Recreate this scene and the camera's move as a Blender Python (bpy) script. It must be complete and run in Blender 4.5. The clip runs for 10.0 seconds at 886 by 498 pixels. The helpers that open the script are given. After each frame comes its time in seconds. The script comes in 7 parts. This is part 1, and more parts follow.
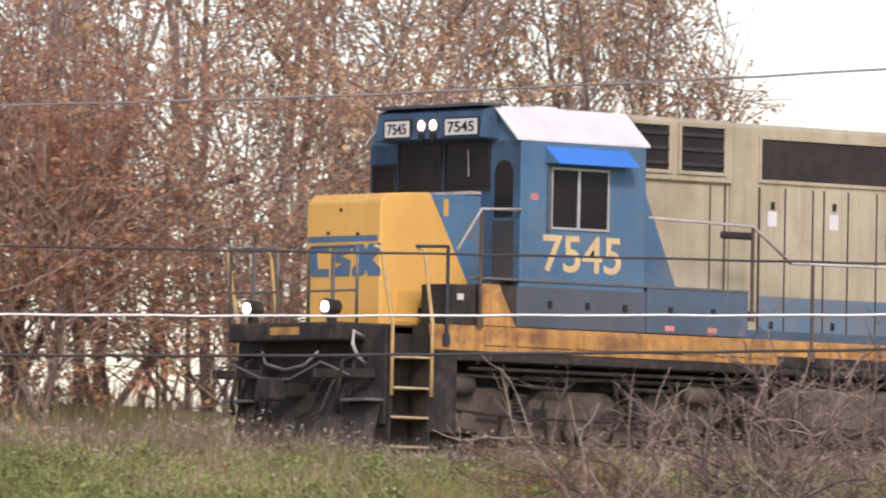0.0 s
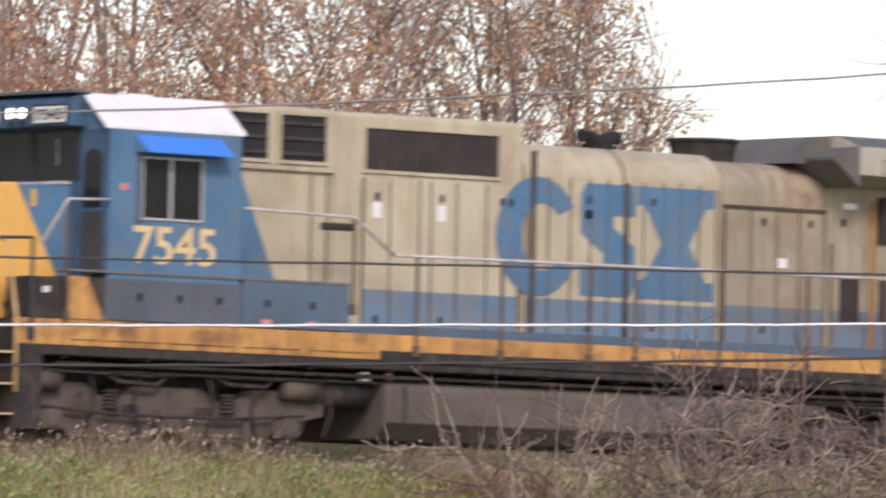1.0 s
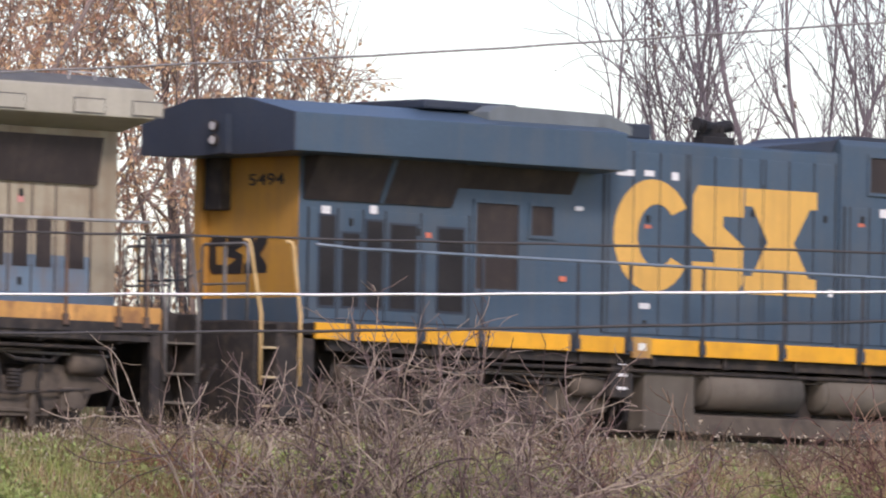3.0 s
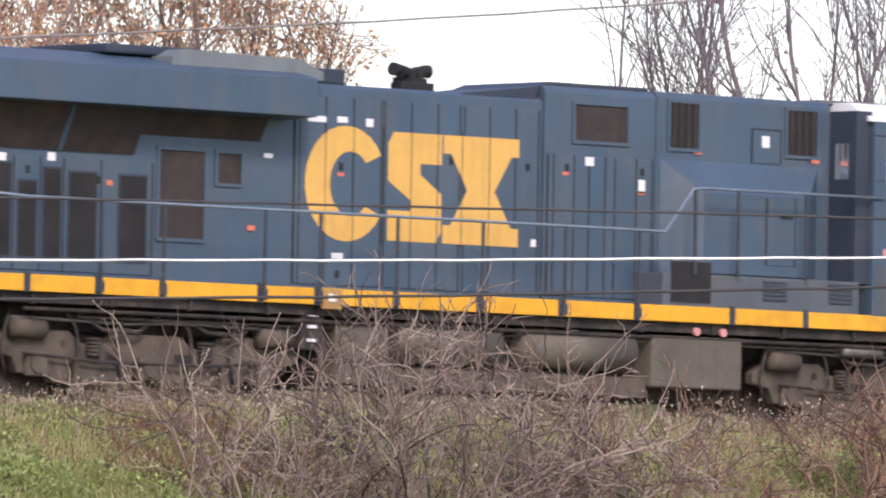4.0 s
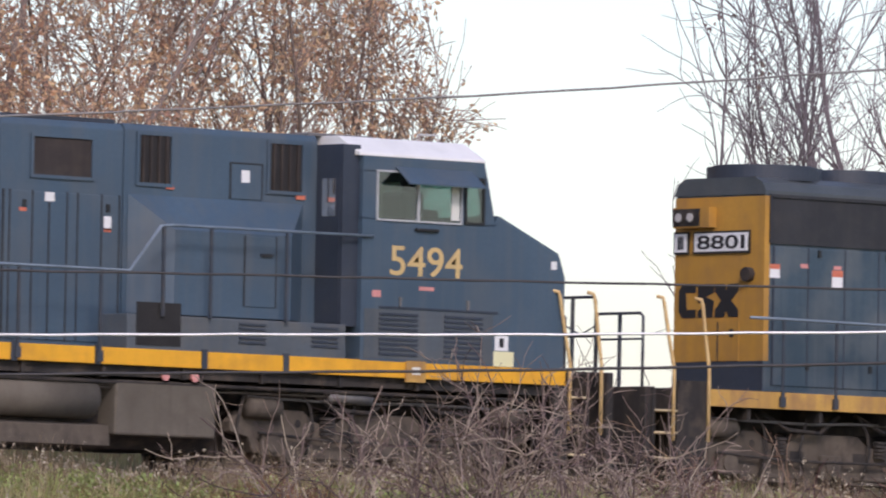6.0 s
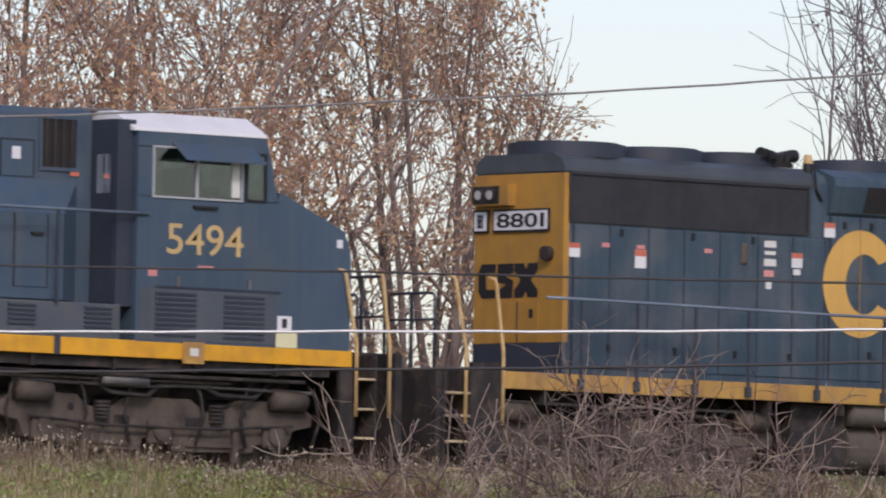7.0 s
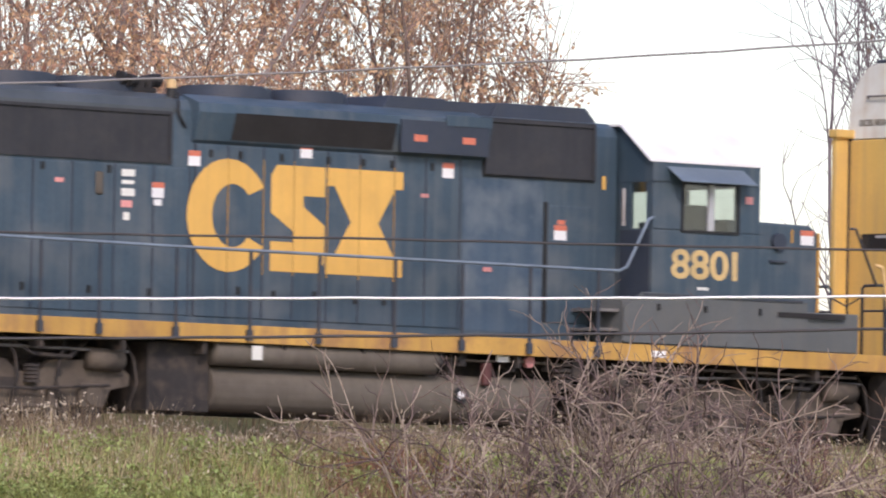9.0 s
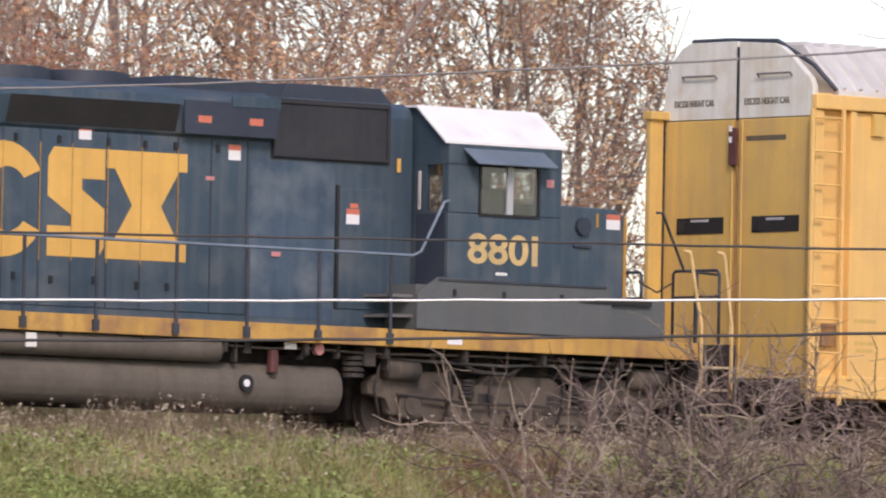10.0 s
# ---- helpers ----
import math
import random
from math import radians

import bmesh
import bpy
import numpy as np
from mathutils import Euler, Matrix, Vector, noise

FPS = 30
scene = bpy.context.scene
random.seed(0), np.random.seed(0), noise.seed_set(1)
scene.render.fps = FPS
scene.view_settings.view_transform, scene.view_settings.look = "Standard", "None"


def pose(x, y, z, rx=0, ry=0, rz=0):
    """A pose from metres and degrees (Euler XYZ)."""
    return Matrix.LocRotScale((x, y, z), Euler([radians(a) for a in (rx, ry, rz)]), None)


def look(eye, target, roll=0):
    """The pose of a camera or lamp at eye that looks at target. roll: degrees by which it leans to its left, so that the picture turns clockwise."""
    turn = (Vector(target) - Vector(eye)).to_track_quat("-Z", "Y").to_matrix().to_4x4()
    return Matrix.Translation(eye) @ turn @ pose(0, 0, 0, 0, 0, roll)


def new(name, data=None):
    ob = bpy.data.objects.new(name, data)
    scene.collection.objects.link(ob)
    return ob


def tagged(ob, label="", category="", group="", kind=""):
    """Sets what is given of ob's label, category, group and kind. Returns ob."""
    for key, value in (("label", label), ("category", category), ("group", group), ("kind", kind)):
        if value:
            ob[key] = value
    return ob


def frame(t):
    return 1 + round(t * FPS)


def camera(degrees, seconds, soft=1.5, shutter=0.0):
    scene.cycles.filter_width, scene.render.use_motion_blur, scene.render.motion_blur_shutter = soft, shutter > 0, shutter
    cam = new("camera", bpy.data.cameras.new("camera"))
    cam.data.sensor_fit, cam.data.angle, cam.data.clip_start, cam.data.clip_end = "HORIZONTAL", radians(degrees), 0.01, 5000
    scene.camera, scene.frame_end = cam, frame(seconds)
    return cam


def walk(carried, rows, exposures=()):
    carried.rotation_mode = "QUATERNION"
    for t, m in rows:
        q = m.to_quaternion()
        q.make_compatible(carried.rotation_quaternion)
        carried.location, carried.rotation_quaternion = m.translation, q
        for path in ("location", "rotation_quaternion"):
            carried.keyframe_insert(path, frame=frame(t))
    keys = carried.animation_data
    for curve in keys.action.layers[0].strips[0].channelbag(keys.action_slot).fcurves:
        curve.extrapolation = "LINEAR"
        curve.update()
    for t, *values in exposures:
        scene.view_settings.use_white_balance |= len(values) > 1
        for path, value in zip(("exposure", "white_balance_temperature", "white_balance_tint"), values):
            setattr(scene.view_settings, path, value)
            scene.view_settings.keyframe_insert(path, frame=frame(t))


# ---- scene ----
cam = camera(4.787, 10.0, soft=2.0, shutter=0.3)

# the camera stands still below the embankment and pans by hand; (seconds, azimuth from the track, elevation)
EYE = (-93.43, -106.50, -3.10)
AIM = [(0, 49.954, 2.432), (0.5, 50.384, 2.444), (1, 49.566, 2.492), (1.5, 48.963, 2.744), (2, 48.323, 2.510),
       (2.5, 47.952, 2.404), (3, 47.835, 2.358), (3.2, 47.759, 2.318), (4.3, 47.881, 2.157), (4.5, 47.924, 2.231),
       (5, 48.121, 2.380), (5.5, 48.178, 2.457), (5.7, 48.243, 2.516), (6.8, 48.882, 2.554), (7, 48.979, 2.537),
       (7.5, 49.140, 2.568), (8, 49.125, 2.445), (8.5, 49.083, 2.430), (9, 48.989, 2.357), (9.5, 49.117, 2.344),
       (10, 49.627, 2.356)]


def aim(az, el, dist=140.0):
    az, el = radians(az), radians(el)
    return Vector(EYE) + dist * Vector((math.cos(el) * math.cos(az), math.cos(el) * math.sin(az), math.sin(el)))


walk(cam, [(t, look(EYE, aim(az, el), 1.074)) for t, az, el in AIM],
     exposures=[(t, e, k, 26) for t, e, k in ((0, 0.27, 6850), (1, 0.28, 6750), (2, -0.2, 6300), (2.5, -0.07, 6300), (3, 0.33, 6500), (4.3, 0.6, 6500),
                                          (4.5, 0.6, 6500), (5.5, 0.3, 6350), (7, -0.2, 6400), (7.5, 0.12, 6400), (8, 0.2, 6550), (9, 0.42, 6600), (10, 0.3, 6750))])

# ---- light: a bright, thinly overcast autumn sky and a soft sun over the camera's right shoulder ----
SUN_EL, SUN_AZ = 36.0, -122.0          # azimuth from +x towards +y
world = bpy.data.worlds.new("overcast_sky")
scene.world = world
world.use_nodes = True
wn, wl = world.node_tree.nodes, world.node_tree.links
sky = wn.new("ShaderNodeTexSky")
sky.sky_type, sky.sun_disc = "NISHITA", False
sky.sun_elevation, sky.sun_rotation = radians(SUN_EL), radians(90 - SUN_AZ)
sky.air_density, sky.dust_density, sky.ozone_density = 1.0, 1.0, 1.0
wn["Background"].inputs["Strength"].default_value = 0.15
wl.new(sky.outputs["Color"], wn["Background"].inputs["Color"])
sun = new("sun", bpy.data.lights.new("sun", "SUN"))
sun.data.energy, sun.data.angle, sun.data.color = 1.7, radians(12), (1.0, 0.95, 0.87)
sun.matrix_world = look((0, 0, 60), (-math.cos(radians(SUN_AZ)) * 60, -math.sin(radians(SUN_AZ)) * 60, 60 - 60 * math.tan(radians(SUN_EL))))


# ---- materials ----
def mat(name, col, rough=0.6, metal=0.0, var=0.18, scale=1.2, dirt=None, dirt_amt=0.0, streak=0.0, bump=0.15, bscale=40.0,
        rnd=0.0, island=0.0, emit=0.0, fine=0.5, below=None, thin=0.0):
    """Painted or natural surface: broad fading, fine grain, dirt in blotches and in vertical streaks."""
    m = bpy.data.materials.new(name)
    m.use_nodes = True
    n, l = m.node_tree.nodes, m.node_tree.links
    b = n["Principled BSDF"]
    co = n.new("ShaderNodeTexCoord").outputs["Object"]

    def noise_at(sc, detail, stretch=None):
        t = n.new("ShaderNodeTexNoise")
        t.inputs["Scale"].default_value, t.inputs["Detail"].default_value = sc, detail
        if stretch:
            mp = n.new("ShaderNodeMapping")
            mp.inputs["Scale"].default_value = stretch
            l.new(co, mp.inputs["Vector"])
            l.new(mp.outputs["Vector"], t.inputs["Vector"])
        else:
            l.new(co, t.inputs["Vector"])
        return t.outputs["Fac"]

    def ramp(src, lo, hi):
        r = n.new("ShaderNodeMapRange")
        r.inputs["From Min"].default_value, r.inputs["From Max"].default_value = lo, hi
        l.new(src, r.inputs["Value"])
        return r.outputs["Result"]

    def mix(fac, a, c):
        x = n.new("ShaderNodeMix")
        x.data_type = "RGBA"
        for sock, v in ((x.inputs["Factor"], fac), (x.inputs["A"], a), (x.inputs["B"], c)):
            if hasattr(v, "is_output"):
                l.new(v, sock)
            else:
                sock.default_value = v if isinstance(v, float) else (*v, 1.0)
        return x.outputs["Result"]

    def times(a, k):
        x = n.new("ShaderNodeMath")
        x.operation = "MULTIPLY"
        l.new(a, x.inputs[0])
        x.inputs[1].default_value = k
        return x.outputs[0]

    dark = tuple(c * (1 - var) for c in col)
    light = tuple(min(1, c * (1 + var) + 0.02 * var) for c in col)
    out = mix(ramp(noise_at(scale, 5), 0.3, 0.7), dark, light)
    out = mix(times(ramp(noise_at(bscale * 0.5, 4), 0.35, 0.75), fine), out, tuple(c * (1 - var) for c in col))
    if below:                     # a second paint below a given height
        sep = n.new("ShaderNodeSeparateXYZ")
        l.new(co, sep.inputs[0])
        out = mix(ramp(sep.outputs["Z"], below[1] + 0.004, below[1] - 0.004), out, below[0])
    if dirt:
        if dirt_amt:
            out = mix(times(ramp(noise_at(scale * 2.3, 8), 0.48, 0.72), dirt_amt), out, dirt)
        if streak:
            out = mix(times(ramp(noise_at(3.0, 6, (2.2, 2.2, 0.12)), 0.45, 0.75), streak), out, dirt)
    for k, sock in ((rnd, "Random"), (island, "Random Per Island")):
        if k:
            src = n.new("ShaderNodeObjectInfo" if sock == "Random" else "ShaderNodeNewGeometry").outputs[sock]
            h = n.new("ShaderNodeHueSaturation")
            r = n.new("ShaderNodeMapRange")
            r.inputs["To Min"].default_value, r.inputs["To Max"].default_value = 1 - k, 1 + k
            l.new(src, r.inputs["Value"])
            l.new(r.outputs["Result"], h.inputs["Value"])
            r2 = n.new("ShaderNodeMapRange")
            r2.inputs["To Min"].default_value, r2.inputs["To Max"].default_value = 0.5 - 0.06 * k, 0.5 + 0.06 * k
            l.new(src, r2.inputs["Value"])
            l.new(r2.outputs["Result"], h.inputs["Hue"])
            l.new(out, h.inputs["Color"])
            out = h.outputs["Color"]
    l.new(out, b.inputs["Base Color"])
    b.inputs["Roughness"].default_value, b.inputs["Metallic"].default_value = rough, metal
    if bump:
        bp = n.new("ShaderNodeBump")
        bp.inputs["Strength"].default_value, bp.inputs["Distance"].default_value = bump, 0.01
        l.new(noise_at(bscale, 6), bp.inputs["Height"])
        l.new(bp.outputs["Normal"], b.inputs["Normal"])
    if thin:                      # leaves and blades let light through
        tr, mx = n.new("ShaderNodeBsdfTranslucent"), n.new("ShaderNodeMixShader")
        mx.inputs[0].default_value = thin
        l.new(out, tr.inputs["Color"])
        l.new(b.outputs[0], mx.inputs[1])
        l.new(tr.outputs[0], mx.inputs[2])
        l.new(mx.outputs[0], n["Material Output"].inputs["Surface"])
    if name == "dark_cab_glass":
        b.inputs["Specular IOR Level"].default_value = 0.25
    if emit:
        l.new(out, b.inputs["Emission Color"])
        b.inputs["Emission Strength"].default_value = emit
    return m


GRIME = (0.10, 0.075, 0.055)
RUST = (0.22, 0.10, 0.045)
M = dict(
    # faded older scheme
    grey_a=mat("faded_grey_paint", (0.53, 0.475, 0.33), 0.5, 0, 0.12, 0.8, (0.31, 0.22, 0.12), 0.45, 0.45),
    two_a=mat("faded_grey_over_blue_paint", (0.54, 0.485, 0.34), 0.5, 0, 0.12, 0.8, (0.31, 0.22, 0.12), 0.35, 0.45, below=((0.14, 0.245, 0.34), 2.36)),
    blue_a=mat("faded_blue_paint", (0.078, 0.195, 0.325), 0.5, 0, 0.2, 1.1, (0.155, 0.20, 0.225), 0.9, 0.6),
    # grey lowered for the shade along the radiator section, grime on top
    grey_a2=mat("shaded_grimy_grey_paint", (0.38, 0.335, 0.235), 0.55, 0, 0.18, 0.8, (0.22, 0.14, 0.08), 0.7, 0.7),
    wing_top=mat("sooty_grey_roof_paint", (0.15, 0.145, 0.125), 0.6, 0, 0.2, 1.0, (0.08, 0.07, 0.06), 0.5, 0.2),
    post_a=mat("rusty_brown_post_paint", (0.105, 0.08, 0.062), 0.6, 0, 0.25, 3.0, RUST, 0.5, 0.3),
    wing_a=mat("pale_grey_radiator_paint", (0.46, 0.435, 0.345), 0.5, 0, 0.12, 1.0, (0.30, 0.26, 0.20), 0.4, 0.35),
    hood_rust=mat("heat_rusted_grey_paint", (0.42, 0.36, 0.26), 0.6, 0, 0.2, 1.4, (0.26, 0.12, 0.05), 0.95, 0.6),
    # same shaded and grimy grey, with the blue band below
    two_a2=mat("shaded_grimy_grey_over_blue_paint", (0.40, 0.35, 0.245), 0.55, 0, 0.16, 0.8, (0.22, 0.14, 0.08), 0.6, 0.65, below=((0.145, 0.215, 0.28), 2.40)),
    # blue darkened for the shade on the cab front, soot over it
    soot_shade_a=mat("shaded_sooty_blue_paint", (0.05, 0.125, 0.215), 0.6, 0, 0.2, 1.2, (0.05, 0.055, 0.06), 0.6, 0.5),
    twig_red=mat("reddish_twig", (0.25, 0.14, 0.105), 0.85, 0, 0.3, 0.9, (0.15, 0.085, 0.07), 0.5, island=0.6, bump=0),
    blue_awning=mat("bright_blue_awning", (0.05, 0.25, 0.75), 0.4, 0, 0.08, 2.0),
    box_blue=mat("grimy_blue_slate_paint", (0.092, 0.145, 0.20), 0.6, 0, 0.2, 1.1, (0.11, 0.12, 0.13), 0.6, 0.4),
    box_a=mat("grimy_slate_paint", (0.105, 0.118, 0.13), 0.6, 0, 0.2, 1.1, (0.10, 0.15, 0.21), 0.35, 0.3),
    yellow_a=mat("faded_yellow_paint", (0.86, 0.50, 0.125), 0.5, 0, 0.07, 0.9, (0.66, 0.36, 0.10), 0.25, 0.25),
    sill_a=mat("rusty_orange_sill_paint", (0.62, 0.33, 0.095), 0.65, 0, 0.22, 1.5, (0.20, 0.095, 0.05), 0.85, 0.6),
    # dark scheme
    blue_b=mat("dark_blue_paint", (0.060, 0.101, 0.143), 0.42, 0, 0.16, 0.5, (0.105, 0.12, 0.13), 0.5, 0.45),
    slate_b=mat("grey_slate_paint", (0.085, 0.103, 0.118), 0.5, 0, 0.2, 0.9, (0.13, 0.125, 0.115), 0.6, 0.5),
    rust_dark=mat("dark_red_brown_latch", (0.11, 0.04, 0.035), 0.6, 0, 0.2, 3.0),
    rust=mat("rust_and_shadow_brown_paint", (0.36, 0.20, 0.075), 0.7, 0, 0.25, 2.0, RUST, 0.7, 0.5),
    mirror=mat("sky_reflecting_window", (0.75, 0.77, 0.80), 0.08, 0.9, 0.05, 3.0, bump=0),
    # navy of the roofs, also used to darken the cab recesses
    blue_b2=mat("navy_roof_and_shade_paint", (0.033, 0.044, 0.064), 0.5, 0, 0.2, 0.8, (0.07, 0.07, 0.07), 0.3, 0.2),
    blue_c=mat("dark_blue_paint_stained", (0.044, 0.077, 0.104), 0.45, 0, 0.22, 0.6, (0.13, 0.145, 0.15), 0.7, 0.45),
    # hood cap greyed to carry the sky's sheen on its shoulder
    cap_c=mat("sky_sheen_hood_cap_paint", (0.068, 0.082, 0.09), 0.35, 0, 0.2, 0.9, (0.11, 0.115, 0.115), 0.4, 0.2),
    screen_c=mat("blue_black_screen", (0.028, 0.030, 0.034), 0.7, 0, 0.2, 1.4, (0.06, 0.055, 0.05), 0.4, 0.3),
    # awning paled to grey-blue for the sky it reflects
    awning_c=mat("sky_lit_grey_blue_awning_paint", (0.16, 0.205, 0.24), 0.35, 0, 0.15, 1.5, (0.10, 0.13, 0.16), 0.5, 0.3),
    # pale blotches put the cloudy glare on the hood into the blue
    blue_c3=mat("cloudy_glare_blue_paint", (0.050, 0.086, 0.124), 0.5, 0, 0.2, 0.7, (0.17, 0.20, 0.215), 0.85, 0.3),
    yellow_b=mat("yellow_logo_paint", (0.76, 0.445, 0.105), 0.5, 0, 0.08, 1.2, (0.52, 0.30, 0.09), 0.3, 0.4),
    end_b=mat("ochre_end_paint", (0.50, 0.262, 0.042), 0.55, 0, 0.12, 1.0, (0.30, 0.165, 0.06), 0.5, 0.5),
    sill_b=mat("orange_yellow_sill_paint", (0.85, 0.42, 0.02), 0.5, 0, 0.1, 1.2, (0.42, 0.20, 0.04), 0.4, 0.2),
    sill_c=mat("dull_yellow_sill_paint", (0.55, 0.32, 0.075), 0.6, 0, 0.18, 1.0, (0.27, 0.14, 0.075), 0.85, 0.5),
    white=mat("white_roof_paint", (0.87, 0.86, 0.82), 0.5, 0, 0.05, 1.0, (0.6, 0.58, 0.55), 0.3, 0.1),
    black=mat("black_grille", (0.018, 0.016, 0.015), 0.7, 0, 0.3, 2.0),
    grille=mat("brown_black_screen", (0.035, 0.027, 0.024), 0.75, 0, 0.2, 1.4, GRIME, 0.3, 0.2),
    under=mat("black_underframe", (0.026, 0.023, 0.021), 0.8, 0, 0.3, 2.0, GRIME, 0.7, 0.3),
    truck=mat("dusty_brown_grey_truck", (0.112, 0.09, 0.067), 0.85, 0, 0.25, 1.6, (0.045, 0.036, 0.03), 0.85, 0.3),
    tank=mat("dusty_fuel_tank_paint", (0.132, 0.114, 0.088), 0.8, 0, 0.2, 0.9, (0.08, 0.065, 0.05), 0.6, 0.5),
    wheel=mat("worn_steel", (0.10, 0.085, 0.075), 0.55, 0.6, 0.3, 2.5, RUST, 0.5, 0.0),
    rail_grey=mat("worn_handrail_metal", (0.20, 0.19, 0.18), 0.5, 0.2, 0.2, 2.0, (0.08, 0.07, 0.06), 0.5, 0.0),
    rail_white=mat("pale_handrail_paint", (0.55, 0.53, 0.50), 0.5, 0, 0.15, 2.0, (0.2, 0.16, 0.12), 0.5, 0.0),
    rail_dark=mat("dark_handrail_paint", (0.04, 0.05, 0.065), 0.5, 0, 0.2, 2.0, (0.1, 0.08, 0.06), 0.4, 0.0),
    grab=mat("yellow_handrail_paint", (0.72, 0.50, 0.22), 0.5, 0, 0.15, 3.0, (0.45, 0.25, 0.1), 0.5, 0.0),
    step=mat("pale_step_edge", (0.60, 0.48, 0.28), 0.6, 0, 0.2, 3.0, GRIME, 0.5, 0.0),
    glass=mat("dark_cab_glass", (0.016, 0.015, 0.014), 0.2, 0, 0.2, 2.0, bump=0.02),
    frame=mat("aluminium_window_frame", (0.55, 0.56, 0.56), 0.4, 0.3, 0.1, 4.0),
    seat=mat("dark_cab_interior", (0.05, 0.055, 0.06), 0.8),
    lamp=mat("lit_headlight", (1.0, 0.95, 0.86), 0.3, 0, 0.0, emit=3.5, bump=0),
    unlit=mat("headlight_lens", (0.55, 0.53, 0.50), 0.15, 0, 0.1, bump=0),
    board=mat("pale_number_board", (0.75, 0.75, 0.68), 0.5, 0, 0.05),
    number_a=mat("faded_cream_number_paint", (0.80, 0.60, 0.30), 0.5, 0, 0.1, 2.0, (0.55, 0.42, 0.24), 0.5, 0.4),
    number_b=mat("faded_tan_number_paint", (0.66, 0.47, 0.20), 0.5, 0, 0.1, 2.0, (0.40, 0.31, 0.17), 0.5, 0.4),
    slate_c=mat("dusty_slate_cabinet_paint", (0.108, 0.118, 0.116), 0.55, 0, 0.15, 1.0, (0.14, 0.135, 0.12), 0.5, 0.4),
    hatch_b=mat("weathered_grey_hatch_paint", (0.175, 0.20, 0.20), 0.5, 0, 0.15, 1.0, (0.10, 0.11, 0.11), 0.5, 0.2),
    # rail blue raised to include the sheen on the bars
    rail_blue=mat("sheen_blue_handrail_paint", (0.21, 0.265, 0.315), 0.4, 0.1, 0.2, 2.0, (0.10, 0.11, 0.12), 0.4),
    stencil=mat("faded_black_stencil", (0.13, 0.10, 0.06), 0.6, 0, 0.3, 6.0),
    ink=mat("black_lettering", (0.02, 0.02, 0.022), 0.5, 0, 0.1),
    sticker=mat("white_sticker", (0.82, 0.82, 0.80), 0.5, 0, 0.06),
    red=mat("red_orange_sticker", (0.66, 0.19, 0.11), 0.5, 0, 0.15, 6.0),
    yellow_pale=mat("pale_yellow_sticker", (0.80, 0.76, 0.45), 0.5, 0, 0.05),
    pink=mat("pale_red_sticker", (0.70, 0.30, 0.27), 0.5, 0, 0.2),
    seam=mat("dark_door_seam", (0.03, 0.035, 0.04), 0.7, 0, 0.2),
    seam_a=mat("brown_door_seam", (0.075, 0.055, 0.042), 0.8, 0, 0.3),
    latch=mat("black_latch", (0.02, 0.02, 0.02), 0.5),
    # autorack
    # one car yellow in two tones: shaded for the end
    rack=mat("shaded_yellow_car_paint", (0.68, 0.44, 0.12), 0.5, 0, 0.1, 0.7, (0.46, 0.30, 0.14), 0.45, 0.5),
    # and brighter for the side that faces the sun
    rack_side=mat("sunlit_yellow_car_paint", (0.84, 0.53, 0.17), 0.5, 0, 0.07, 0.8, (0.62, 0.38, 0.16), 0.3, 0.4),
    rack_top=mat("weathered_white_car_paint", (0.74, 0.745, 0.665), 0.55, 0, 0.08, 1.1, (0.50, 0.36, 0.19), 0.4, 0.35),
    galv=mat("galvanised_roof_sheet", (0.70, 0.68, 0.63), 0.5, 0.15, 0.1, 0.8, (0.45, 0.39, 0.32), 0.3, 0.1),
    # ground and plants
    soil=mat("grassy_soil", (0.17, 0.18, 0.07), 0.95, 0, 0.35, 0.35, (0.23, 0.17, 0.10), 0.6, bump=0.6, bscale=18),
    ballast=mat("grey_brown_ballast", (0.22, 0.19, 0.17), 0.9, 0, 0.35, 1.0, (0.10, 0.08, 0.065), 0.6, bump=1.0, bscale=30),
    sleeper=mat("weathered_timber", (0.12, 0.09, 0.07), 0.9, 0, 0.3, 2.0, rnd=0.3),
    steel=mat("rusty_rail_steel", (0.17, 0.10, 0.07), 0.6, 0.5, 0.2, 2.0),
    grass=mat("green_grass", (0.45, 0.48, 0.165), 0.7, 0, 0.25, 0.5, (0.48, 0.44, 0.20), 0.5, island=0.45, bump=0, thin=0.45),
    forb=mat("leafy_green_weed", (0.36, 0.41, 0.14), 0.65, 0, 0.3, 0.7, (0.46, 0.42, 0.20), 0.5, island=0.5, bump=0, thin=0.4),
    straw=mat("dry_straw_grass", (0.58, 0.47, 0.28), 0.8, 0, 0.25, 0.6, island=0.35, bump=0, thin=0.35),
    russet=mat("russet_weed", (0.30, 0.15, 0.095), 0.85, 0, 0.3, 0.6, island=0.4, bump=0, thin=0.2),
    straw_head=mat("pale_seed_head", (0.55, 0.47, 0.36), 0.9, 0, 0.2, 2.0, island=0.3, bump=0),
    weed=mat("brown_dead_weed", (0.34, 0.255, 0.165), 0.85, 0, 0.3, 0.7, (0.17, 0.12, 0.08), 0.5, island=0.35, bump=0, thin=0.3),
    bark=mat("grey_brown_bark", (0.25, 0.195, 0.165), 0.9, 0, 0.3, 1.5, (0.14, 0.105, 0.09), 0.6, 0.4, bump=0.6, bscale=25),
    bark_silver=mat("silvery_grey_bark", (0.27, 0.22, 0.195), 0.9, 0, 0.25, 1.5, (0.20, 0.15, 0.125), 0.6, 0.4, bump=0.6, bscale=25),
    bark_dark=mat("dark_brown_bark", (0.13, 0.095, 0.08), 0.9, 0, 0.25, 1.5, (0.19, 0.15, 0.13), 0.5, 0.3, bump=0.6, bscale=25),
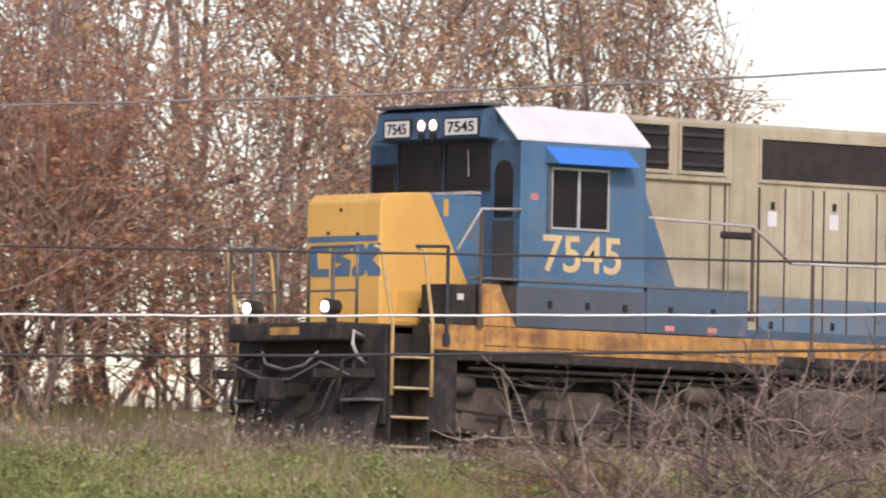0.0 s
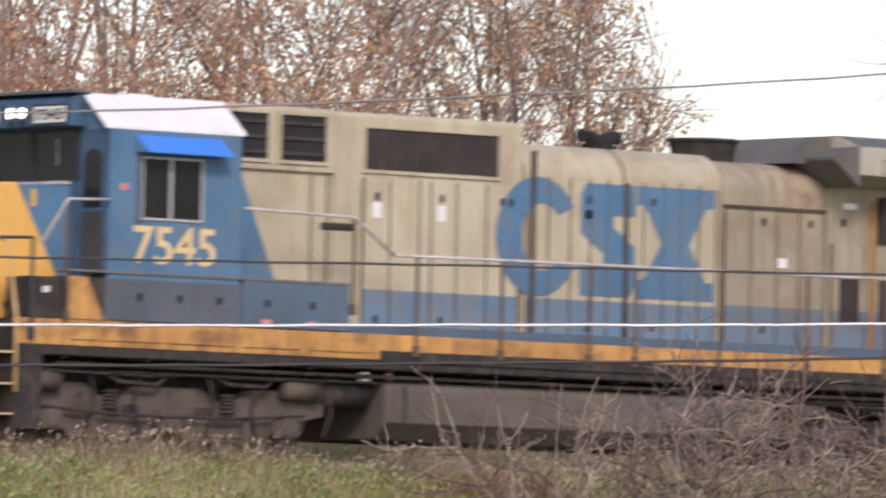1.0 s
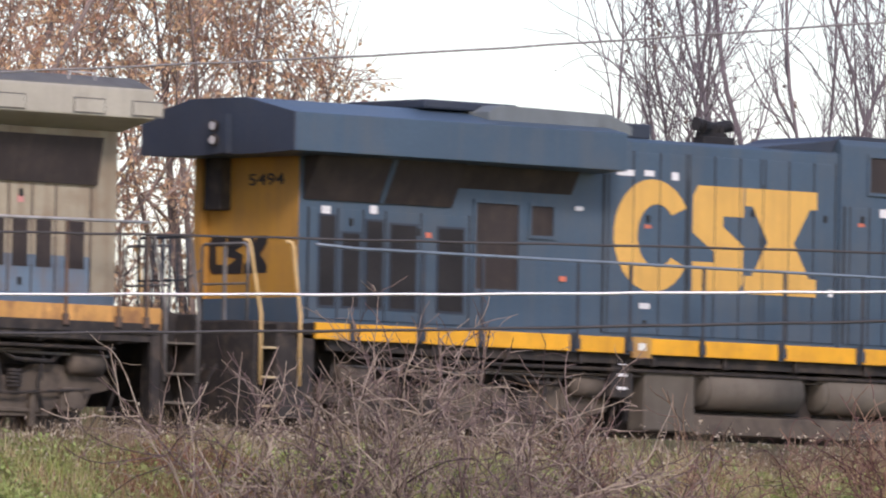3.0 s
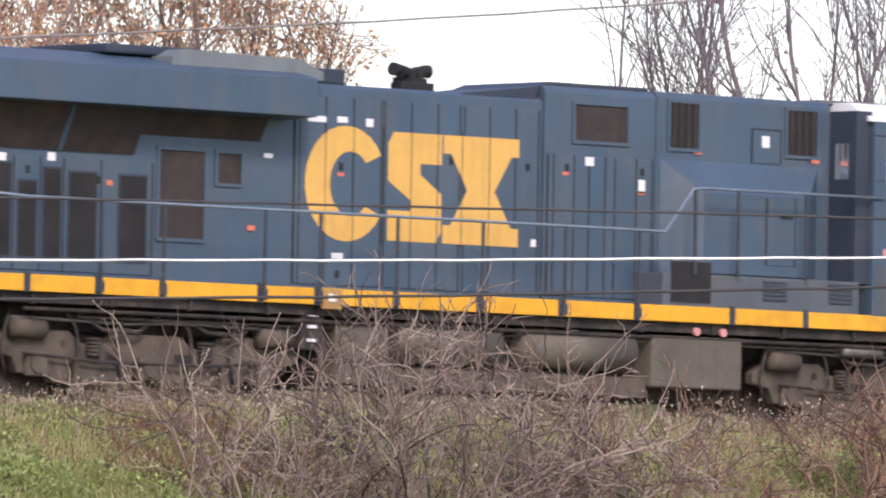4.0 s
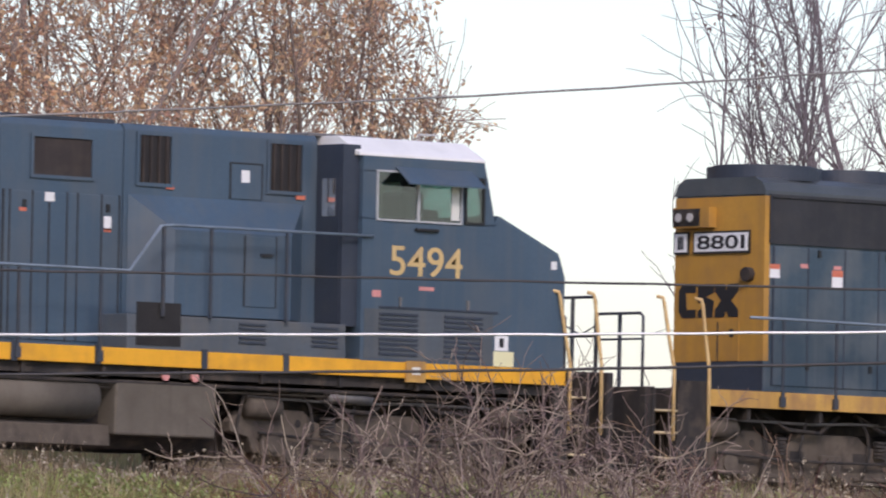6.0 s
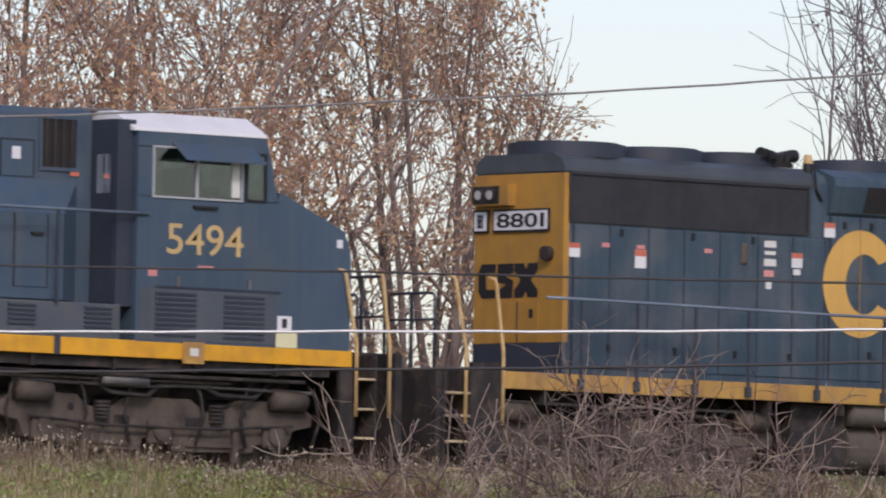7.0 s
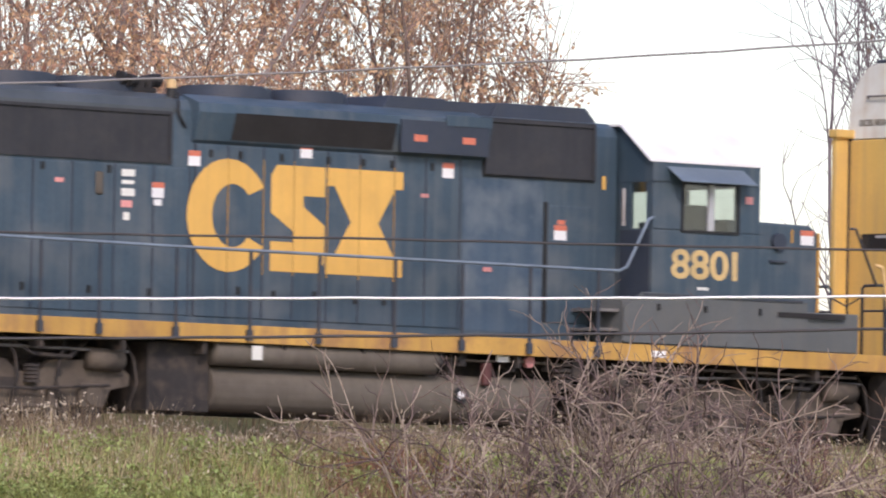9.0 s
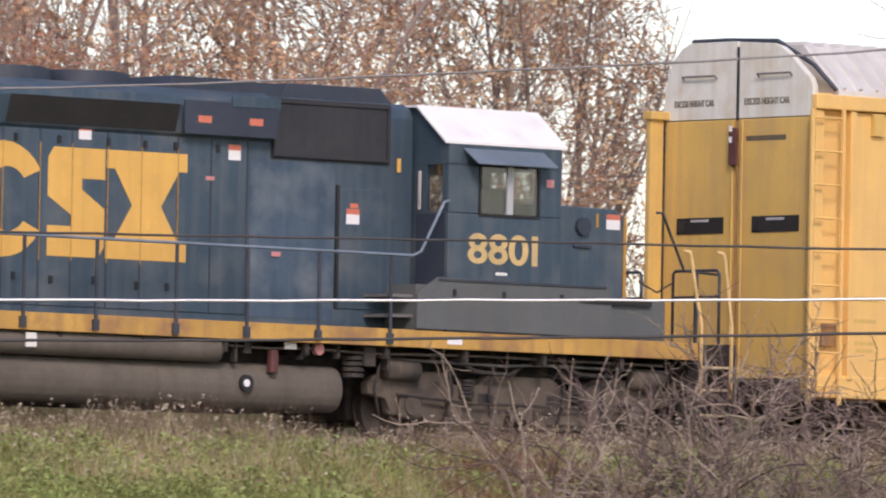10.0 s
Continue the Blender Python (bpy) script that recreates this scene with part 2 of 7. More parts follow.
    branch=mat("tan_twigs", (0.38, 0.275, 0.215), 0.9, 0, 0.3, 1.5, (0.24, 0.17, 0.135), 0.6, island=0.3, bump=0),
    bark_pale=mat("purplish_grey_bark", (0.215, 0.18, 0.19), 0.9, 0, 0.25, 1.5, (0.12, 0.10, 0.105), 0.5, 0.3, bump=0.5, bscale=25),
    twig=mat("grey_brown_twig", (0.255, 0.185, 0.155), 0.8, 0, 0.3, 1.3, (0.13, 0.085, 0.075), 0.6, island=0.7, bump=0),
    leaf=mat("russet_leaf", (0.75, 0.49, 0.315), 0.7, 0, 0.25, 0.45, (0.74, 0.52, 0.27), 0.55, island=0.33, bump=0, thin=0.5),
    leaf_red=mat("red_brown_leaf", (0.66, 0.37, 0.235), 0.7, 0, 0.28, 0.5, (0.60, 0.35, 0.20), 0.5, island=0.35, bump=0, thin=0.5),
    leaf_green=mat("dull_green_needles", (0.08, 0.11, 0.07), 0.8, 0, 0.3, 0.8, island=0.4, bump=0),
    cable_grey=mat("weathered_grey_cable", (0.24, 0.225, 0.215), 0.5, 0, 0.2, 3.0),
    cable=mat("black_cable", (0.05, 0.045, 0.045), 0.6, 0, 0.2, 3.0),
    cable_bare=mat("bare_aluminium_cable", (0.75, 0.75, 0.74), 0.35, 0.4, 0.1, 3.0),
)


def pane_mat(name, tint, gloss=0.10):
    """Thin clear window glass."""
    m = bpy.data.materials.new(name)
    m.use_nodes = True
    n, l = m.node_tree.nodes, m.node_tree.links
    n.remove(n["Principled BSDF"])
    tr, gl, mx = n.new("ShaderNodeBsdfTransparent"), n.new("ShaderNodeBsdfGlossy"), n.new("ShaderNodeMixShader")
    tr.inputs["Color"].default_value = (*tint, 1)
    gl.inputs["Roughness"].default_value = 0.05
    mx.inputs[0].default_value = gloss
    l.new(tr.outputs[0], mx.inputs[1])
    l.new(gl.outputs[0], mx.inputs[2])
    l.new(mx.outputs[0], n["Material Output"].inputs["Surface"])
    return m


M["clear"] = pane_mat("clear_window_glass", (0.85, 0.88, 0.87))
M["tinted"] = pane_mat("tinted_window_glass", (0.55, 0.68, 0.66), 0.14)


# ---- mesh helpers ----
OX = 0.0        # where the vehicle being built stands along the train


def part(name, bm, material, parent=None, label="", smooth=False):
    me = bpy.data.meshes.new(name)
    if parent is not None and OX:
        bmesh.ops.translate(bm, verts=bm.verts, vec=(-OX, 0, 0))
    bm.to_mesh(me)
    bm.free()
    me.materials.append(material)
    if smooth:
        me.shade_smooth()
    ob = new(name, me)
    if parent is not None:
        ob.parent = parent
    if label:
        ob["label"] = label
    return ob


def box(bm, x0, x1, y0, y1, z0, z1, bevel=0.0):
    vs = [bm.verts.new((x, y, z)) for x in (x0, x1) for y in (y0, y1) for z in (z0, z1)]
    fs = [bm.faces.new([vs[i] for i in q]) for q in ((0, 1, 3, 2), (4, 6, 7, 5), (0, 4, 5, 1), (2, 3, 7, 6), (0, 2, 6, 4), (1, 5, 7, 3))]
    if bevel:
        es = {e for f in fs for e in f.edges}
        bmesh.ops.bevel(bm, geom=list(es), offset=bevel, segments=2, profile=0.5, affect="EDGES")
    return bm


def boxed(*a, **k):
    return box(bmesh.new(), *a, **k)


def extrude(bm, pts, lo, hi, axis="x", bevel=0.0):
    """A closed outline in the other two axes (in order), drawn out along axis from lo to hi."""
    def at(p, s):
        return {"x": (s, p[0], p[1]), "y": (p[0], s, p[1]), "z": (p[0], p[1], s)}[axis]
    a = [bm.verts.new(at(p, lo)) for p in pts]
    b = [bm.verts.new(at(p, hi)) for p in pts]
    k = len(pts)
    fs = [bm.faces.new(a), bm.faces.new(b[::-1])]
    fs += [bm.faces.new((a[i], b[i], b[(i + 1) % k], a[(i + 1) % k])) for i in range(k)]
    bmesh.ops.recalc_face_normals(bm, faces=fs)
    if bevel:
        bmesh.ops.bevel(bm, geom=list({e for f in fs for e in f.edges}), offset=bevel, segments=2, profile=0.5, affect="EDGES")
    return bm


def extruded(*a, **k):
    return extrude(bmesh.new(), *a, **k)


def tube(bm, pts, r, n=6, r1=None):
    """A round bar through the points, of radius r, or tapering to r1."""
    pts = [Vector(p) for p in pts]
    rings, side = [], None
    for i, p in enumerate(pts):
        d = (pts[min(i + 1, len(pts) - 1)] - pts[max(i - 1, 0)]).normalized()
        if side is None or abs(side.dot(d)) > 0.95:
            side = d.orthogonal()
        side = (side - d * side.dot(d)).normalized()
        up = d.cross(side)
        rr = r if r1 is None else r + (r1 - r) * i / (len(pts) - 1)
        rings.append([bm.verts.new(p + rr * (math.cos(6.28319 * k / n) * side + math.sin(6.28319 * k / n) * up)) for k in range(n)])
    for a, b in zip(rings, rings[1:]):
        for k in range(n):
            bm.faces.new((a[k], a[(k + 1) % n], b[(k + 1) % n], b[k]))
    bm.faces.new(rings[0][::-1])
    bm.faces.new(rings[-1])
    return bm


def tubed(*a, **k):
    return tube(bmesh.new(), *a, **k)


def disc(bm, c, r, lo, hi, axis="z", n=24):
    pts = [(c[0] + r * math.cos(6.28319 * k / n), c[1] + r * math.sin(6.28319 * k / n)) for k in range(n)]
    return extrude(bm, pts, lo, hi, axis)


def thing(name, loc, label, category, group=""):
    ob = new(name)
    ob.location = loc
    ob.empty_display_size = 0.3
    return tagged(ob, label, category, group)


# ---- ground: one sheet, rising to the railway embankment ----
def ground_z(x, y):
    prof = ((-400, -4.9), (-100, -4.75), (-45, -4.6), (-20, -4.1), (-12, -3.1), (-5.2, -0.55), (-3.9, -0.32), (-2.9, -0.3),
            (2.9, -0.3), (4.2, -0.05), (6.5, 0.8), (9, 0.7), (14, -0.3), (25, -1.6), (400, -4.0))
    z = prof[-1][1] if y > 400 else prof[0][1]
    for (a, za), (b, zb) in zip(prof, prof[1:]):
        if a <= y <= b:
            z = za + (zb - za) * (y - a) / (b - a)
    if y < -3.5 or y > 4:
        z += 0.12 * noise.noise((x * 0.35, y * 0.35, 0)) + 0.05 * noise.noise((x * 1.3, y * 1.3, 4))
    return z


def grid_axis(lo, hi, fine_lo, fine_hi, step):
    c = list(np.arange(fine_lo, fine_hi, step))
    d = step
    while c[-1] < hi:
        d *= 1.35
        c.append(min(hi, c[-1] + d))
    d = step
    while c[0] > lo:
        d *= 1.35
        c.insert(0, max(lo, c[0] - d))
    return c


def build_ground():
    xs, ys = grid_axis(-3000, 3000, -25, 15, 0.5), grid_axis(-2500, 3000, -14, 10, 0.4)
    bm = bmesh.new()
    vs = [[bm.verts.new((x, y, ground_z(x, y))) for y in ys] for x in xs]
    for i in range(len(xs) - 1):
        for j in range(len(ys) - 1):
            bm.faces.new((vs[i][j], vs[i + 1][j], vs[i + 1][j + 1], vs[i][j + 1]))
    tagged(part("ground", bm, M["soil"], smooth=True), "grassy railway embankment with green and dry grass", "ground", kind="structure")
    # ballast, sleepers and rails
    bm = extruded([(-2.7, -0.42), (-1.75, -0.17), (1.75, -0.17), (2.7, -0.42)], -160, 220)
    track = tagged(part("track", bm, M["ballast"]), "grey-brown stone ballast bed of the railway track", "track", kind="structure")
    for y in (-0.755, 0.755):
        prof = [(y - 0.07, -0.16), (y + 0.07, -0.16), (y + 0.07, -0.145), (y + 0.012, -0.12), (y + 0.012, -0.045), (y + 0.036, -0.035),
                (y + 0.036, 0.0), (y - 0.036, 0.0), (y - 0.036, -0.035), (y - 0.012, -0.045), (y - 0.012, -0.12), (y - 0.07, -0.145)]
        part("rail", extruded(prof, -160, 220), M["steel"], track)
    sl = boxed(-0.11, 0.11, -1.3, 1.3, -0.33, -0.16, 0.012)
    first = part("sleeper", sl, M["sleeper"], track)
    first.location.x = -60
    for k in range(1, 180):
        ob = new("sleeper", first.data)
        ob.parent, ob.location = track, (-60 + 0.58 * k, 0, random.uniform(-0.006, 0.0))


build_ground()


# ---- overhead cables, strung between the camera and the track ----
def cable(name, pts, r, m, label, dist=62.0):
    """pts: three (azimuth from the y axis, elevation) along the span; a smooth sagging curve through them."""
    c = np.polyfit([p[0] for p in pts], [p[1] for p in pts], 2)
    ps = []
    for az in np.arange(20, 60.1, 0.25):
        a = radians(az)
        span = dist / math.cos(a - radians(41))
        az_in = min(max(az, 36.5), 46.0)
        el = np.polyval(c, az_in) + np.polyval(np.polyder(c), az_in) * (az - az_in)
        wob = 0.0022 * math.sin(az * 9 + r * 900) + 0.0016 * math.sin(az * 23)
        ps.append(Vector(EYE) + span * Vector((math.sin(a), math.cos(a), math.tan(radians(el + wob)))))
    tagged(part(name, tubed(ps, r, 6), m, smooth=True), label, "cable", "overhead cables")


cable("overhead_cable", ((37.634, 3.160), (41.0, 3.345), (44.43, 3.618)), 0.0065, M["cable_grey"], "thin weathered grey overhead cable sagging before the trees")
cable("overhead_cable", ((37.65, 2.40), (41.2, 2.402), (44.47, 2.382)), 0.0075, M["cable"], "dark overhead cable strung before the train", 64)
cable("overhead_cable", ((37.66, 2.03), (41.0, 2.090), (44.46, 2.168)), 0.0085, M["cable_bare"], "bright bare metal overhead cable before the train", 63)
cable("overhead_cable", ((37.66, 1.81), (41.0, 1.888), (44.475, 2.008)), 0.0095, M["cable"], "thick black overhead cable before the wheels", 66)


# ---- the train: lengths along it in metres from a common zero, z over the rail, y towards the far side ----
HY, SY = -0.90, -1.55          # near faces of hood and sill
moving = []                    # (vehicle, its place along the train)
wheels = []                    # (wheelset, its place in the vehicle)


def slab(name, x0, x1, z0, z1, y, m, parent, d=0.015, label="", bevel=0.0):
    """A plate on the near side, d proud of y."""
    return part(name, boxed(x0, x1, y - d, y + 0.003, z0, z1, bevel), m, parent, label)


def endplate(name, x, y0, y1, z0, z1, m, parent, d=0.015, label=""):
    """A plate on an end that faces down the line."""
    return part(name, boxed(x - d, x + 0.003, y0, y1, z0, z1), m, parent, label)


def sheet(name, outline, y, m, parent, d=0.005, label=""):
    return part(name, extruded(outline, y - d, y + 0.002, "y"), m, parent, label)


def text_mesh(body, bold=0.012):
    cu = bpy.data.curves.new("lettering", "FONT")
    cu.body, cu.size, cu.offset, cu.extrude, cu.resolution_u = body, 1.0, bold, 0.004, 8
    for k in range(len(body) - 1):
        if body[k + 1] == "1":
            cu.body_format[k].kerning = -8
    tmp = new("lettering", cu)
    me = bpy.data.meshes.new_from_object(tmp.evaluated_get(bpy.context.evaluated_depsgraph_get()))
    bpy.data.objects.remove(tmp)
    return me


def lettering(body, parent, m, x0, x1, z0, z1, y=None, end_x=None, bold=0.012):
    """Painted characters on the near side (at y), or on an end that faces down the line (at end_x, from y = x0 to x1)."""
    me = text_mesh(body, bold)
    co = np.empty(len(me.vertices) * 3)
    me.vertices.foreach_get("co", co)
    co = co.reshape(-1, 3)
    lo, hi = co.min(0), co.max(0)
    u, v, w = (co[:, 0] - lo[0]) / (hi[0] - lo[0]), (co[:, 1] - lo[1]) / (hi[1] - lo[1]), co[:, 2]
    if end_x is None:
        out = np.stack([x0 + (x1 - x0) * u - OX, y - w, z0 + (z1 - z0) * v], 1)
    else:
        out = np.stack([end_x - w - OX, x0 + (x1 - x0) * u, z0 + (z1 - z0) * v], 1)
    me.vertices.foreach_set("co", out.ravel())
    me.update()
    me.materials.clear()
    me.materials.append(m)
    ob = new("lettering", me)
    ob.parent = parent
    return ob


def emblem(parent, m, x0, x1, z0, z1, y, gap=0.03, gaps=(), seam=None):
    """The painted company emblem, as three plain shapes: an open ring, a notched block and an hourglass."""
    w, h = x1 - x0, z1 - z0
    zc = (z0 + z1) / 2
    # open ring
    cx, rx, rz = x0 + 0.19 * w, 0.19 * w, h * 0.53
    out = [(cx + rx * math.cos(a), zc + rz * math.sin(a)) for a in np.linspace(0.55, 5.73, 26)]
    inn = [(cx + 0.02 * w + rx * 0.50 * math.cos(a), zc + rz * 0.56 * math.sin(a)) for a in np.linspace(5.55, 0.73, 22)]
    sheet("emblem_ring", out + inn, y, m, parent)
    # notched block
    a, b = x0 + 0.385 * w, x0 + 0.635 * w
    sheet("emblem_block", [(a + (b - a) * u, z0 + h * v) for u, v in
          ((0, 0), (0.9, 0), (1, 0.1), (1, 0.45), (0.6, 0.62), (0.6, 0.72), (1, 0.72), (1, 1), (0.1, 1), (0, 0.9), (0, 0.55), (0.42, 0.38), (0.42, 0.28), (0, 0.28))], y, m, parent)
    # hourglass of two wedges
    a, b = x0 + 0.635 * w + gap, x1
    sheet("emblem_hourglass", [(a + (b - a) * u, z0 + h * v) for u, v in
          ((0, 0), (1, 0), (1, 0.17), (0.9, 0.17), (0.68, 0.5), (0.9, 0.83), (1, 0.83), (1, 1), (0, 1), (0, 0.83), (0.1, 0.83), (0.32, 0.5), (0.1, 0.17), (0, 0.17))], y, m, parent)
    # the door gaps run on through the paint
    for x in gaps:
        slab("door_gap", x - 0.0065, x + 0.0065, z0 - 0.04 * h, z1 + 0.04 * h, y, seam, parent, 0.0065)


def end_emblem(parent, m, x, y0, y1, z0, z1):
    """The same emblem, small, on an end; y0 is its near end."""
    w = y0 - y1
    def poly(name, pts):
        part(name, extruded([(y1 + w * u, z0 + (z1 - z0) * v) for u, v in pts], x - 0.006, x + 0.002, "x"), m, parent)
    poly("emblem_ring", [(0.30, 1), (0.06, 1), (0.0, 0.8), (0.0, 0.2), (0.06, 0), (0.30, 0), (0.30, 0.25), (0.14, 0.25), (0.12, 0.75), (0.30, 0.75)])
    poly("emblem_block", [(0.34, 1), (0.34, 0.45), (0.5, 0.4), (0.34, 0.2), (0.34, 0), (0.6, 0), (0.62, 0.5), (0.48, 0.62), (0.62, 0.75), (0.62, 1)])
    poly("emblem_cross", [(0.64, 0), (0.8, 0), (0.84, 0.2), (0.88, 0), (1.05, 0), (1.05, 0.22), (0.93, 0.5), (1.05, 0.78), (1.05, 1), (0.88, 1), (0.84, 0.8),
                          (0.8, 1), (0.64, 1), (0.64, 0.78), (0.75, 0.5), (0.64, 0.22)])


def handrail(parent, posts, pts, m, zb=1.5, y=SY - 0.03, mr=None, r=0.021):
    """Upright posts at the places given, and the round rail through pts (x, z)."""
    part("handrail", tubed([(x, y, z) for x, z in pts], r, 8), mr or m, parent, smooth=True)
    xs, zs = [p[0] for p in pts], [p[1] for p in pts]
    for x in posts:
        z = float(np.interp(x, xs, zs))
        bm = boxed(x - 0.022, x + 0.022, y - 0.016, y + 0.016, zb, z, 0.006)
        box(bm, x - 0.045, x + 0.045, y - 0.02, y + 0.03, zb - 0.02, zb + 0.12)
        part("handrail_post", bm, m, parent)


def doors(parent, edges, z0, z1, m, seam, y=HY, latches=()):
    """Hood doors side by side with dark gaps between; some carry latches at (x, z)."""
    for a, b in zip(edges, edges[1:]):
        if b - a < 0.02:
            continue
        slab("hood_door", a + 0.012, b - 0.012, z0, z1, y, m, parent, 0.018, bevel=0.006)
    for a in edges:
        slab("door_gap", a - 0.0125, a + 0.0125, z0, z1 + 0.01, y, seam, parent, 0.0205)
    for x, z in latches:
        slab("latch", x - 0.028, x + 0.028, z - 0.055, z + 0.045, y - 0.018, M["latch"], parent, 0.02)


def louvre(parent, x0, x1, z0, z1, y, frame_m, n=0, vertical=False, m=None, slat_m=None):
    """A dark screen in a frame, with slats where they show."""
    f = 0.045
    grille = slab("grille", x0, x1, z0, z1, y, m or M["grille"], parent, 0.006)
    bm = bmesh.new()
    for a in ((x0 - f, x1 + f, z1, z1 + f), (x0 - f, x1 + f, z0 - f, z0), (x0 - f, x0, z0, z1), (x1, x1 + f, z0, z1)):
        box(bm, a[0], a[1], y - 0.03, y, a[2], a[3])
    part("grille_frame", bm, frame_m, grille)
    for k in range(n):
        u = (k + 0.5) / n
        if vertical:
            x = x0 + (x1 - x0) * u
            part("slat", boxed(x - 0.018, x + 0.018, y - 0.03, y - 0.004, z0, z1), slat_m or frame_m, grille)
        else:
            z = z0 + (z1 - z0) * u
            part("slat", extruded([(y - 0.03, z - 0.03), (y - 0.006, z + 0.02), (y - 0.004, z + 0.01), (y - 0.026, z - 0.035)], x0, x1), slat_m or frame_m, grille)
    return grille


def window(parent, x0, x1, z0, z1, y, mullions=(), fm=None, f=0.03, gm=None):
    pane = slab("window_pane", x0, x1, z0, z1, y, gm or M["glass"], parent, 0.004)
    pane.visible_shadow = gm is None
    bm = bmesh.new()
    for a in ((x0 - f, x1 + f, z1, z1 + f), (x0 - f, x1 + f, z0 - f, z0), (x0 - f, x0, z0, z1), (x1, x1 + f, z0, z1)):
        box(bm, a[0], a[1], y - 0.022, y, a[2], a[3])
    part("window_frame", bm, fm or M["frame"], pane)
    for x in mullions:
        part("mullion", boxed(x - 0.022, x + 0.022, y - 0.024, y, z0, z1), fm or M["frame"], pane)
    return pane


def truck(parent, xc, spread=1.93):
    """A six-wheel truck: cast side frames with arches over the axles, journal boxes, springs, brake cylinders, wheelsets."""
    global OX
    tr = part("truck", boxed(xc - 2.55, xc + 2.55, -0.66, 0.66, 0.32, 1.02, 0.04), M["under"], parent, "dust-covered cast steel locomotive truck")
    top = [(-2.62, 0.80), (-2.45, 0.93), (-2.2, 0.98), (-1.35, 0.97), (-1.12, 0.82), (-0.8, 0.80), (-0.55, 0.96), (0.55, 0.96), (0.8, 0.80), (1.12, 0.82), (1.35, 0.97), (2.2, 0.98), (2.45, 0.93), (2.62, 0.80)]
    low = [(2.6, 0.66), (2.3, 0.60), (2.2, 0.40), (1.68, 0.40), (1.6, 0.29), (0.3, 0.27), (0.24, 0.44), (-0.24, 0.44), (-0.3, 0.27), (-1.6, 0.29), (-1.68, 0.40), (-2.2, 0.40), (-2.3, 0.60), (-2.6, 0.66)]
    for s in (-1, 1):
        y0, y1 = (-1.16, -1.0) if s < 0 else (1.0, 1.16)
        fr = part("side_frame", extruded([(xc + x, z) for x, z in top + low], y0, y1, "y", 0.015), M["truck"], tr)
        yo = y0 - 0.08 if s < 0 else y1 + 0.08
        ya, yb = sorted((yo, y0 if s < 0 else y1))
        for ax in (-spread, 0, spread):
            bm = boxed(xc + ax - 0.19, xc + ax + 0.19, ya, yb, 0.36, 0.68, 0.03)
            disc(bm, (xc + ax, 0.53), 0.13, ya - 0.03, ya + 0.05, "y", 14)
            part("journal_box", bm, M["truck"], tr)
        for ax in (-0.96, 0.96):
            bm = bmesh.new()
            for k in range(5):
                disc(bm, (xc + ax, (ya + yb) / 2), 0.11, 0.66 + 0.05 * k, 0.695 + 0.05 * k, "z", 12)
            part("coil_spring", bm, M["under"], tr)
            # dark plates and discs imitate the shade inside holes of the casting
            part("frame_pocket", boxed(xc + ax * 0.62 - 0.13, xc + ax * 0.62 + 0.13, *sorted((y0 - 0.004 if s < 0 else y1 + 0.004, y0 + 0.05 if s < 0 else y1 - 0.05)), 0.60, 0.72, 0.001), M["under"], tr)
            part("frame_rib", boxed(xc + ax - 0.5, xc + ax + 0.5, *sorted((ya + 0.04, yb - 0.005)), 0.34, 0.39, 0.01), M["truck"], tr)
            part("frame_hole", tubed([(xc + ax * 1.5, y0 - 0.004 if s < 0 else y1 + 0.004, 0.80), (xc + ax * 1.5, (y0 + y1) / 2, 0.80)], 0.055, 10), M["under"], tr)
            part("brake_shoe_hanger", boxed(xc + ax * 1.32 - 0.04, xc + ax * 1.32 + 0.04, ya, yb, 0.15, 0.62, 0.01), M["truck"], tr)
        for ax in (-2.15, 2.1):
            part("brake_cylinder", tubed([(xc + ax - 0.25, (ya + yb) / 2 - 0.02 * s * -1, 1.0), (xc + ax + 0.3, (ya + yb) / 2, 0.98)], 0.145, 14), M["truck"], tr, smooth=True)
        part("brake_pipe", tubed([(xc - 2.4, ya - 0.02, 1.12), (xc - 0.4, ya - 0.02, 1.09), (xc + 0.3, ya - 0.02, 1.12), (xc + 2.5, ya - 0.02, 1.10)], 0.02, 6), M["rail_grey"], tr)
    for k, ax in enumerate((-2.4, -1.45, -0.45, 0.5, 1.5, 2.45)):
        sway = 0.12 if k % 2 else -0.12
        part("sand_hose", tubed([(xc + ax, -1.22, 1.22), (xc + ax + sway, -1.28, 1.02), (xc + ax + sway * 1.6, -1.27, 0.72), (xc + ax + sway * 0.6, -1.24, 0.36)], 0.022, 6), M["under"], tr, smooth=True)
    part("brake_rod", tubed([(xc - 2.2, -1.26, 0.66), (xc - 0.9, -1.27, 0.58), (xc + 0.9, -1.27, 0.58), (xc + 2.2, -1.26, 0.66)], 0.02, 6), M["under"], tr)
    part("motor_cable", tubed([(xc - 1.3, -1.15, 1.25), (xc - 0.9, -1.3, 1.0), (xc - 0.3, -1.3, 0.97), (xc + 0.2, -1.15, 1.22)], 0.03, 7), M["under"], tr, smooth=True)
    part("motor_cable", tubed([(xc + 0.5, -1.15, 1.25), (xc + 0.9, -1.3, 1.02), (xc + 1.5, -1.3, 1.0), (xc + 1.9, -1.15, 1.22)], 0.03, 7), M["under"], tr, smooth=True)
    for ax in (-spread, 0, spread):
        bm = tubed([(0, -1.0, 0), (0, 1.0, 0)], 0.09, 12)
        for y in (-0.755, 0.755):
            disc(bm, (0, 0), 0.515, y - 0.07, y + 0.07, "y", 32)
            disc(bm, (0, 0), 0.545, y + (0.05 if y < 0 else -0.08), y + (0.08 if y < 0 else -0.05), "y", 32)
            for k in range(5):
                a = 6.283 * k / 5
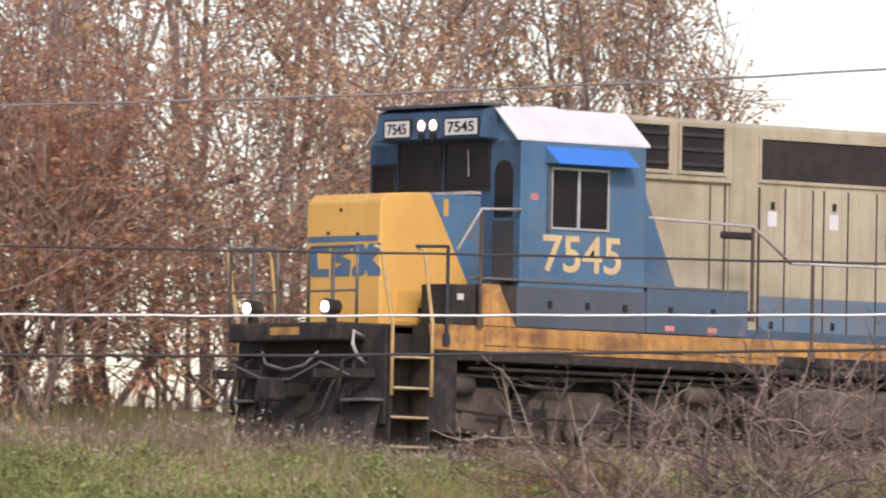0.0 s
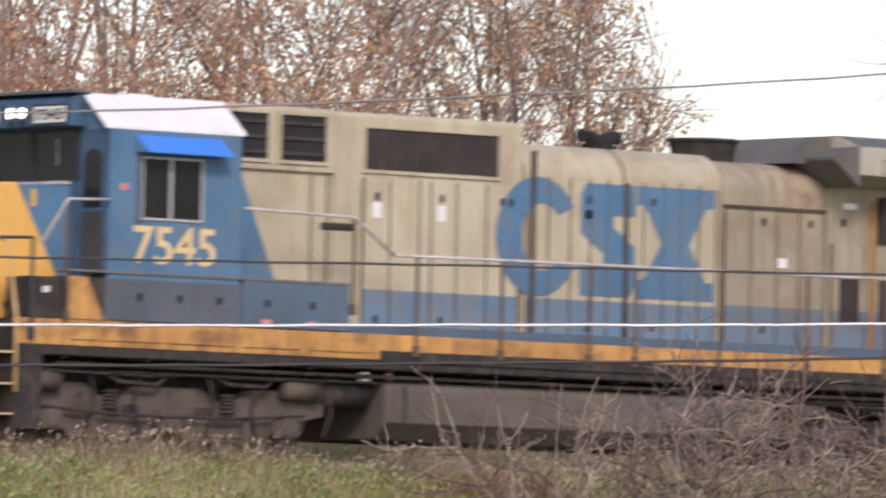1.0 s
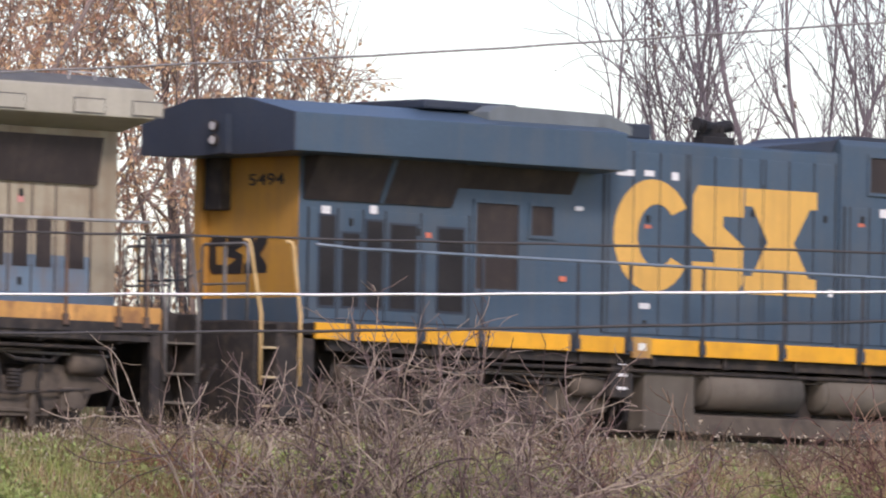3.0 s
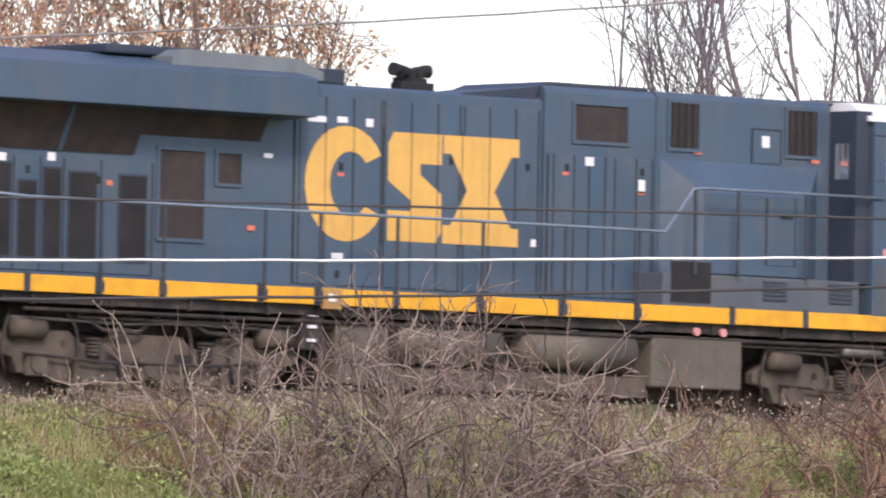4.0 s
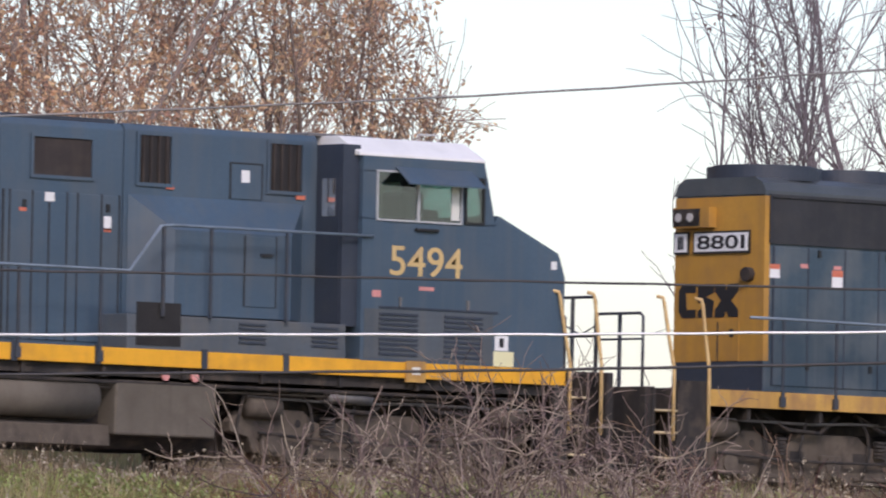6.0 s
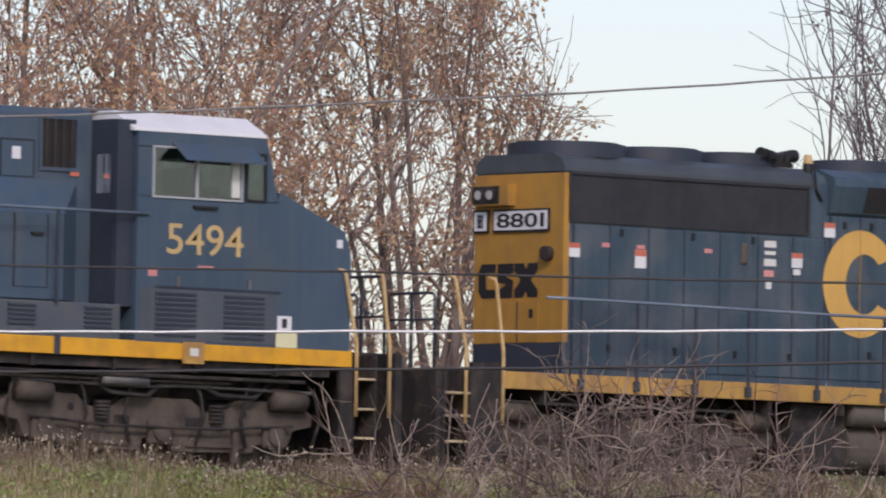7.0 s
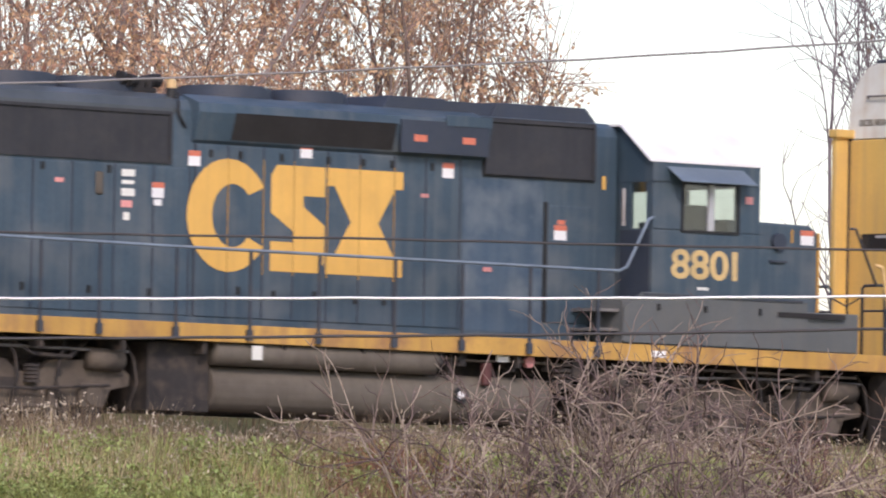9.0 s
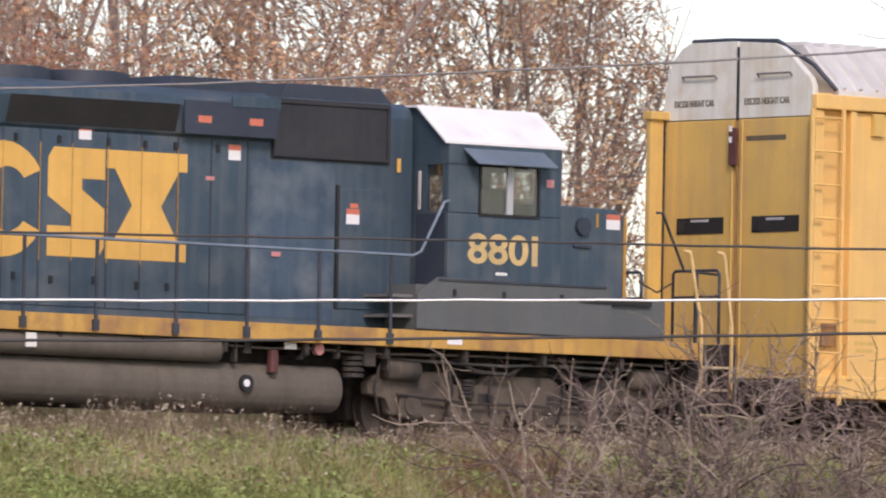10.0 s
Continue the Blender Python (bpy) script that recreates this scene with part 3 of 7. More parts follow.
                disc(bm, (0.28 * math.cos(a), 0.28 * math.sin(a)), 0.05, y - 0.085, y + 0.085, "y", 8)
        ox, OX = OX, 0.0
        w = part("wheelset", bm, M["wheel"], tr)
        OX = ox
        w.location = (xc + ax - ox, 0, 0.515)
        wheels.append((w, xc + ax - ox))
    return tr


def coupler(parent, x, s):
    """A knuckle coupler with hoses at an end; s is the way it points."""
    bm = boxed(min(x, x + 0.55 * s), max(x, x + 0.55 * s), -0.09, 0.09, 0.78, 0.96, 0.02)
    box(bm, min(x + 0.45 * s, x + 0.72 * s), max(x + 0.45 * s, x + 0.72 * s), -0.17, 0.15, 0.72, 1.02, 0.04)
    part("coupler", bm, M["under"], parent)
    for y in (-0.75, -0.5, 0.45):
        pts = [(x + 0.05 * s, y, 1.1), (x + 0.2 * s, y - 0.02, 0.95), (x + 0.28 * s, y + 0.08, 0.6), (x + 0.4 * s, y + 0.22, 0.5)]
        part("air_hose", tubed(pts, 0.022, 7), M["under"], parent, smooth=True)


def corner_steps(parent, x0, x1, zs, rail_m, top=1.62, near_only=False, rails=None, step_m=None):
    """Recessed boarding steps at the corners of an end platform, with curved grab rails."""
    for s in ((-1,) if near_only else (-1, 1)):
        y0, y1 = (SY, SY + 0.42) if s < 0 else (-SY - 0.42, -SY)
        inner = y1 if s < 0 else y0
        well = part("step_well", boxed(x0, x1, min(inner, inner + 0.03 * -s), max(inner, inner + 0.03 * -s), zs[0] - 0.12, top), M["under"], parent)
        for x in (x0 - 0.03, x1):
            part("step_cheek", boxed(x, x + 0.03, y0, y1, zs[0] - 0.12, top), M["under"], well)
        for z in zs:
            part("step", boxed(x0, x1, y0 - 0.01, y1, z - 0.03, z, 0.006), step_m or M["step"], well)
        yy = y0 - 0.03 if s < 0 else y1 + 0.03
        ra, rb = rails or (x0 - 0.02, x1 + 0.02)
        for x in (ra, rb):
            out = -0.2 if x == ra else -0.14
            part("grab_rail", tubed([(x, yy, zs[2] - 0.12), (x, yy, 1.75), (x + out * 0.5, yy, 2.15), (x + out, yy, 2.62), (x + out - 0.03, yy, 2.70), (x + out - 0.1, yy + 0.05 * -s, 2.72)], 0.025, 8), rail_m, parent, smooth=True)


def end_rail(parent, x, m, z=2.62, zb=1.65, half=1.25):
    """The railing across an end platform, in two panels with a gap and a chain between."""
    for s in (-1, 1):
        ys = (0.32 * s, half * s)
        part("handrail", tubed([(x, ys[0], zb), (x, ys[0], z - 0.04), (x, ys[0] + 0.05 * s, z), (x, ys[1] - 0.05 * s, z), (x, ys[1], z - 0.05), (x, ys[1], zb)], 0.021, 8), m, parent, smooth=True)
        part("handrail_post", boxed(x - 0.02, x + 0.02, (ys[0] + ys[1]) / 2 - 0.02, (ys[0] + ys[1]) / 2 + 0.02, zb, z), m, parent)
        part("handrail", tubed([(x, ys[0], 2.15), (x, ys[1], 2.15)], 0.016, 6), m, parent)
    part("chain", tubed([(x, -0.32, 2.35), (x, 0, 2.22), (x, 0.32, 2.35)], 0.012, 5), m, parent)


def plough(parent, x, s, z0=0.12):
    """The pilot plate under an end, bent like a plough; s is the way it points."""
    pts = [(-1.45, 0), (-1.3, 0.1), (-0.5, 0.34), (0.5, 0.34), (1.3, 0.1), (1.45, 0)]
    bm = bmesh.new()
    lo = [bm.verts.new((x + s * (d + 0.16), y, z0)) for y, d in pts]
    hi = [bm.verts.new((x + s * d * 0.4, y, 0.85)) for y, d in pts]
    for k in range(len(pts) - 1):
        bm.faces.new((lo[k], lo[k + 1], hi[k + 1], hi[k]))
    bmesh.ops.recalc_face_normals(bm, faces=bm.faces)
    bmesh.ops.solidify(bm, geom=list(bm.faces), thickness=0.03)
    part("pilot_plough", bm, M["under"], parent)


def stickers(parent, rows, y):
    """Small warning labels: (x, z, width, height, kind)."""
    for x, z, w, h, k in rows:
        if k == "rw":
            st = slab("sticker", x - w / 2, x + w / 2, z - h / 2, z + h / 2, y, M["sticker"], parent, 0.004)
            slab("sticker_band", x - w / 2, x + w / 2, z + h * 0.14, z + h / 2, y - 0.004, M["red"], st, 0.002)
        else:
            slab("sticker", x - w / 2, x + w / 2, z - h / 2, z + h / 2, y, M[k], parent, 0.004)


def arch_hood(x0, x1, zs, zt, y=HY, n=6, bevel=0.0):
    """A hood with rounded shoulders: straight sides up to zs, top at zt."""
    r = zt - zs
    pts = [(y, 1.6)] + [(y + r * 1.15 * (1 - math.cos(a)), zs + r * math.sin(a)) for a in np.linspace(0, 1.5708, n)]
    pts += [(-p[0], p[1]) for p in pts[::-1]]
    return extruded(pts, x0, x1, "x", bevel)


def underframe(parent, x0, x1, zs0, zs1, m, label="", beam=True):
    part("underframe", boxed(x0 + 0.4, x1 - 0.4, -0.75, 0.75, 0.98, zs0 + 0.05), M["under"], parent)
    part("deck", boxed(x0, x1, SY + 0.02, -SY - 0.02, zs0 + 0.06, zs1 - 0.01), M["under"], parent)
    for y in (SY, -SY - 0.05):
        part("side_sill", boxed(x0, x1, y, y + 0.05, zs0, zs1, 0.008), m, parent, label)
    bm = bmesh.new()
    for x in np.arange(x0 + 0.8, x1 - 0.5, 1.35):
        box(bm, x - 0.03, x + 0.03, SY + 0.05, -SY - 0.05, zs0 - 0.16, zs0 + 0.05)
    if beam:
        box(bm, x0 + 0.3, x1 - 0.3, SY + 0.10, SY + 0.16, zs0 - 0.14, zs0 + 0.02)
    part("frame_rib", bm, M["under"], parent)
    if not beam:
        return
    part("pipe", tubed([(x0 + 0.7, SY + 0.12, zs0 - 0.22), (x1 - 0.7, SY + 0.12, zs0 - 0.22)], 0.025, 6), M["under"], parent)
    part("pipe", tubed([(x0 + 1.7, SY + 0.22, zs0 - 0.30), (x1 - 1.9, SY + 0.2, zs0 - 0.28)], 0.018, 6), M["truck"], parent)


def fan(parent, x, r, z0, z1, m):
    bm = bmesh.new()
    disc(bm, (x, 0), r, z0, z1, "z", 56)
    disc(bm, (x, 0), r * 0.88, z1, z1 + 0.025, "z", 56)
    part("roof_fan", bm, m, parent)


def horn(parent, x, y, z):
    h = part("horn", boxed(x - 0.28, x + 0.28, y - 0.04, y + 0.04, z, z + 0.06), M["black"], parent)
    for k, d in ((-0.16, -1), (-0.04, -1), (0.06, 1), (0.18, 1), (0.0, 1)):
        part("horn_bell", tubed([(x + k, y, z + 0.06), (x + k, y, z + 0.13), (x + k + d * 0.08, y + 0.05 * d, z + 0.13 + 0.2 * abs(k)), (x + k + d * 0.22, y + 0.08 * d, z + 0.13 + 0.2 * abs(k))], 0.045, 10, 0.095), M["black"], h)


# -- first locomotive: faded blue and grey with a yellow nose --
def loco_a():
    global OX
    OX = 3.95
    e = thing("diesel_locomotive", (OX, 0, 0), "faded blue and grey diesel locomotive with yellow nose", "locomotive", "locomotives")
    underframe(e, -5.35, 13.66, 1.42, 1.75, M["sill_a"], "rusty orange-yellow side sill")
    part("underframe_skirt", boxed(-5.3, 13.6, SY + 0.015, SY + 0.05, 1.30, 1.43), M["under"], e)
    for a, b in ((-4.5, -4.05), (-3.95, -3.0), (-2.9, -1.9), (-1.7, -0.75), (-0.5, 0.5)):
        slab("sill_panel", a, b, 1.5, 1.7, SY, M["sill_a"], e, 0.022, bevel=0.008)
    # dark strip laid over the sill's lower edge
    slab("lower_sill_flange", 0.62, 13.62, 1.40, 1.54, SY, M["under"], e, 0.014)
    # front platform and pilot
    part("front_platform", boxed(-6.62, -5.3, -1.12, 1.12, 1.5, 1.74, 0.03), M["under"], e)
    part("front_deck", boxed(-6.1, -5.3, SY + 0.43, -SY - 0.43, 1.45, 1.72), M["under"], e)
    part("pilot", boxed(-6.12, -5.98, -1.5, 1.5, 0.42, 1.72, 0.02), M["under"], e)
    plough(e, -6.12, -1)
    coupler(e, -6.2, -1)
    corner_steps(e, -6.05, -5.42, (0.16, 0.54, 0.92, 1.32), M["grab"])
    part("step_side_panel", boxed(-5.38, -4.95, SY, SY + 0.06, 0.35, 1.42), M["under"], e)
    slab("sill_end_panel", -5.42, -4.6, 1.44, 1.75, SY + 0.02, M["sill_a"], e, 0.012)
    part("corner_cabinet", boxed(-5.12, -4.60, SY + 0.06, -1.0, 1.752, 2.28, 0.015), M["under"], e)
    # small pale sticker on the cabinet
    slab("corner_lamp", -4.92, -4.82, 2.08, 2.16, SY + 0.06, M["board"], e, 0.02)
    for y in (-0.8, 0.8):
        dl = part("ditch_light", tubed([(-6.35, y, 1.94), (-6.56, y, 1.94)], 0.09, 16, 0.11), M["under"], e)
        part("lens", tubed([(-6.557, y, 1.94), (-6.58, y, 1.94)], 0.074, 16), M["lamp"], dl, "lit round lens")
        part("bracket", boxed(-6.5, -6.4, y - 0.05, y + 0.05, 1.73, 1.86), M["under"], dl)
    part("uncoupling_lever", tubed([(-6.68, -1.45, 1.05), (-6.7, -0.9, 1.22), (-6.72, -0.3, 1.0), (-6.72, 0.3, 1.02), (-6.7, 0.9, 1.2), (-6.68, 1.4, 1.1)], 0.016, 6), M["rail_grey"], e)
    part("cable_loop", tubed([(-6.2, -1.15, 1.55), (-6.45, -1.25, 1.62), (-6.5, -1.3, 1.45), (-6.4, -1.28, 1.3), (-6.2, -1.2, 1.2)], 0.025, 7), M["rail_white"], e, smooth=True)
    part("cable_loop", tubed([(-6.66, 0.35, 1.36), (-6.72, 0.2, 1.2), (-6.72, -0.2, 1.12), (-6.72, -0.6, 1.18), (-6.66, -0.8, 1.36)], 0.022, 7), M["rail_grey"], e, smooth=True)
    for y, z in ((-1.2, 0.85), (-0.95, 0.75), (0.7, 0.8), (1.0, 0.85), (1.2, 0.75)):
        part("air_hose", tubed([(-6.12, y, 1.35), (-6.36, y + 0.02, 1.25), (-6.42, y + 0.05, z), (-6.34, y + 0.12, z - 0.18)], 0.028, 7), M["under"], e, smooth=True)
    for y in (-1.3, -0.75, 0.75, 1.3):
        part("lever_bracket", boxed(-6.7, -6.12, y - 0.03, y + 0.03, 1.02, 1.14, 0.01), M["under"], e)
    part("pilot_step", boxed(-6.42, -6.1, -1.48, -0.95, 0.72, 0.76, 0.01), M["rail_grey"], e)
    part("pilot_step", boxed(-6.42, -6.1, 0.95, 1.48, 0.72, 0.76, 0.01), M["rail_grey"], e)
    endplate("platform_stripe", -6.62, -0.35, 0.25, 1.58, 1.68, M["sill_a"], e, 0.004)
    end_rail(e, -6.45, M["rail_grey"], 2.72, 1.72, 1.3)
    # nose: straight sides, broken top edge, yellow ahead of a slanting line, blue behind
    part("nose", extruded([(-5.62, 1.72), (-5.62, 3.36), (-5.5, 3.46), (-4.78, 3.50), (-4.12, 2.35), (-4.0, 1.9), (-4.0, 1.72)], -0.76, 0.76, "y", 0.03), M["yellow_a"], e, "yellow low nose")
    part("nose_rear", extruded([(-4.9, 1.72), (-4.9, 3.47), (-3.9, 3.49), (-3.9, 1.72)], -0.745, 0.745, "y"), M["blue_a"], e)
    slab("nose_door", -5.35, -4.55, 1.78, 2.22, -0.76, M["yellow_a"], e, 0.012, bevel=0.006)
    slab("latch", -4.98, -4.93, 1.88, 1.98, -0.775, M["latch"], e, 0.02)
    end_emblem(e, M["blue_a"], -5.62, -0.70, 0.70, 2.38, 2.80)
    endplate("emblem_bar", -5.62, -0.70, 0.72, 2.83, 2.91, M["blue_a"], e, 0.006)
    for y, z in ((0.05, 3.25), (0.3, 2.95), (-0.3, 2.93)):
        endplate("bolt", -5.62, y - 0.02, y + 0.02, z - 0.02, z + 0.02, M["latch"], e)
    slab("sticker", -4.55, -4.47, 3.2, 3.42, -0.745, M["yellow_b"], e, 0.006)
    # cab
    cab = [(SY, 1.75), (SY, 4.22), (-1.05, 4.64), (1.05, 4.64), (-SY, 4.22), (-SY, 1.75)]
    part("cab", extruded(cab, -3.91, -1.75, "x", 0.02), M["blue_a"], e, "faded blue cab")
    roof = [(SY - 0.01, 4.20), (SY - 0.01, 4.235), (-1.06, 4.665), (1.06, 4.665), (-SY + 0.01, 4.235), (-SY + 0.01, 4.20), (1.05, 4.645), (-1.05, 4.645)]
    part("cab_roof", extruded(roof, -3.99, -1.70), M["white"], e, "white-painted cab roof")
    part("roof_hatch", boxed(-2.7, -2.3, -0.4, 0.1, 4.66, 4.74, 0.02), M["white"], e)
    endplate("cab_front", -3.91, -1.53, 1.53, 2.35, 4.2, M["soot_shade_a"], e, 0.004, "sooty blue cab front with shade in its colour")
    fas = part("light_fascia", extruded([(-3.9, 4.22), (-4.22, 4.24), (-4.17, 4.60), (-4.0, 4.66), (-3.9, 4.66)], -1.08, 1.08, "y", 0.01), M["soot_shade_a"], e)
    part("fascia_roof", boxed(-4.22, -3.9, -1.12, 1.12, 4.655, 4.69), M["box_a"], e)
    for y in (-0.12, 0.12):
        hl = part("headlight", tubed([(-4.16, y, 4.42), (-4.23, y, 4.42)], 0.085, 18, 0.105), M["rail_grey"], e)
        part("lens", tubed([(-4.228, y, 4.42), (-4.24, y, 4.42)], 0.066, 18), M["lamp"], hl, "lit round lens")
        part("marker_light", tubed([(-4.21, y, 4.27), (-4.24, y, 4.27)], 0.06, 12), M["latch"], e)
    for ya, yb in ((-0.33, -1.04), (0.90, 0.34)):
        nb = endplate("number_board", -4.205, min(ya, yb) - 0.0, max(ya, yb), 4.255, 4.515, M["latch"], e, 0.02)
        endplate("board_face", -4.225, min(ya, yb) + 0.03, max(ya, yb) - 0.03, 4.28, 4.49, M["board"], nb, 0.006)
        lettering("7545", nb, M["ink"], max(ya, yb) - 0.09, min(ya, yb) + 0.09, 4.315, 4.455, end_x=-4.233)
    for ya, yb, za, zb in ((-0.90, -0.03, 3.58, 4.18), (0.08, 0.92, 3.58, 4.18), (1.02, 1.45, 3.48, 3.92)):
        w = endplate("windscreen", -3.912, ya, yb, za, zb, M["glass"], e, 0.008)
        bm = bmesh.new()
        for a in ((ya - 0.03, yb + 0.03, zb, zb + 0.03), (ya - 0.03, yb + 0.03, za - 0.03, za), (ya - 0.03, ya, za, zb), (yb, yb + 0.03, za, zb)):
            box(bm, -3.935, -3.91, *a)
        part("gasket", bm, M["latch"], w)
    part("wiper", tubed([(-3.94, -0.5, 4.1), (-3.945, -0.52, 3.75)], 0.008, 5), M["rail_white"], e)
    dr = endplate("cab_door", -3.912, -1.48, -0.98, 1.78, 4.0, M["soot_shade_a"], e, 0.02)
    arch = [(-1.41, 3.2), (-1.05, 3.2), (-1.05, 3.78)] + [(-1.23 + 0.18 * math.cos(a), 3.78 + 0.17 * math.sin(a)) for a in np.linspace(0.2, 2.94, 9)] + [(-1.41, 3.78)]
    part("door_window", extruded(arch, -3.941, -3.93, "x"), M["glass"], dr)
    endplate("door_lower_panel", -3.935, -1.44, -1.02, 1.85, 3.15, M["seat"], dr, 0.008)
    part("windscreen_ledge", boxed(-4.08, -3.9, -0.75, 1.45, 3.50, 3.545, 0.01), M["rail_white"], e)
    window(e, -3.38, -2.43, 3.09, 3.84, SY, (-2.93,), M["frame"], 0.03)
    part("window_surround", boxed(-3.47, -3.41, SY - 0.03, SY, 3.02, 3.9), M["box_a"], e)
    part("window_awning", extruded([(SY, 4.14), (SY - 0.28, 3.92), (SY - 0.28, 3.905), (SY, 4.12)], -3.5, -2.1, "x"), M["blue_awning"], e, "bright blue sheet-metal awning")
    for x in (-3.5, -2.11):
        part("awning_bracket", extruded([(SY, 4.12), (SY - 0.27, 3.91), (SY, 3.92)], x, x + 0.01, "x"), M["blue_a"], e)
    lettering("7545", e, M["number_a"], -3.52, -2.17, 2.50, 2.99, y=SY - 0.002, bold=0.014)
    stickers(e, [(-3.68, 3.47, 0.13, 0.09, "pink")], SY)
    part("battery_box", boxed(-3.95, -1.72, SY - 0.012, -SY + 0.012, 1.76, 2.30, 0.015), M["box_a"], e)
    part("equipment_box", boxed(-1.70, 0.08, SY - 0.012, -SY + 0.012, 1.76, 2.36, 0.015), M["box_blue"], e)
    sheet("paint_patch", [(-4.55, 1.76), (-4.55, 2.3), (-4.25, 2.3), (-3.95, 1.76)], SY + 0.01, M["sill_a"], e)
    part("side_ledge", boxed(-4.55, 0.08, SY - 0.02, SY + 0.3, 2.36, 2.39), M["rail_grey"], e)
    for x in (-3.4, -2.75, -2.1, -1.3, -0.55):
        slab("latch", x - 0.035, x + 0.035, 2.03, 2.12, SY - 0.012, M["latch"], e, 0.02)
    for x in (-1.3, -0.55):
        slab("sticker", x - 0.09, x + 0.07, 1.80, 1.87, SY - 0.012, M["pink"], e, 0.006)
    part("front_cabinet", boxed(-4.55, -3.92, -1.5, -1.05, 1.75, 2.3, 0.01), M["under"], e)
    # hoods
    part("control_hood", extruded([(HY, 1.75), (HY, 3.82), (HY - 0.06, 3.84), (HY - 0.06, 4.62), (HY, 4.67), (-HY, 4.67), (-HY + 0.06, 4.62), (-HY + 0.06, 3.84), (-HY, 3.82), (-HY, 1.75)], -1.76, 0.29, "x", 0.01), M["grey_a"], e)
    louvre(e, -1.5, -0.86, 3.97, 4.56, HY - 0.06, M["grey_a"], 3, slat_m=M["grille"], m=M["black"])
    louvre(e, -0.64, 0.12, 3.97, 4.56, HY - 0.06, M["grey_a"], 3, slat_m=M["grille"], m=M["black"])
    sheet("paint_patch", [(-1.74, 2.38), (-1.74, 4.2), (-1.22, 3.70), (-0.62, 2.38)], HY, M["blue_a"], e)
    for x in (-0.05,):
        slab("door_gap", x - 0.01, x + 0.01, 2.4, 3.8, HY, M["seam_a"], e, 0.008)
    part("air_pipe", tubed([(0.20, HY - 0.02, 2.3), (0.20, HY - 0.02, 4.6)], 0.012, 6), M["seam_a"], e)
    part("blower_hood", extruded([(HY, 1.75), (HY, 4.60), (HY + 0.06, 4.66), (-HY - 0.06, 4.66), (-HY, 4.60), (-HY, 1.75)], 0.31, 3.56, "x", 0.01), M["grey_a"], e)
    louvre(e, 0.84, 3.13, 3.92, 4.46, HY, M["grey_a"])
    doors(e, [0.82, 1.28, 1.78, 1.98, 2.42, 2.94, 3.5], 1.86, 3.80, M["two_a"], M["seam_a"], HY, [(1.05, 3.58), (2.16, 3.6), (1.05, 1.98), (2.16, 2.0), (3.2, 3.6)])
    for x in (1.05, 2.16):
        slab("sticker", x - 0.08, x + 0.08, 3.30, 3.5, HY - 0.018, M["sticker"], e, 0.004)
    part("engine_hood", arch_hood(3.6, 7.08, 3.98, 4.42, n=12), M["grey_a"], e)
    part("hood_joint", arch_hood(5.34, 5.37, 3.98, 4.425, HY - 0.004, n=12), M["seam_a"], e)
    doors(e, [3.66, 4.02, 4.4, 4.75, 5.06, 5.36, 5.7, 6.05, 6.35, 6.68, 7.0], 1.88, 3.92, M["two_a"], M["seam_a"], HY, [(3.35, 3.6), (4.72, 3.7), (5.86, 3.72), (4.72, 2.0), (5.86, 2.05)])
    emblem(e, M["blue_a"], 3.10, 6.95, 2.42, 3.92, HY - 0.019, gaps=(4.02, 4.4, 4.75, 5.06, 5.7, 6.05, 6.35, 6.68), seam=M["seam_a"])
    slab("door_bar", 3.70, 3.78, 1.9, 4.3, HY - 0.018, M["seam_a"], e, 0.02)
    slab("door_bar", 5.34, 5.42, 1.9, 3.95, HY - 0.018, M["seam_a"], e, 0.02)
    part("manifold_hood", arch_hood(7.1, 8.04, 3.95, 4.35, n=10), M["grey_a2"], e)
    part("manifold_hood", arch_hood(8.08, 9.0, 3.95, 4.35, n=10), M["hood_rust"], e)
    part("hood_band", arch_hood(8.02, 8.1, 3.96, 4.37, HY - 0.012), M["grey_a2"], e)
    doors(e, [7.16, 7.62, 8.1, 8.5, 8.96], 1.88, 3.68, M["two_a2"], M["seam_a"], HY, [(7.85, 3.55), (8.7, 3.55), (7.85, 2.1)])
    slab("hood_shelf", 7.12, 9.0, 3.70, 3.75, HY, M["seam_a"], e, 0.02)
    part("radiator_hood", boxed(9.02, 13.40, HY, -HY, 1.75, 4.3), M["grey_a2"], e)
    wing = [(HY, 4.06), (SY, 4.21), (SY, 4.59), (-1.1, 4.74), (1.1, 4.74), (-SY, 4.59), (-SY, 4.21), (-HY, 4.06)]
    part("radiator_wing", extruded(wing, 9.02, 13.48, "x", 0.015), M["wing_a"], e, "overhanging pale grey radiator roof")
    part("wing_top", extruded([(SY + 0.02, 4.592), (-1.1, 4.743), (1.1, 4.743), (-SY - 0.02, 4.592), (-SY - 0.02, 4.605), (1.1, 4.757), (-1.1, 4.757), (SY + 0.02, 4.605)], 9.04, 13.46), M["wing_top"], e)
    part("wing_front", extruded([(9.03, 4.05), (8.55, 4.40), (8.55, 4.44), (9.03, 4.60)], SY + 0.01, -SY - 0.01, "y"), M["wing_top"], e, "sloping sooty front of the radiator roof")
    for x in (9.45, 10.75, 12.1, 13.1):
        slab("wing_panel", x, x + 0.5, 4.25, 4.42, SY, M["wing_a"], e, 0.02, bevel=0.004)
        slab("panel_gap", x - 0.02, x + 0.52, 4.23, 4.44, SY, M["wing_top"], e, 0.006)
    part("roof_grab", tubed([(12.2, -1.3, 4.6), (12.2, -1.3, 4.78), (12.65, -1.3, 4.78), (12.65, -1.3, 4.6)], 0.014, 6), M["rail_white"], e)
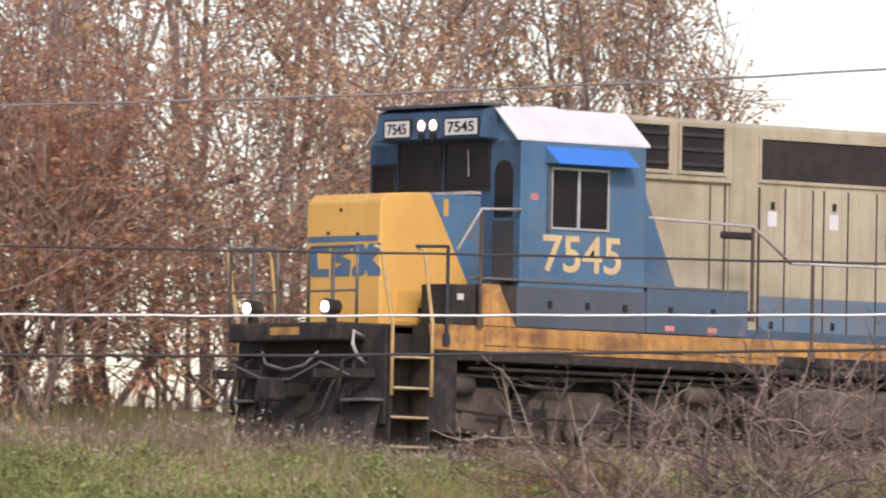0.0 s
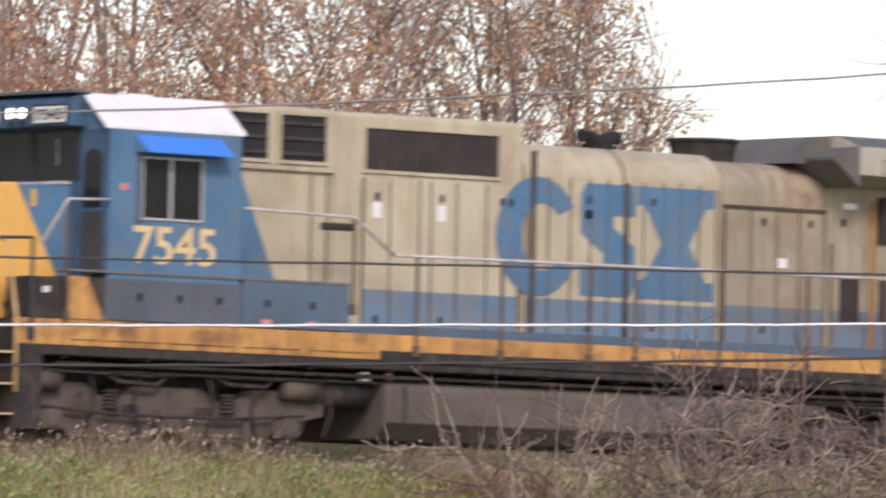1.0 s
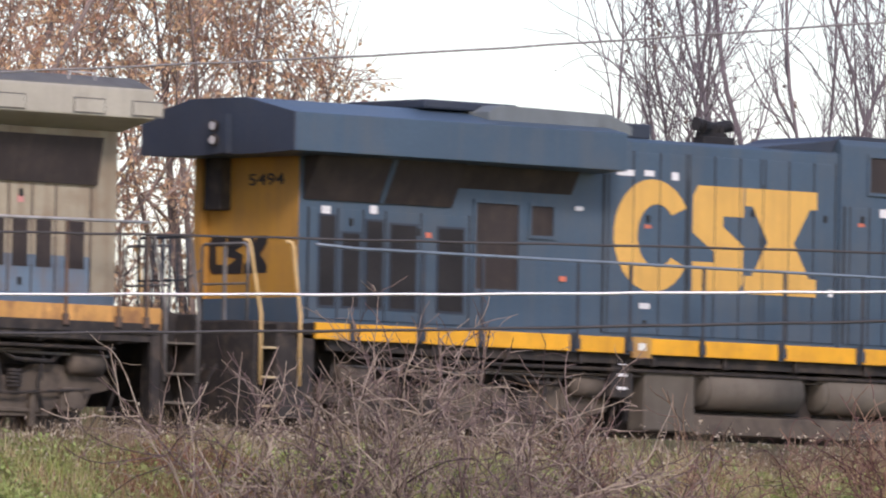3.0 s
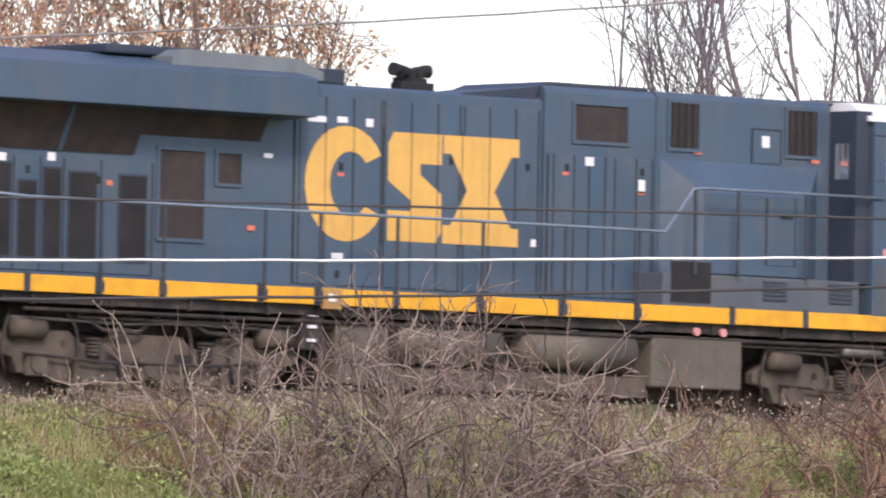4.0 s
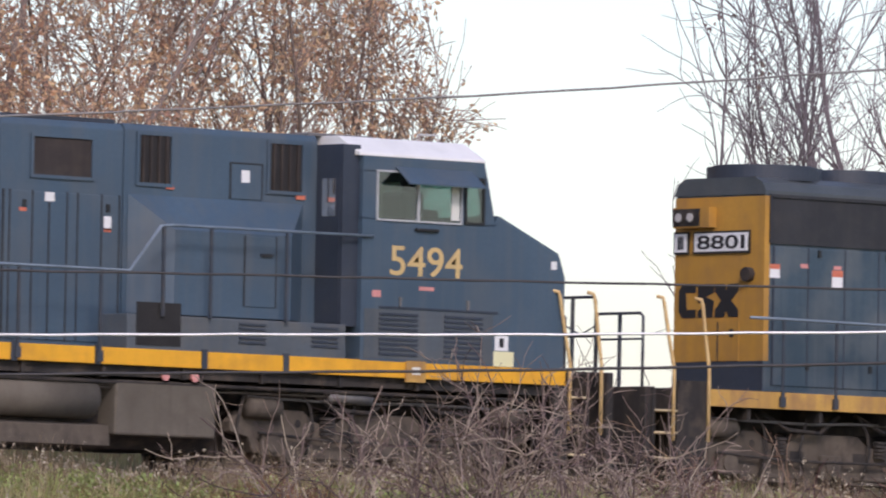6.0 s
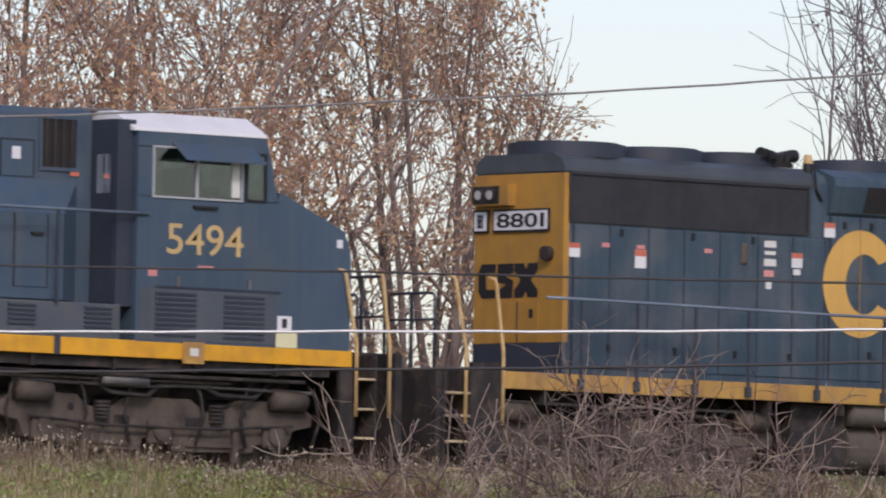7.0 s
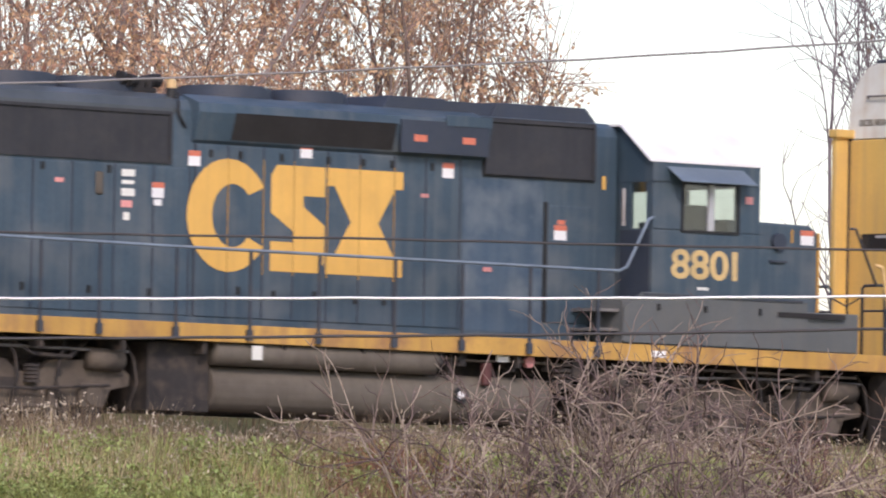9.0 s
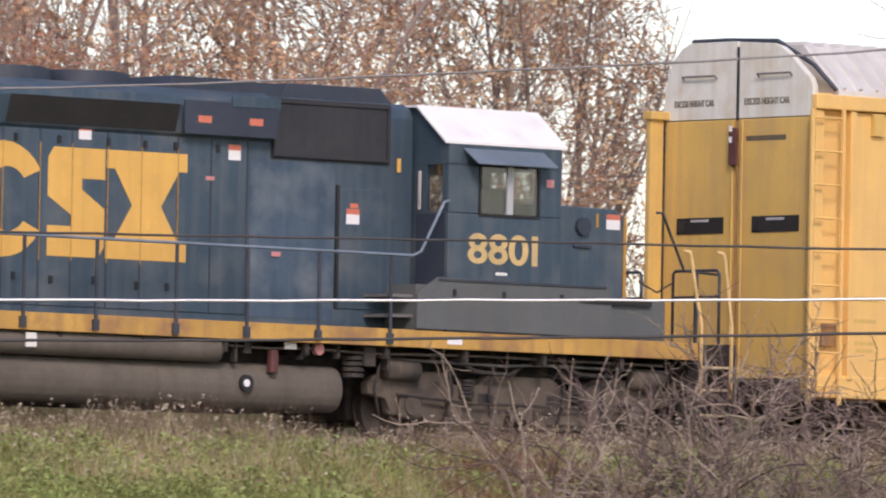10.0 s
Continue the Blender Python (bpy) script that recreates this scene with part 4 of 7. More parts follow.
    part("radiator_screen", extruded([(HY - 0.01, 3.34), (HY - 0.05, 3.34), (HY - 0.16, 3.96), (HY - 0.01, 3.96)], 9.94, 13.03, "x"), M["grille"], e, "sloping dark radiator screen")
    doors(e, [9.1, 9.72, 9.9, 10.3, 10.72, 11.12, 11.55, 11.95, 12.35, 12.95], 1.9, 3.30, M["two_a2"], M["seam_a"], HY, [(10.5, 3.2), (11.75, 3.2), (9.3, 3.6), (10.5, 2.05), (11.75, 2.05)])
    for a, b in ((9.25, 9.62), (9.97, 10.22), (10.4, 10.66), (10.80, 11.06), (11.2, 11.48), (11.62, 11.88), (12.02, 12.28), (12.52, 12.84)):
        slab("vent", a, b, 2.24, 2.86, HY - 0.018, M["grille"], e, 0.008)
    slab("rust_strip", 9.78, 9.90, 1.9, 3.9, HY - 0.018, M["rust"], e, 0.008)
    stickers(e, [(9.42, 3.82, 0.24, 0.08, "sticker"), (10.5, 3.12, 0.1, 0.1, "pink"), (11.75, 3.12, 0.1, 0.1, "pink"), (8.2, 3.0, 0.16, 0.13, "sticker"), (4.72, 3.5, 0.12, 0.12, "sticker")], HY - 0.02)
    # walkway edge and the shade along it, drawn as one slate band
    slab("kick_strip", 0.32, 13.38, 1.752, 1.90, HY, M["box_blue"], e, 0.026)
    # roof fittings
    horn(e, 5.5, -0.2, 4.43)
    bm = tubed([(7.5, -0.05, 4.30), (7.5, -0.05, 4.62)], 0.40, 26, 0.47)
    disc(bm, (7.5, -0.05), 0.50, 4.62, 4.66, "z", 26)
    part("exhaust_chimney", bm, M["under"], e, "sooty round exhaust stack")
    part("roof_step", extruded([(8.3, 4.36), (8.8, 4.74), (9.1, 4.74), (9.1, 4.36)], -0.95, 0.95, "y"), M["wing_top"], e)
    # handrails
    handrail(e, [-4.6], [(-5.0, 2.72), (-4.6, 3.27), (-3.93, 3.29)], M["post_a"], 1.75, mr=M["rail_white"])
    handrail(e, [-5.16], [(-5.7, 2.74), (-5.16, 2.76)], M["rail_dark"], 1.5)
    handrail(e, [0.12], [(-1.72, 3.28), (0.12, 3.24), (0.8, 2.78)], M["post_a"], 2.0, mr=M["rail_white"])
    handrail(e, [1.2, 2.66, 4.2, 5.0, 6.5, 8.08, 9.5, 10.78, 12.0, 12.9, 13.38], [(0.8, 2.78), (4.0, 2.80), (9.0, 2.82), (13.42, 2.86)], M["post_a"], 1.5, mr=M["rail_white"])
    part("equipment_arm", boxed(-0.45, 0.1, SY - 0.05, SY, 3.06, 3.16, 0.03), M["under"], e)
    # rear platform
    part("rear_platform", boxed(13.6, 14.4, SY + 0.43, -SY - 0.43, 1.45, 1.72), M["under"], e)
    part("rear_pilot", boxed(14.3, 14.42, -1.45, 1.45, 0.5, 1.7, 0.02), M["under"], e)
    part("step_side_panel", boxed(13.5, 13.66, SY, SY + 0.06, 0.35, 1.42), M["under"], e)
    corner_steps(e, 13.72, 14.25, (0.16, 0.54, 0.92, 1.32), M["rail_grey"], step_m=M["tank"])
    end_rail(e, 14.3, M["rail_dark"], 2.72, 1.7, 1.3)
    for y in (-1.1, -0.95, -0.6, -0.45, 0.55, 0.95, 1.15):
        part("rail_bar", boxed(14.285, 14.315, y - 0.016, y + 0.016, 1.7, 2.7), M["rail_dark"], e)
    coupler(e, 14.4, 1)
    # below the deck
    tank = [(-1.35, 1.15), (-1.4, 1.05), (-1.4, 0.62), (-1.15, 0.40), (1.15, 0.40), (1.4, 0.62), (1.4, 1.05), (1.35, 1.15)]
    part("fuel_tank", extruded(tank, 0.85, 7.67, "x", 0.02), M["tank"], e, "dusty brown-grey fuel tank")
    slab("tank_strap", 1.15, 1.21, 0.62, 1.1, -1.4, M["under"], e, 0.02)
    part("air_reservoir", tubed([(-0.1, -1.05, 1.0), (0.75, -1.05, 1.0)], 0.2, 18), M["under"], e, smooth=True)
    slab("sticker", 0.45, 0.58, 1.14, 1.26, -1.30, M["board"], e, 0.1)
    slab("sticker", 0.85, 0.95, 1.16, 1.26, -1.38, M["pink"], e, 0.03)
    truck(e, -2.6)
    truck(e, 10.5)
    return e


# -- second locomotive: dark blue with yellow emblem, wide cab to the rear of the view --
def loco_b():
    global OX
    OX = 26.2
    e = thing("diesel_locomotive", (OX, 0, 0), "dark blue wide-cab diesel locomotive with yellow emblem", "locomotive", "locomotives")
    underframe(e, 16.36, 35.95, 1.45, 1.67, M["sill_b"], "bright orange-yellow side sill")
    for x in (17.0, 18.2, 19.3, 21.0, 22.0, 23.4, 24.9, 26.4, 27.8, 29.6, 31.0):
        slab("sill_bracket", x - 0.05, x + 0.05, 1.44, 1.70, SY, M["rail_dark"], e, 0.012)
    for x in (22.25, 33.25):
        slab("jacking_pad", x - 0.17, x + 0.17, 1.40, 1.68, SY, M["sill_c"], e, 0.03)
        slab("sticker", x - 0.07, x + 0.07, 1.50, 1.60, SY - 0.03, M["board"], e, 0.004)
    # rear hood under the overhanging radiator roof
    part("radiator_hood", boxed(16.58, 22.05, HY, 1.06, 1.67, 4.2), M["blue_b"], e)
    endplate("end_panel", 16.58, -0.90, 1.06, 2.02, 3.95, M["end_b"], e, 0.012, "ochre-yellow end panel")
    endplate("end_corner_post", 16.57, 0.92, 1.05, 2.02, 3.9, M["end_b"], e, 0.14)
    part("end_bracket", boxed(16.38, 16.58, 0.46, 0.80, 3.2, 3.9, 0.02), M["under"], e)
    lettering("5494", e, M["ink"], 0.10, -0.62, 3.52, 3.68, end_x=16.565)
    end_emblem(e, M["ink"], 16.565, -0.24, 0.88, 2.35, 2.85)
    wing = [(HY, 3.90), (SY, 3.93), (SY, 4.44), (-0.55, 4.66), (0.55, 4.66), (-SY, 4.44), (-SY, 3.93), (-HY, 3.90)]
    part("radiator_roof", extruded(wing, 15.93, 21.95, "x", 0.012), M["blue_b"], e, "wide overhanging dark blue radiator roof")
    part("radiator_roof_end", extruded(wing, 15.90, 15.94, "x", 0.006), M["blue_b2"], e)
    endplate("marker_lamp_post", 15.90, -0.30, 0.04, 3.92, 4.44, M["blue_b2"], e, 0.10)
    for z in (4.28, 4.09):
        ml = part("headlight", tubed([(15.79, -0.09, z), (15.74, -0.09, z)], 0.075, 14, 0.085), M["under"], e)
        part("lens", tubed([(15.738, -0.09, z), (15.728, -0.09, z)], 0.055, 14), M["unlit"], ml)
    for x0, x1, z0, z1 in ((18.9, 20.6, 4.655, 4.78), (22.06, 23.1, 4.425, 4.64)):
        part("radiator_hatch", boxed(x0, x1, -0.8, 0.8, z0, z1, 0.03), M["blue_b2"], e)
    part("roof_hatch_cover", extruded([(19.75, 4.64), (19.95, 4.74), (22.0, 4.71), (22.4, 4.56), (22.4, 4.44), (19.75, 4.5)], -1.15, -0.35, "y", 0.01), M["hatch_b"], e)
    part("radiator_screen", extruded([(HY, 3.33), (HY - 0.03, 3.33), (HY - 0.32, 3.92), (HY, 3.92)], 16.66, 19.30, "x"), M["grille"], e)
    part("screen_bar", extruded([(HY - 0.01, 3.33), (HY - 0.045, 3.33), (HY - 0.335, 3.92), (HY - 0.3, 3.92)], 17.98, 18.06, "x"), M["blue_b"], e)
    part("radiator_screen", extruded([(HY, 3.6), (HY - 0.02, 3.6), (HY - 0.20, 3.92), (HY, 3.92)], 19.32, 21.5, "x"), M["grille"], e)
    doors(e, [16.75, 17.27, 17.72, 18.12, 18.76, 19.64], 1.75, 3.22, M["blue_b"], M["seam"], HY, [(17.5, 3.06), (18.7, 2.98)])
    for a0, b0, c in ((16.95, 17.2, 3.12), (17.36, 17.64, 2.9), (17.79, 18.05, 3.08), (18.22, 18.66, 3.05), (19.08, 19.52, 3.04)):
        slab("vent_frame", a0 - 0.03, b0 + 0.03, 1.9, c + 0.03, HY - 0.018, M["blue_b2"], e, 0.012)
        slab("vent", a0, b0, 1.93, c, HY - 0.03, M["black"], e, 0.006)
    louvre(e, 19.76, 20.54, 2.26, 3.42, HY, M["blue_b"])
    louvre(e, 20.77, 21.18, 3.02, 3.42, HY, M["blue_b"])
    # engine hood
    part("engine_hood", extruded([(HY, 1.67), (HY, 4.38), (HY + 0.08, 4.43), (-HY - 0.08, 4.43), (-HY, 4.38), (-HY, 1.67)], 22.05, 26.6, "x", 0.01), M["blue_b"], e)
    edges = [22.12, 22.2, 22.66, 23.16, 23.66, 23.72, 24.2, 24.68, 25.08, 25.16, 25.62, 26.1, 26.52]
    doors(e, edges, 1.75, 4.24, M["blue_b"], M["seam"], HY, [(22.94, 3.34), (24.92, 3.5), (26.32, 3.48), (22.9, 1.9)])
    emblem(e, M["yellow_b"], 22.30, 26.16, 2.38, 3.84, HY - 0.019, gaps=(22.66, 23.16, 23.69, 24.2, 24.68, 25.12, 25.62), seam=M["seam"])
    # cooler and control hoods
    part("filter_hood", extruded([(HY - 0.05, 1.67), (HY - 0.05, 4.52), (HY, 4.60), (-HY, 4.60), (-HY + 0.05, 4.52), (-HY + 0.05, 1.67)], 26.6, 28.66, "x", 0.01), M["blue_b"], e)
    part("hood_lip", extruded([(25.1, 4.42), (26.5, 4.58), (26.75, 4.66), (28.6, 4.66), (28.6, 4.60), (26.6, 4.58), (26.5, 4.42)], HY + 0.05, -HY - 0.05, "y"), M["blue_b2"], e)
    doors(e, [26.66, 26.76, 27.14, 27.42, 27.72, 27.9, 28.3, 28.6], 1.75, 3.66, M["blue_b"], M["seam"], HY - 0.05, [(27.0, 3.5), (28.4, 3.5)])
    louvre(e, 27.14, 28.12, 3.88, 4.37, HY - 0.05, M["blue_b"])
    part("control_hood", extruded([(HY - 0.05, 1.67), (HY - 0.05, 4.54), (HY, 4.62), (-HY, 4.62), (-HY + 0.05, 4.54), (-HY + 0.05, 1.67)], 28.68, 32.0, "x", 0.01), M["blue_b"], e)
    for x0, x1 in ((28.92, 29.46), (31.16, 31.72)):
        louvre(e, x0, x1, 3.86, 4.48, HY - 0.05, M["blue_b"], 4, True, m=M["black"], slat_m=M["grille"])
    bm = bmesh.new()
    vs = [bm.verts.new(p) for p in ((28.75, HY - 0.06, 3.70), (31.75, HY - 0.06, 3.70), (31.3, SY + 0.28, 3.25), (29.3, SY + 0.28, 3.25), (31.3, SY + 0.28, 2.15), (29.3, SY + 0.28, 2.15), (28.75, HY - 0.06, 2.15), (31.75, HY - 0.06, 2.15))]
    for f in ((0, 1, 2, 3), (3, 2, 4, 5), (0, 3, 5, 6), (1, 7, 4, 2)):
        bm.faces.new([vs[k] for k in f])
    part("cabinet_bulge", bm, M["blue_b"], e)
    slab("hood_door", 30.5, 31.02, 2.3, 3.22, SY + 0.28, M["blue_b"], e, 0.015, bevel=0.005)
    slab("hood_door", 30.5, 31.02, 3.72, 4.18, HY - 0.05, M["blue_b"], e, 0.018, bevel=0.005)
    for x in (30.49, 31.03):
        slab("door_gap", x - 0.01, x + 0.01, 3.72, 4.19, HY - 0.05, M["seam"], e, 0.021)
        slab("door_gap", x - 0.01, x + 0.01, 2.3, 3.23, SY + 0.28, M["seam"], e, 0.018)
    slab("door_gap", 30.49, 31.03, 4.18, 4.2, HY - 0.05, M["seam"], e, 0.024)
    slab("door_handle", 30.75, 30.95, 2.96, 3.0, SY + 0.265, M["latch"], e, 0.03)
    part("lower_cabinet", boxed(28.3, 32.05, SY + 0.02, -SY - 0.02, 1.66, 2.12, 0.012), M["slate_b"], e)
    slab("battery_recess", 28.45, 29.2, 1.72, 2.28, SY + 0.02, M["black"], e, 0.01)
    for x in (30.2, 31.45):
        for k in range(5):
            slab("louvre_slat", x, x + 0.45, 1.80 + 0.06 * k, 1.83 + 0.06 * k, SY + 0.02, M["blue_b2"], e, 0.02)
    # cab and nose
    side = [(32.28, 1.66), (32.28, 4.37), (34.42, 4.37), (34.60, 3.70), (34.74, 3.65), (35.78, 3.21), (35.9, 2.9), (35.9, 1.66)]
    part("cab", extruded([(32.28, 1.66), (32.28, 3.54), (34.62, 3.54), (34.66, 3.67)] + side[4:], SY, -SY, "y"), M["blue_b"], e, "dark blue wide cab with sloping nose")
    part("cab_header", extruded([(32.28, 4.16), (32.28, 4.37), (34.42, 4.37), (34.48, 4.16)], SY, -SY, "y"), M["blue_b"], e)
    for y0 in (SY, -SY - 0.07):
        part("window_pillar", boxed(32.28, 32.52, y0, y0 + 0.07, 3.53, 4.17), M["blue_b"], e)
        part("window_pillar", boxed(34.0, 34.1, y0, y0 + 0.07, 3.53, 4.17), M["blue_b"], e)
        part("corner_pillar", extruded([(34.42, 3.53), (34.40, 4.17), (34.48, 4.17), (34.64, 3.53)], y0, y0 + 0.07, "y"), M["blue_b"], e)
    for y0, y1 in ((SY, -1.4), (-0.12, 0.12), (1.4, -SY)):
        part("windscreen_pillar", extruded([(34.40, 4.17), (34.475, 4.17), (34.63, 3.53), (34.55, 3.53)], y0 + 0.002, y1 - 0.002, "y"), M["blue_b"], e)
    part("cab_rear_bulkhead", boxed(32.29, 32.35, SY + 0.07, -SY - 0.07, 3.53, 4.17), M["blue_b"], e)
    for y0, y1 in ((-1.4, -0.12), (0.12, 1.4)):
        part("windscreen", extruded([(34.44, 4.16), (34.45, 4.16), (34.60, 3.54), (34.59, 3.54)], y0, y1, "y"), M["tinted"], e).visible_shadow = False
    part("cab_seat", boxed(33.3, 33.7, -1.2, -0.75, 3.53, 3.95, 0.06), M["seat"], e)
    part("cab_seat", boxed(33.3, 33.7, 0.7, 1.15, 3.53, 3.95, 0.06), M["seat"], e)
    part("control_stand", boxed(34.0, 34.3, -0.8, -0.1, 3.53, 3.75, 0.04), M["seat"], e)
    part("cab_roof", extruded([(SY - 0.01, 4.36), (SY, 4.40), (-1.12, 4.63), (1.12, 4.63), (-SY, 4.40), (-SY + 0.01, 4.36)], 32.2, 34.44, "x", 0.01), M["white"], e, "white-painted cab roof")
    part("roof_unit", boxed(31.95, 33.1, -0.8, 0.5, 4.62, 4.67, 0.015), M["rail_grey"], e)
    part("roof_grab", tubed([(33.9, -0.8, 4.62), (33.9, -0.8, 4.74), (34.25, -0.8, 4.74), (34.25, -0.8, 4.62)], 0.014, 6), M["rail_white"], e)
    # wall and door coloured navy for the shade between hood and cab
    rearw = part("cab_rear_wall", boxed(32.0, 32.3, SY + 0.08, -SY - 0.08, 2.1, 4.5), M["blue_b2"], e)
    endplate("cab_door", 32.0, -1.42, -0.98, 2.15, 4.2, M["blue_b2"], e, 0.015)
    endplate("door_window", 31.985, -1.34, -1.08, 3.55, 4.05, M["mirror"], e, 0.006)
    window(e, 32.54, 34.0, 3.54, 4.16, SY, (33.25,), M["frame"], 0.024, M["tinted"])
    window(e, 34.11, 34.40, 3.56, 4.12, SY, (), M["latch"], 0.03, M["tinted"])
    part("far_window", boxed(32.52, 34.42, 1.50, 1.51, 3.54, 4.16), M["tinted"], e).visible_shadow = False
    slab("sun_shade", 33.84, 33.98, 3.57, 4.02, SY, M["board"], e, 0.012)
    part("window_awning", extruded([(SY, 4.24), (SY - 0.28, 4.02), (SY - 0.28, 4.0), (SY, 4.22)], 32.85, 34.2, "x"), M["blue_b"], e)
    part("mirror", boxed(33.2, 33.6, SY - 0.05, SY, 3.40, 3.44, 0.01), M["latch"], e)
    lettering("5494", e, M["number_b"], 32.78, 34.06, 2.80, 3.20, y=SY - 0.002, bold=0.006)
    slab("builder_plate", 33.30, 33.56, 2.62, 2.67, SY, M["pink"], e, 0.006)
    stickers(e, [(32.55, 2.55, 0.15, 0.09, "pink"), (35.70, 3.05, 0.1, 0.11, "sticker"), (34.78, 1.975, 0.24, 0.20, "sticker"), (34.82, 1.765, 0.36, 0.20, "yellow_pale")], SY)
    slab("sticker_mark", 34.74, 34.82, 1.92, 2.04, SY - 0.004, M["ink"], e, 0.003)
    slab("nose_panel", 32.34, 34.62, 1.69, 2.35, SY, M["slate_b"], e, 0.006)
    part("nose_ledge", boxed(32.6, 34.7, SY - 0.012, SY, 2.36, 2.39), M["blue_b2"], e)
    for x in (32.95, 34.15):
        slab("latch", x, x + 0.04, 2.39, 2.52, SY, M["rail_grey"], e, 0.02)
    for x in (32.6, 33.75):
        for k in range(9):
            slab("louvre_slat", x, x + 0.68, 1.74 + 0.066 * k, 1.775 + 0.066 * k, SY, M["blue_b2"], e, 0.02)
    part("bell", tubed([(34.95, -0.9, 3.62), (35.15, -0.9, 3.58)], 0.12, 12), M["black"], e)
    # labels, roof fittings
    stickers(e, [(22.5, 3.95, 0.32, 0.08, "sticker"), (22.95, 3.96, 0.18, 0.08, "sticker"), (23.44, 3.94, 0.13, 0.11, "sticker"), (22.9, 2.14, 0.2, 0.08, "sticker"),
                 (26.45, 2.45, 0.09, 0.1, "sticker"), (22.94, 3.23, 0.12, 0.05, "red"), (17.05, 3.20, 0.16, 0.11, "sticker"), (17.9, 3.24, 0.13, 0.11, "sticker"),
                 (18.9, 2.94, 0.1, 0.07, "red"), (21.37, 2.45, 0.13, 0.07, "red"), (21.65, 3.42, 0.15, 0.06, "sticker")], HY - 0.02)
    stickers(e, [(27.42, 3.60, 0.16, 0.12, "sticker"), (28.4, 3.30, 0.12, 0.18, "sticker"), (28.4, 3.21, 0.12, 0.05, "red"), (26.98, 3.42, 0.12, 0.05, "red"), (28.85, 3.18, 0.05, 0.2, "yellow_b"),
                 (29.45, 3.82, 0.13, 0.06, "red"), (31.7, 3.79, 0.15, 0.06, "red"), (30.74, 4.02, 0.14, 0.16, "sticker"), (29.7, 2.0, 0.2, 0.06, "sticker")], HY - 0.07)
    part("horn_mount", boxed(24.45, 25.05, -0.42, -0.18, 4.42, 4.56, 0.02), M["black"], e)
    horn(e, 24.7, -0.3, 4.56)
    # handrails
    handrail(e, [18.23, 19.3, 21.05, 22.02, 23.39, 24.93, 26.44, 27.81], [(16.3, 2.70), (17, 2.67), (22, 2.67), (28.28, 2.67), (28.80, 3.27), (29.0, 3.29), (32.45, 3.30)], M["rail_dark"], 1.5, mr=M["rail_blue"])
    for x in (28.85, 29.66, 30.96):
        part("handrail_post", boxed(x - 0.022, x + 0.022, SY - 0.05, SY - 0.01, 2.1, 3.28, 0.006), M["rail_dark"], e)
    # end platforms
    part("rear_platform", boxed(15.35, 16.45, SY + 0.43, -SY - 0.43, 1.42, 1.67), M["under"], e)
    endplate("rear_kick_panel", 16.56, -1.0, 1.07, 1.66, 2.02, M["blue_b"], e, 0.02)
    corner_steps(e, 15.38, 15.66, (0.18, 0.55, 0.93, 1.32), M["grab"], rails=(15.36, 16.05))
    part("step_side_panel", boxed(15.72, 16.34, SY + 0.02, SY + 0.06, 0.4, 1.45), M["under"], e)
    part("rear_pilot", boxed(15.32, 15.42, -1.5, 1.5, 0.3, 1.66, 0.02), M["under"], e)
    end_rail(e, 15.4, M["rail_grey"], 2.68, 1.66, 1.25)
    coupler(e, 15.4, -1)
    part("front_platform", boxed(35.9, 36.85, SY + 0.43, -SY - 0.43, 1.42, 1.67), M["under"], e)
    corner_steps(e, 36.0, 36.35, (0.18, 0.55, 0.93, 1.32), M["grab"], rails=(36.0, 36.57))
    part("step_side_panel", boxed(35.75, 35.98, SY, SY + 0.06, 0.4, 1.45), M["under"], e)
    part("front_pilot", boxed(36.75, 36.87, -1.5, 1.5, 0.3, 1.66, 0.02), M["under"], e)
    end_rail(e, 36.75, M["rail_dark"], 2.68, 1.66, 1.25)
    plough(e, 36.85, 1)
    coupler(e, 36.85, 1)
    # below the deck
    part("fuel_tank", extruded([(-1.1, 1.3), (-1.1, 0.55), (-0.9, 0.38), (0.9, 0.38), (1.1, 0.55), (1.1, 1.3)], 22.4, 30.2, "x", 0.02), M["under"], e)
    part("equipment_box", boxed(22.48, 23.43, -1.4, -1.05, 0.42, 1.24, 0.03), M["tank"], e)
    part("tank_skirt", extruded([(-1.08, 0.70), (-1.36, 0.66), (-1.38, 0.40), (-1.08, 0.38)], 23.45, 28.18, "x", 0.015), M["truck"], e)
    part("filler_box", boxed(28.2, 29.9, -1.45, -1.05, 0.55, 1.26, 0.03), M["tank"], e)
    for x0, x1 in ((23.62, 25.5), (25.86, 27.98)):
        bm = tubed([(x0, -1.2, 1.02), (x0 + 0.06, -1.2, 1.02)], 0.22, 22, 0.275)
        tube(bm, [(x0 + 0.06, -1.2, 1.02), (x1 - 0.06, -1.2, 1.02)], 0.28, 22)
        tube(bm, [(x1 - 0.06, -1.2, 1.02), (x1, -1.2, 1.02)], 0.275, 22, 0.22)
        part("air_reservoir", bm, M["tank"], e, "dusty brown-grey air reservoir", smooth=True)
    for z in (1.32, 1.16, 0.98):
        slab("step", 21.95, 22.1, z - 0.02, z + 0.02, -1.42, M["sticker"], e, 0.03)
    part("step_bracket", boxed(21.85, 22.25, -1.42, -1.1, 0.85, 1.42, 0.02), M["under"], e)
    part("brake_actuator", tubed([(31.9, -1.35, 1.17), (32.65, -1.35, 1.15)], 0.075, 12), M["rail_grey"], e, smooth=True)
    for x in (29.0, 29.5):
        part("valve", tubed([(x, -1.46, 1.33), (x, -1.5, 1.33)], 0.06, 12), M["pink"], e)
    truck(e, 19.4)
    truck(e, 33.0)
    return e


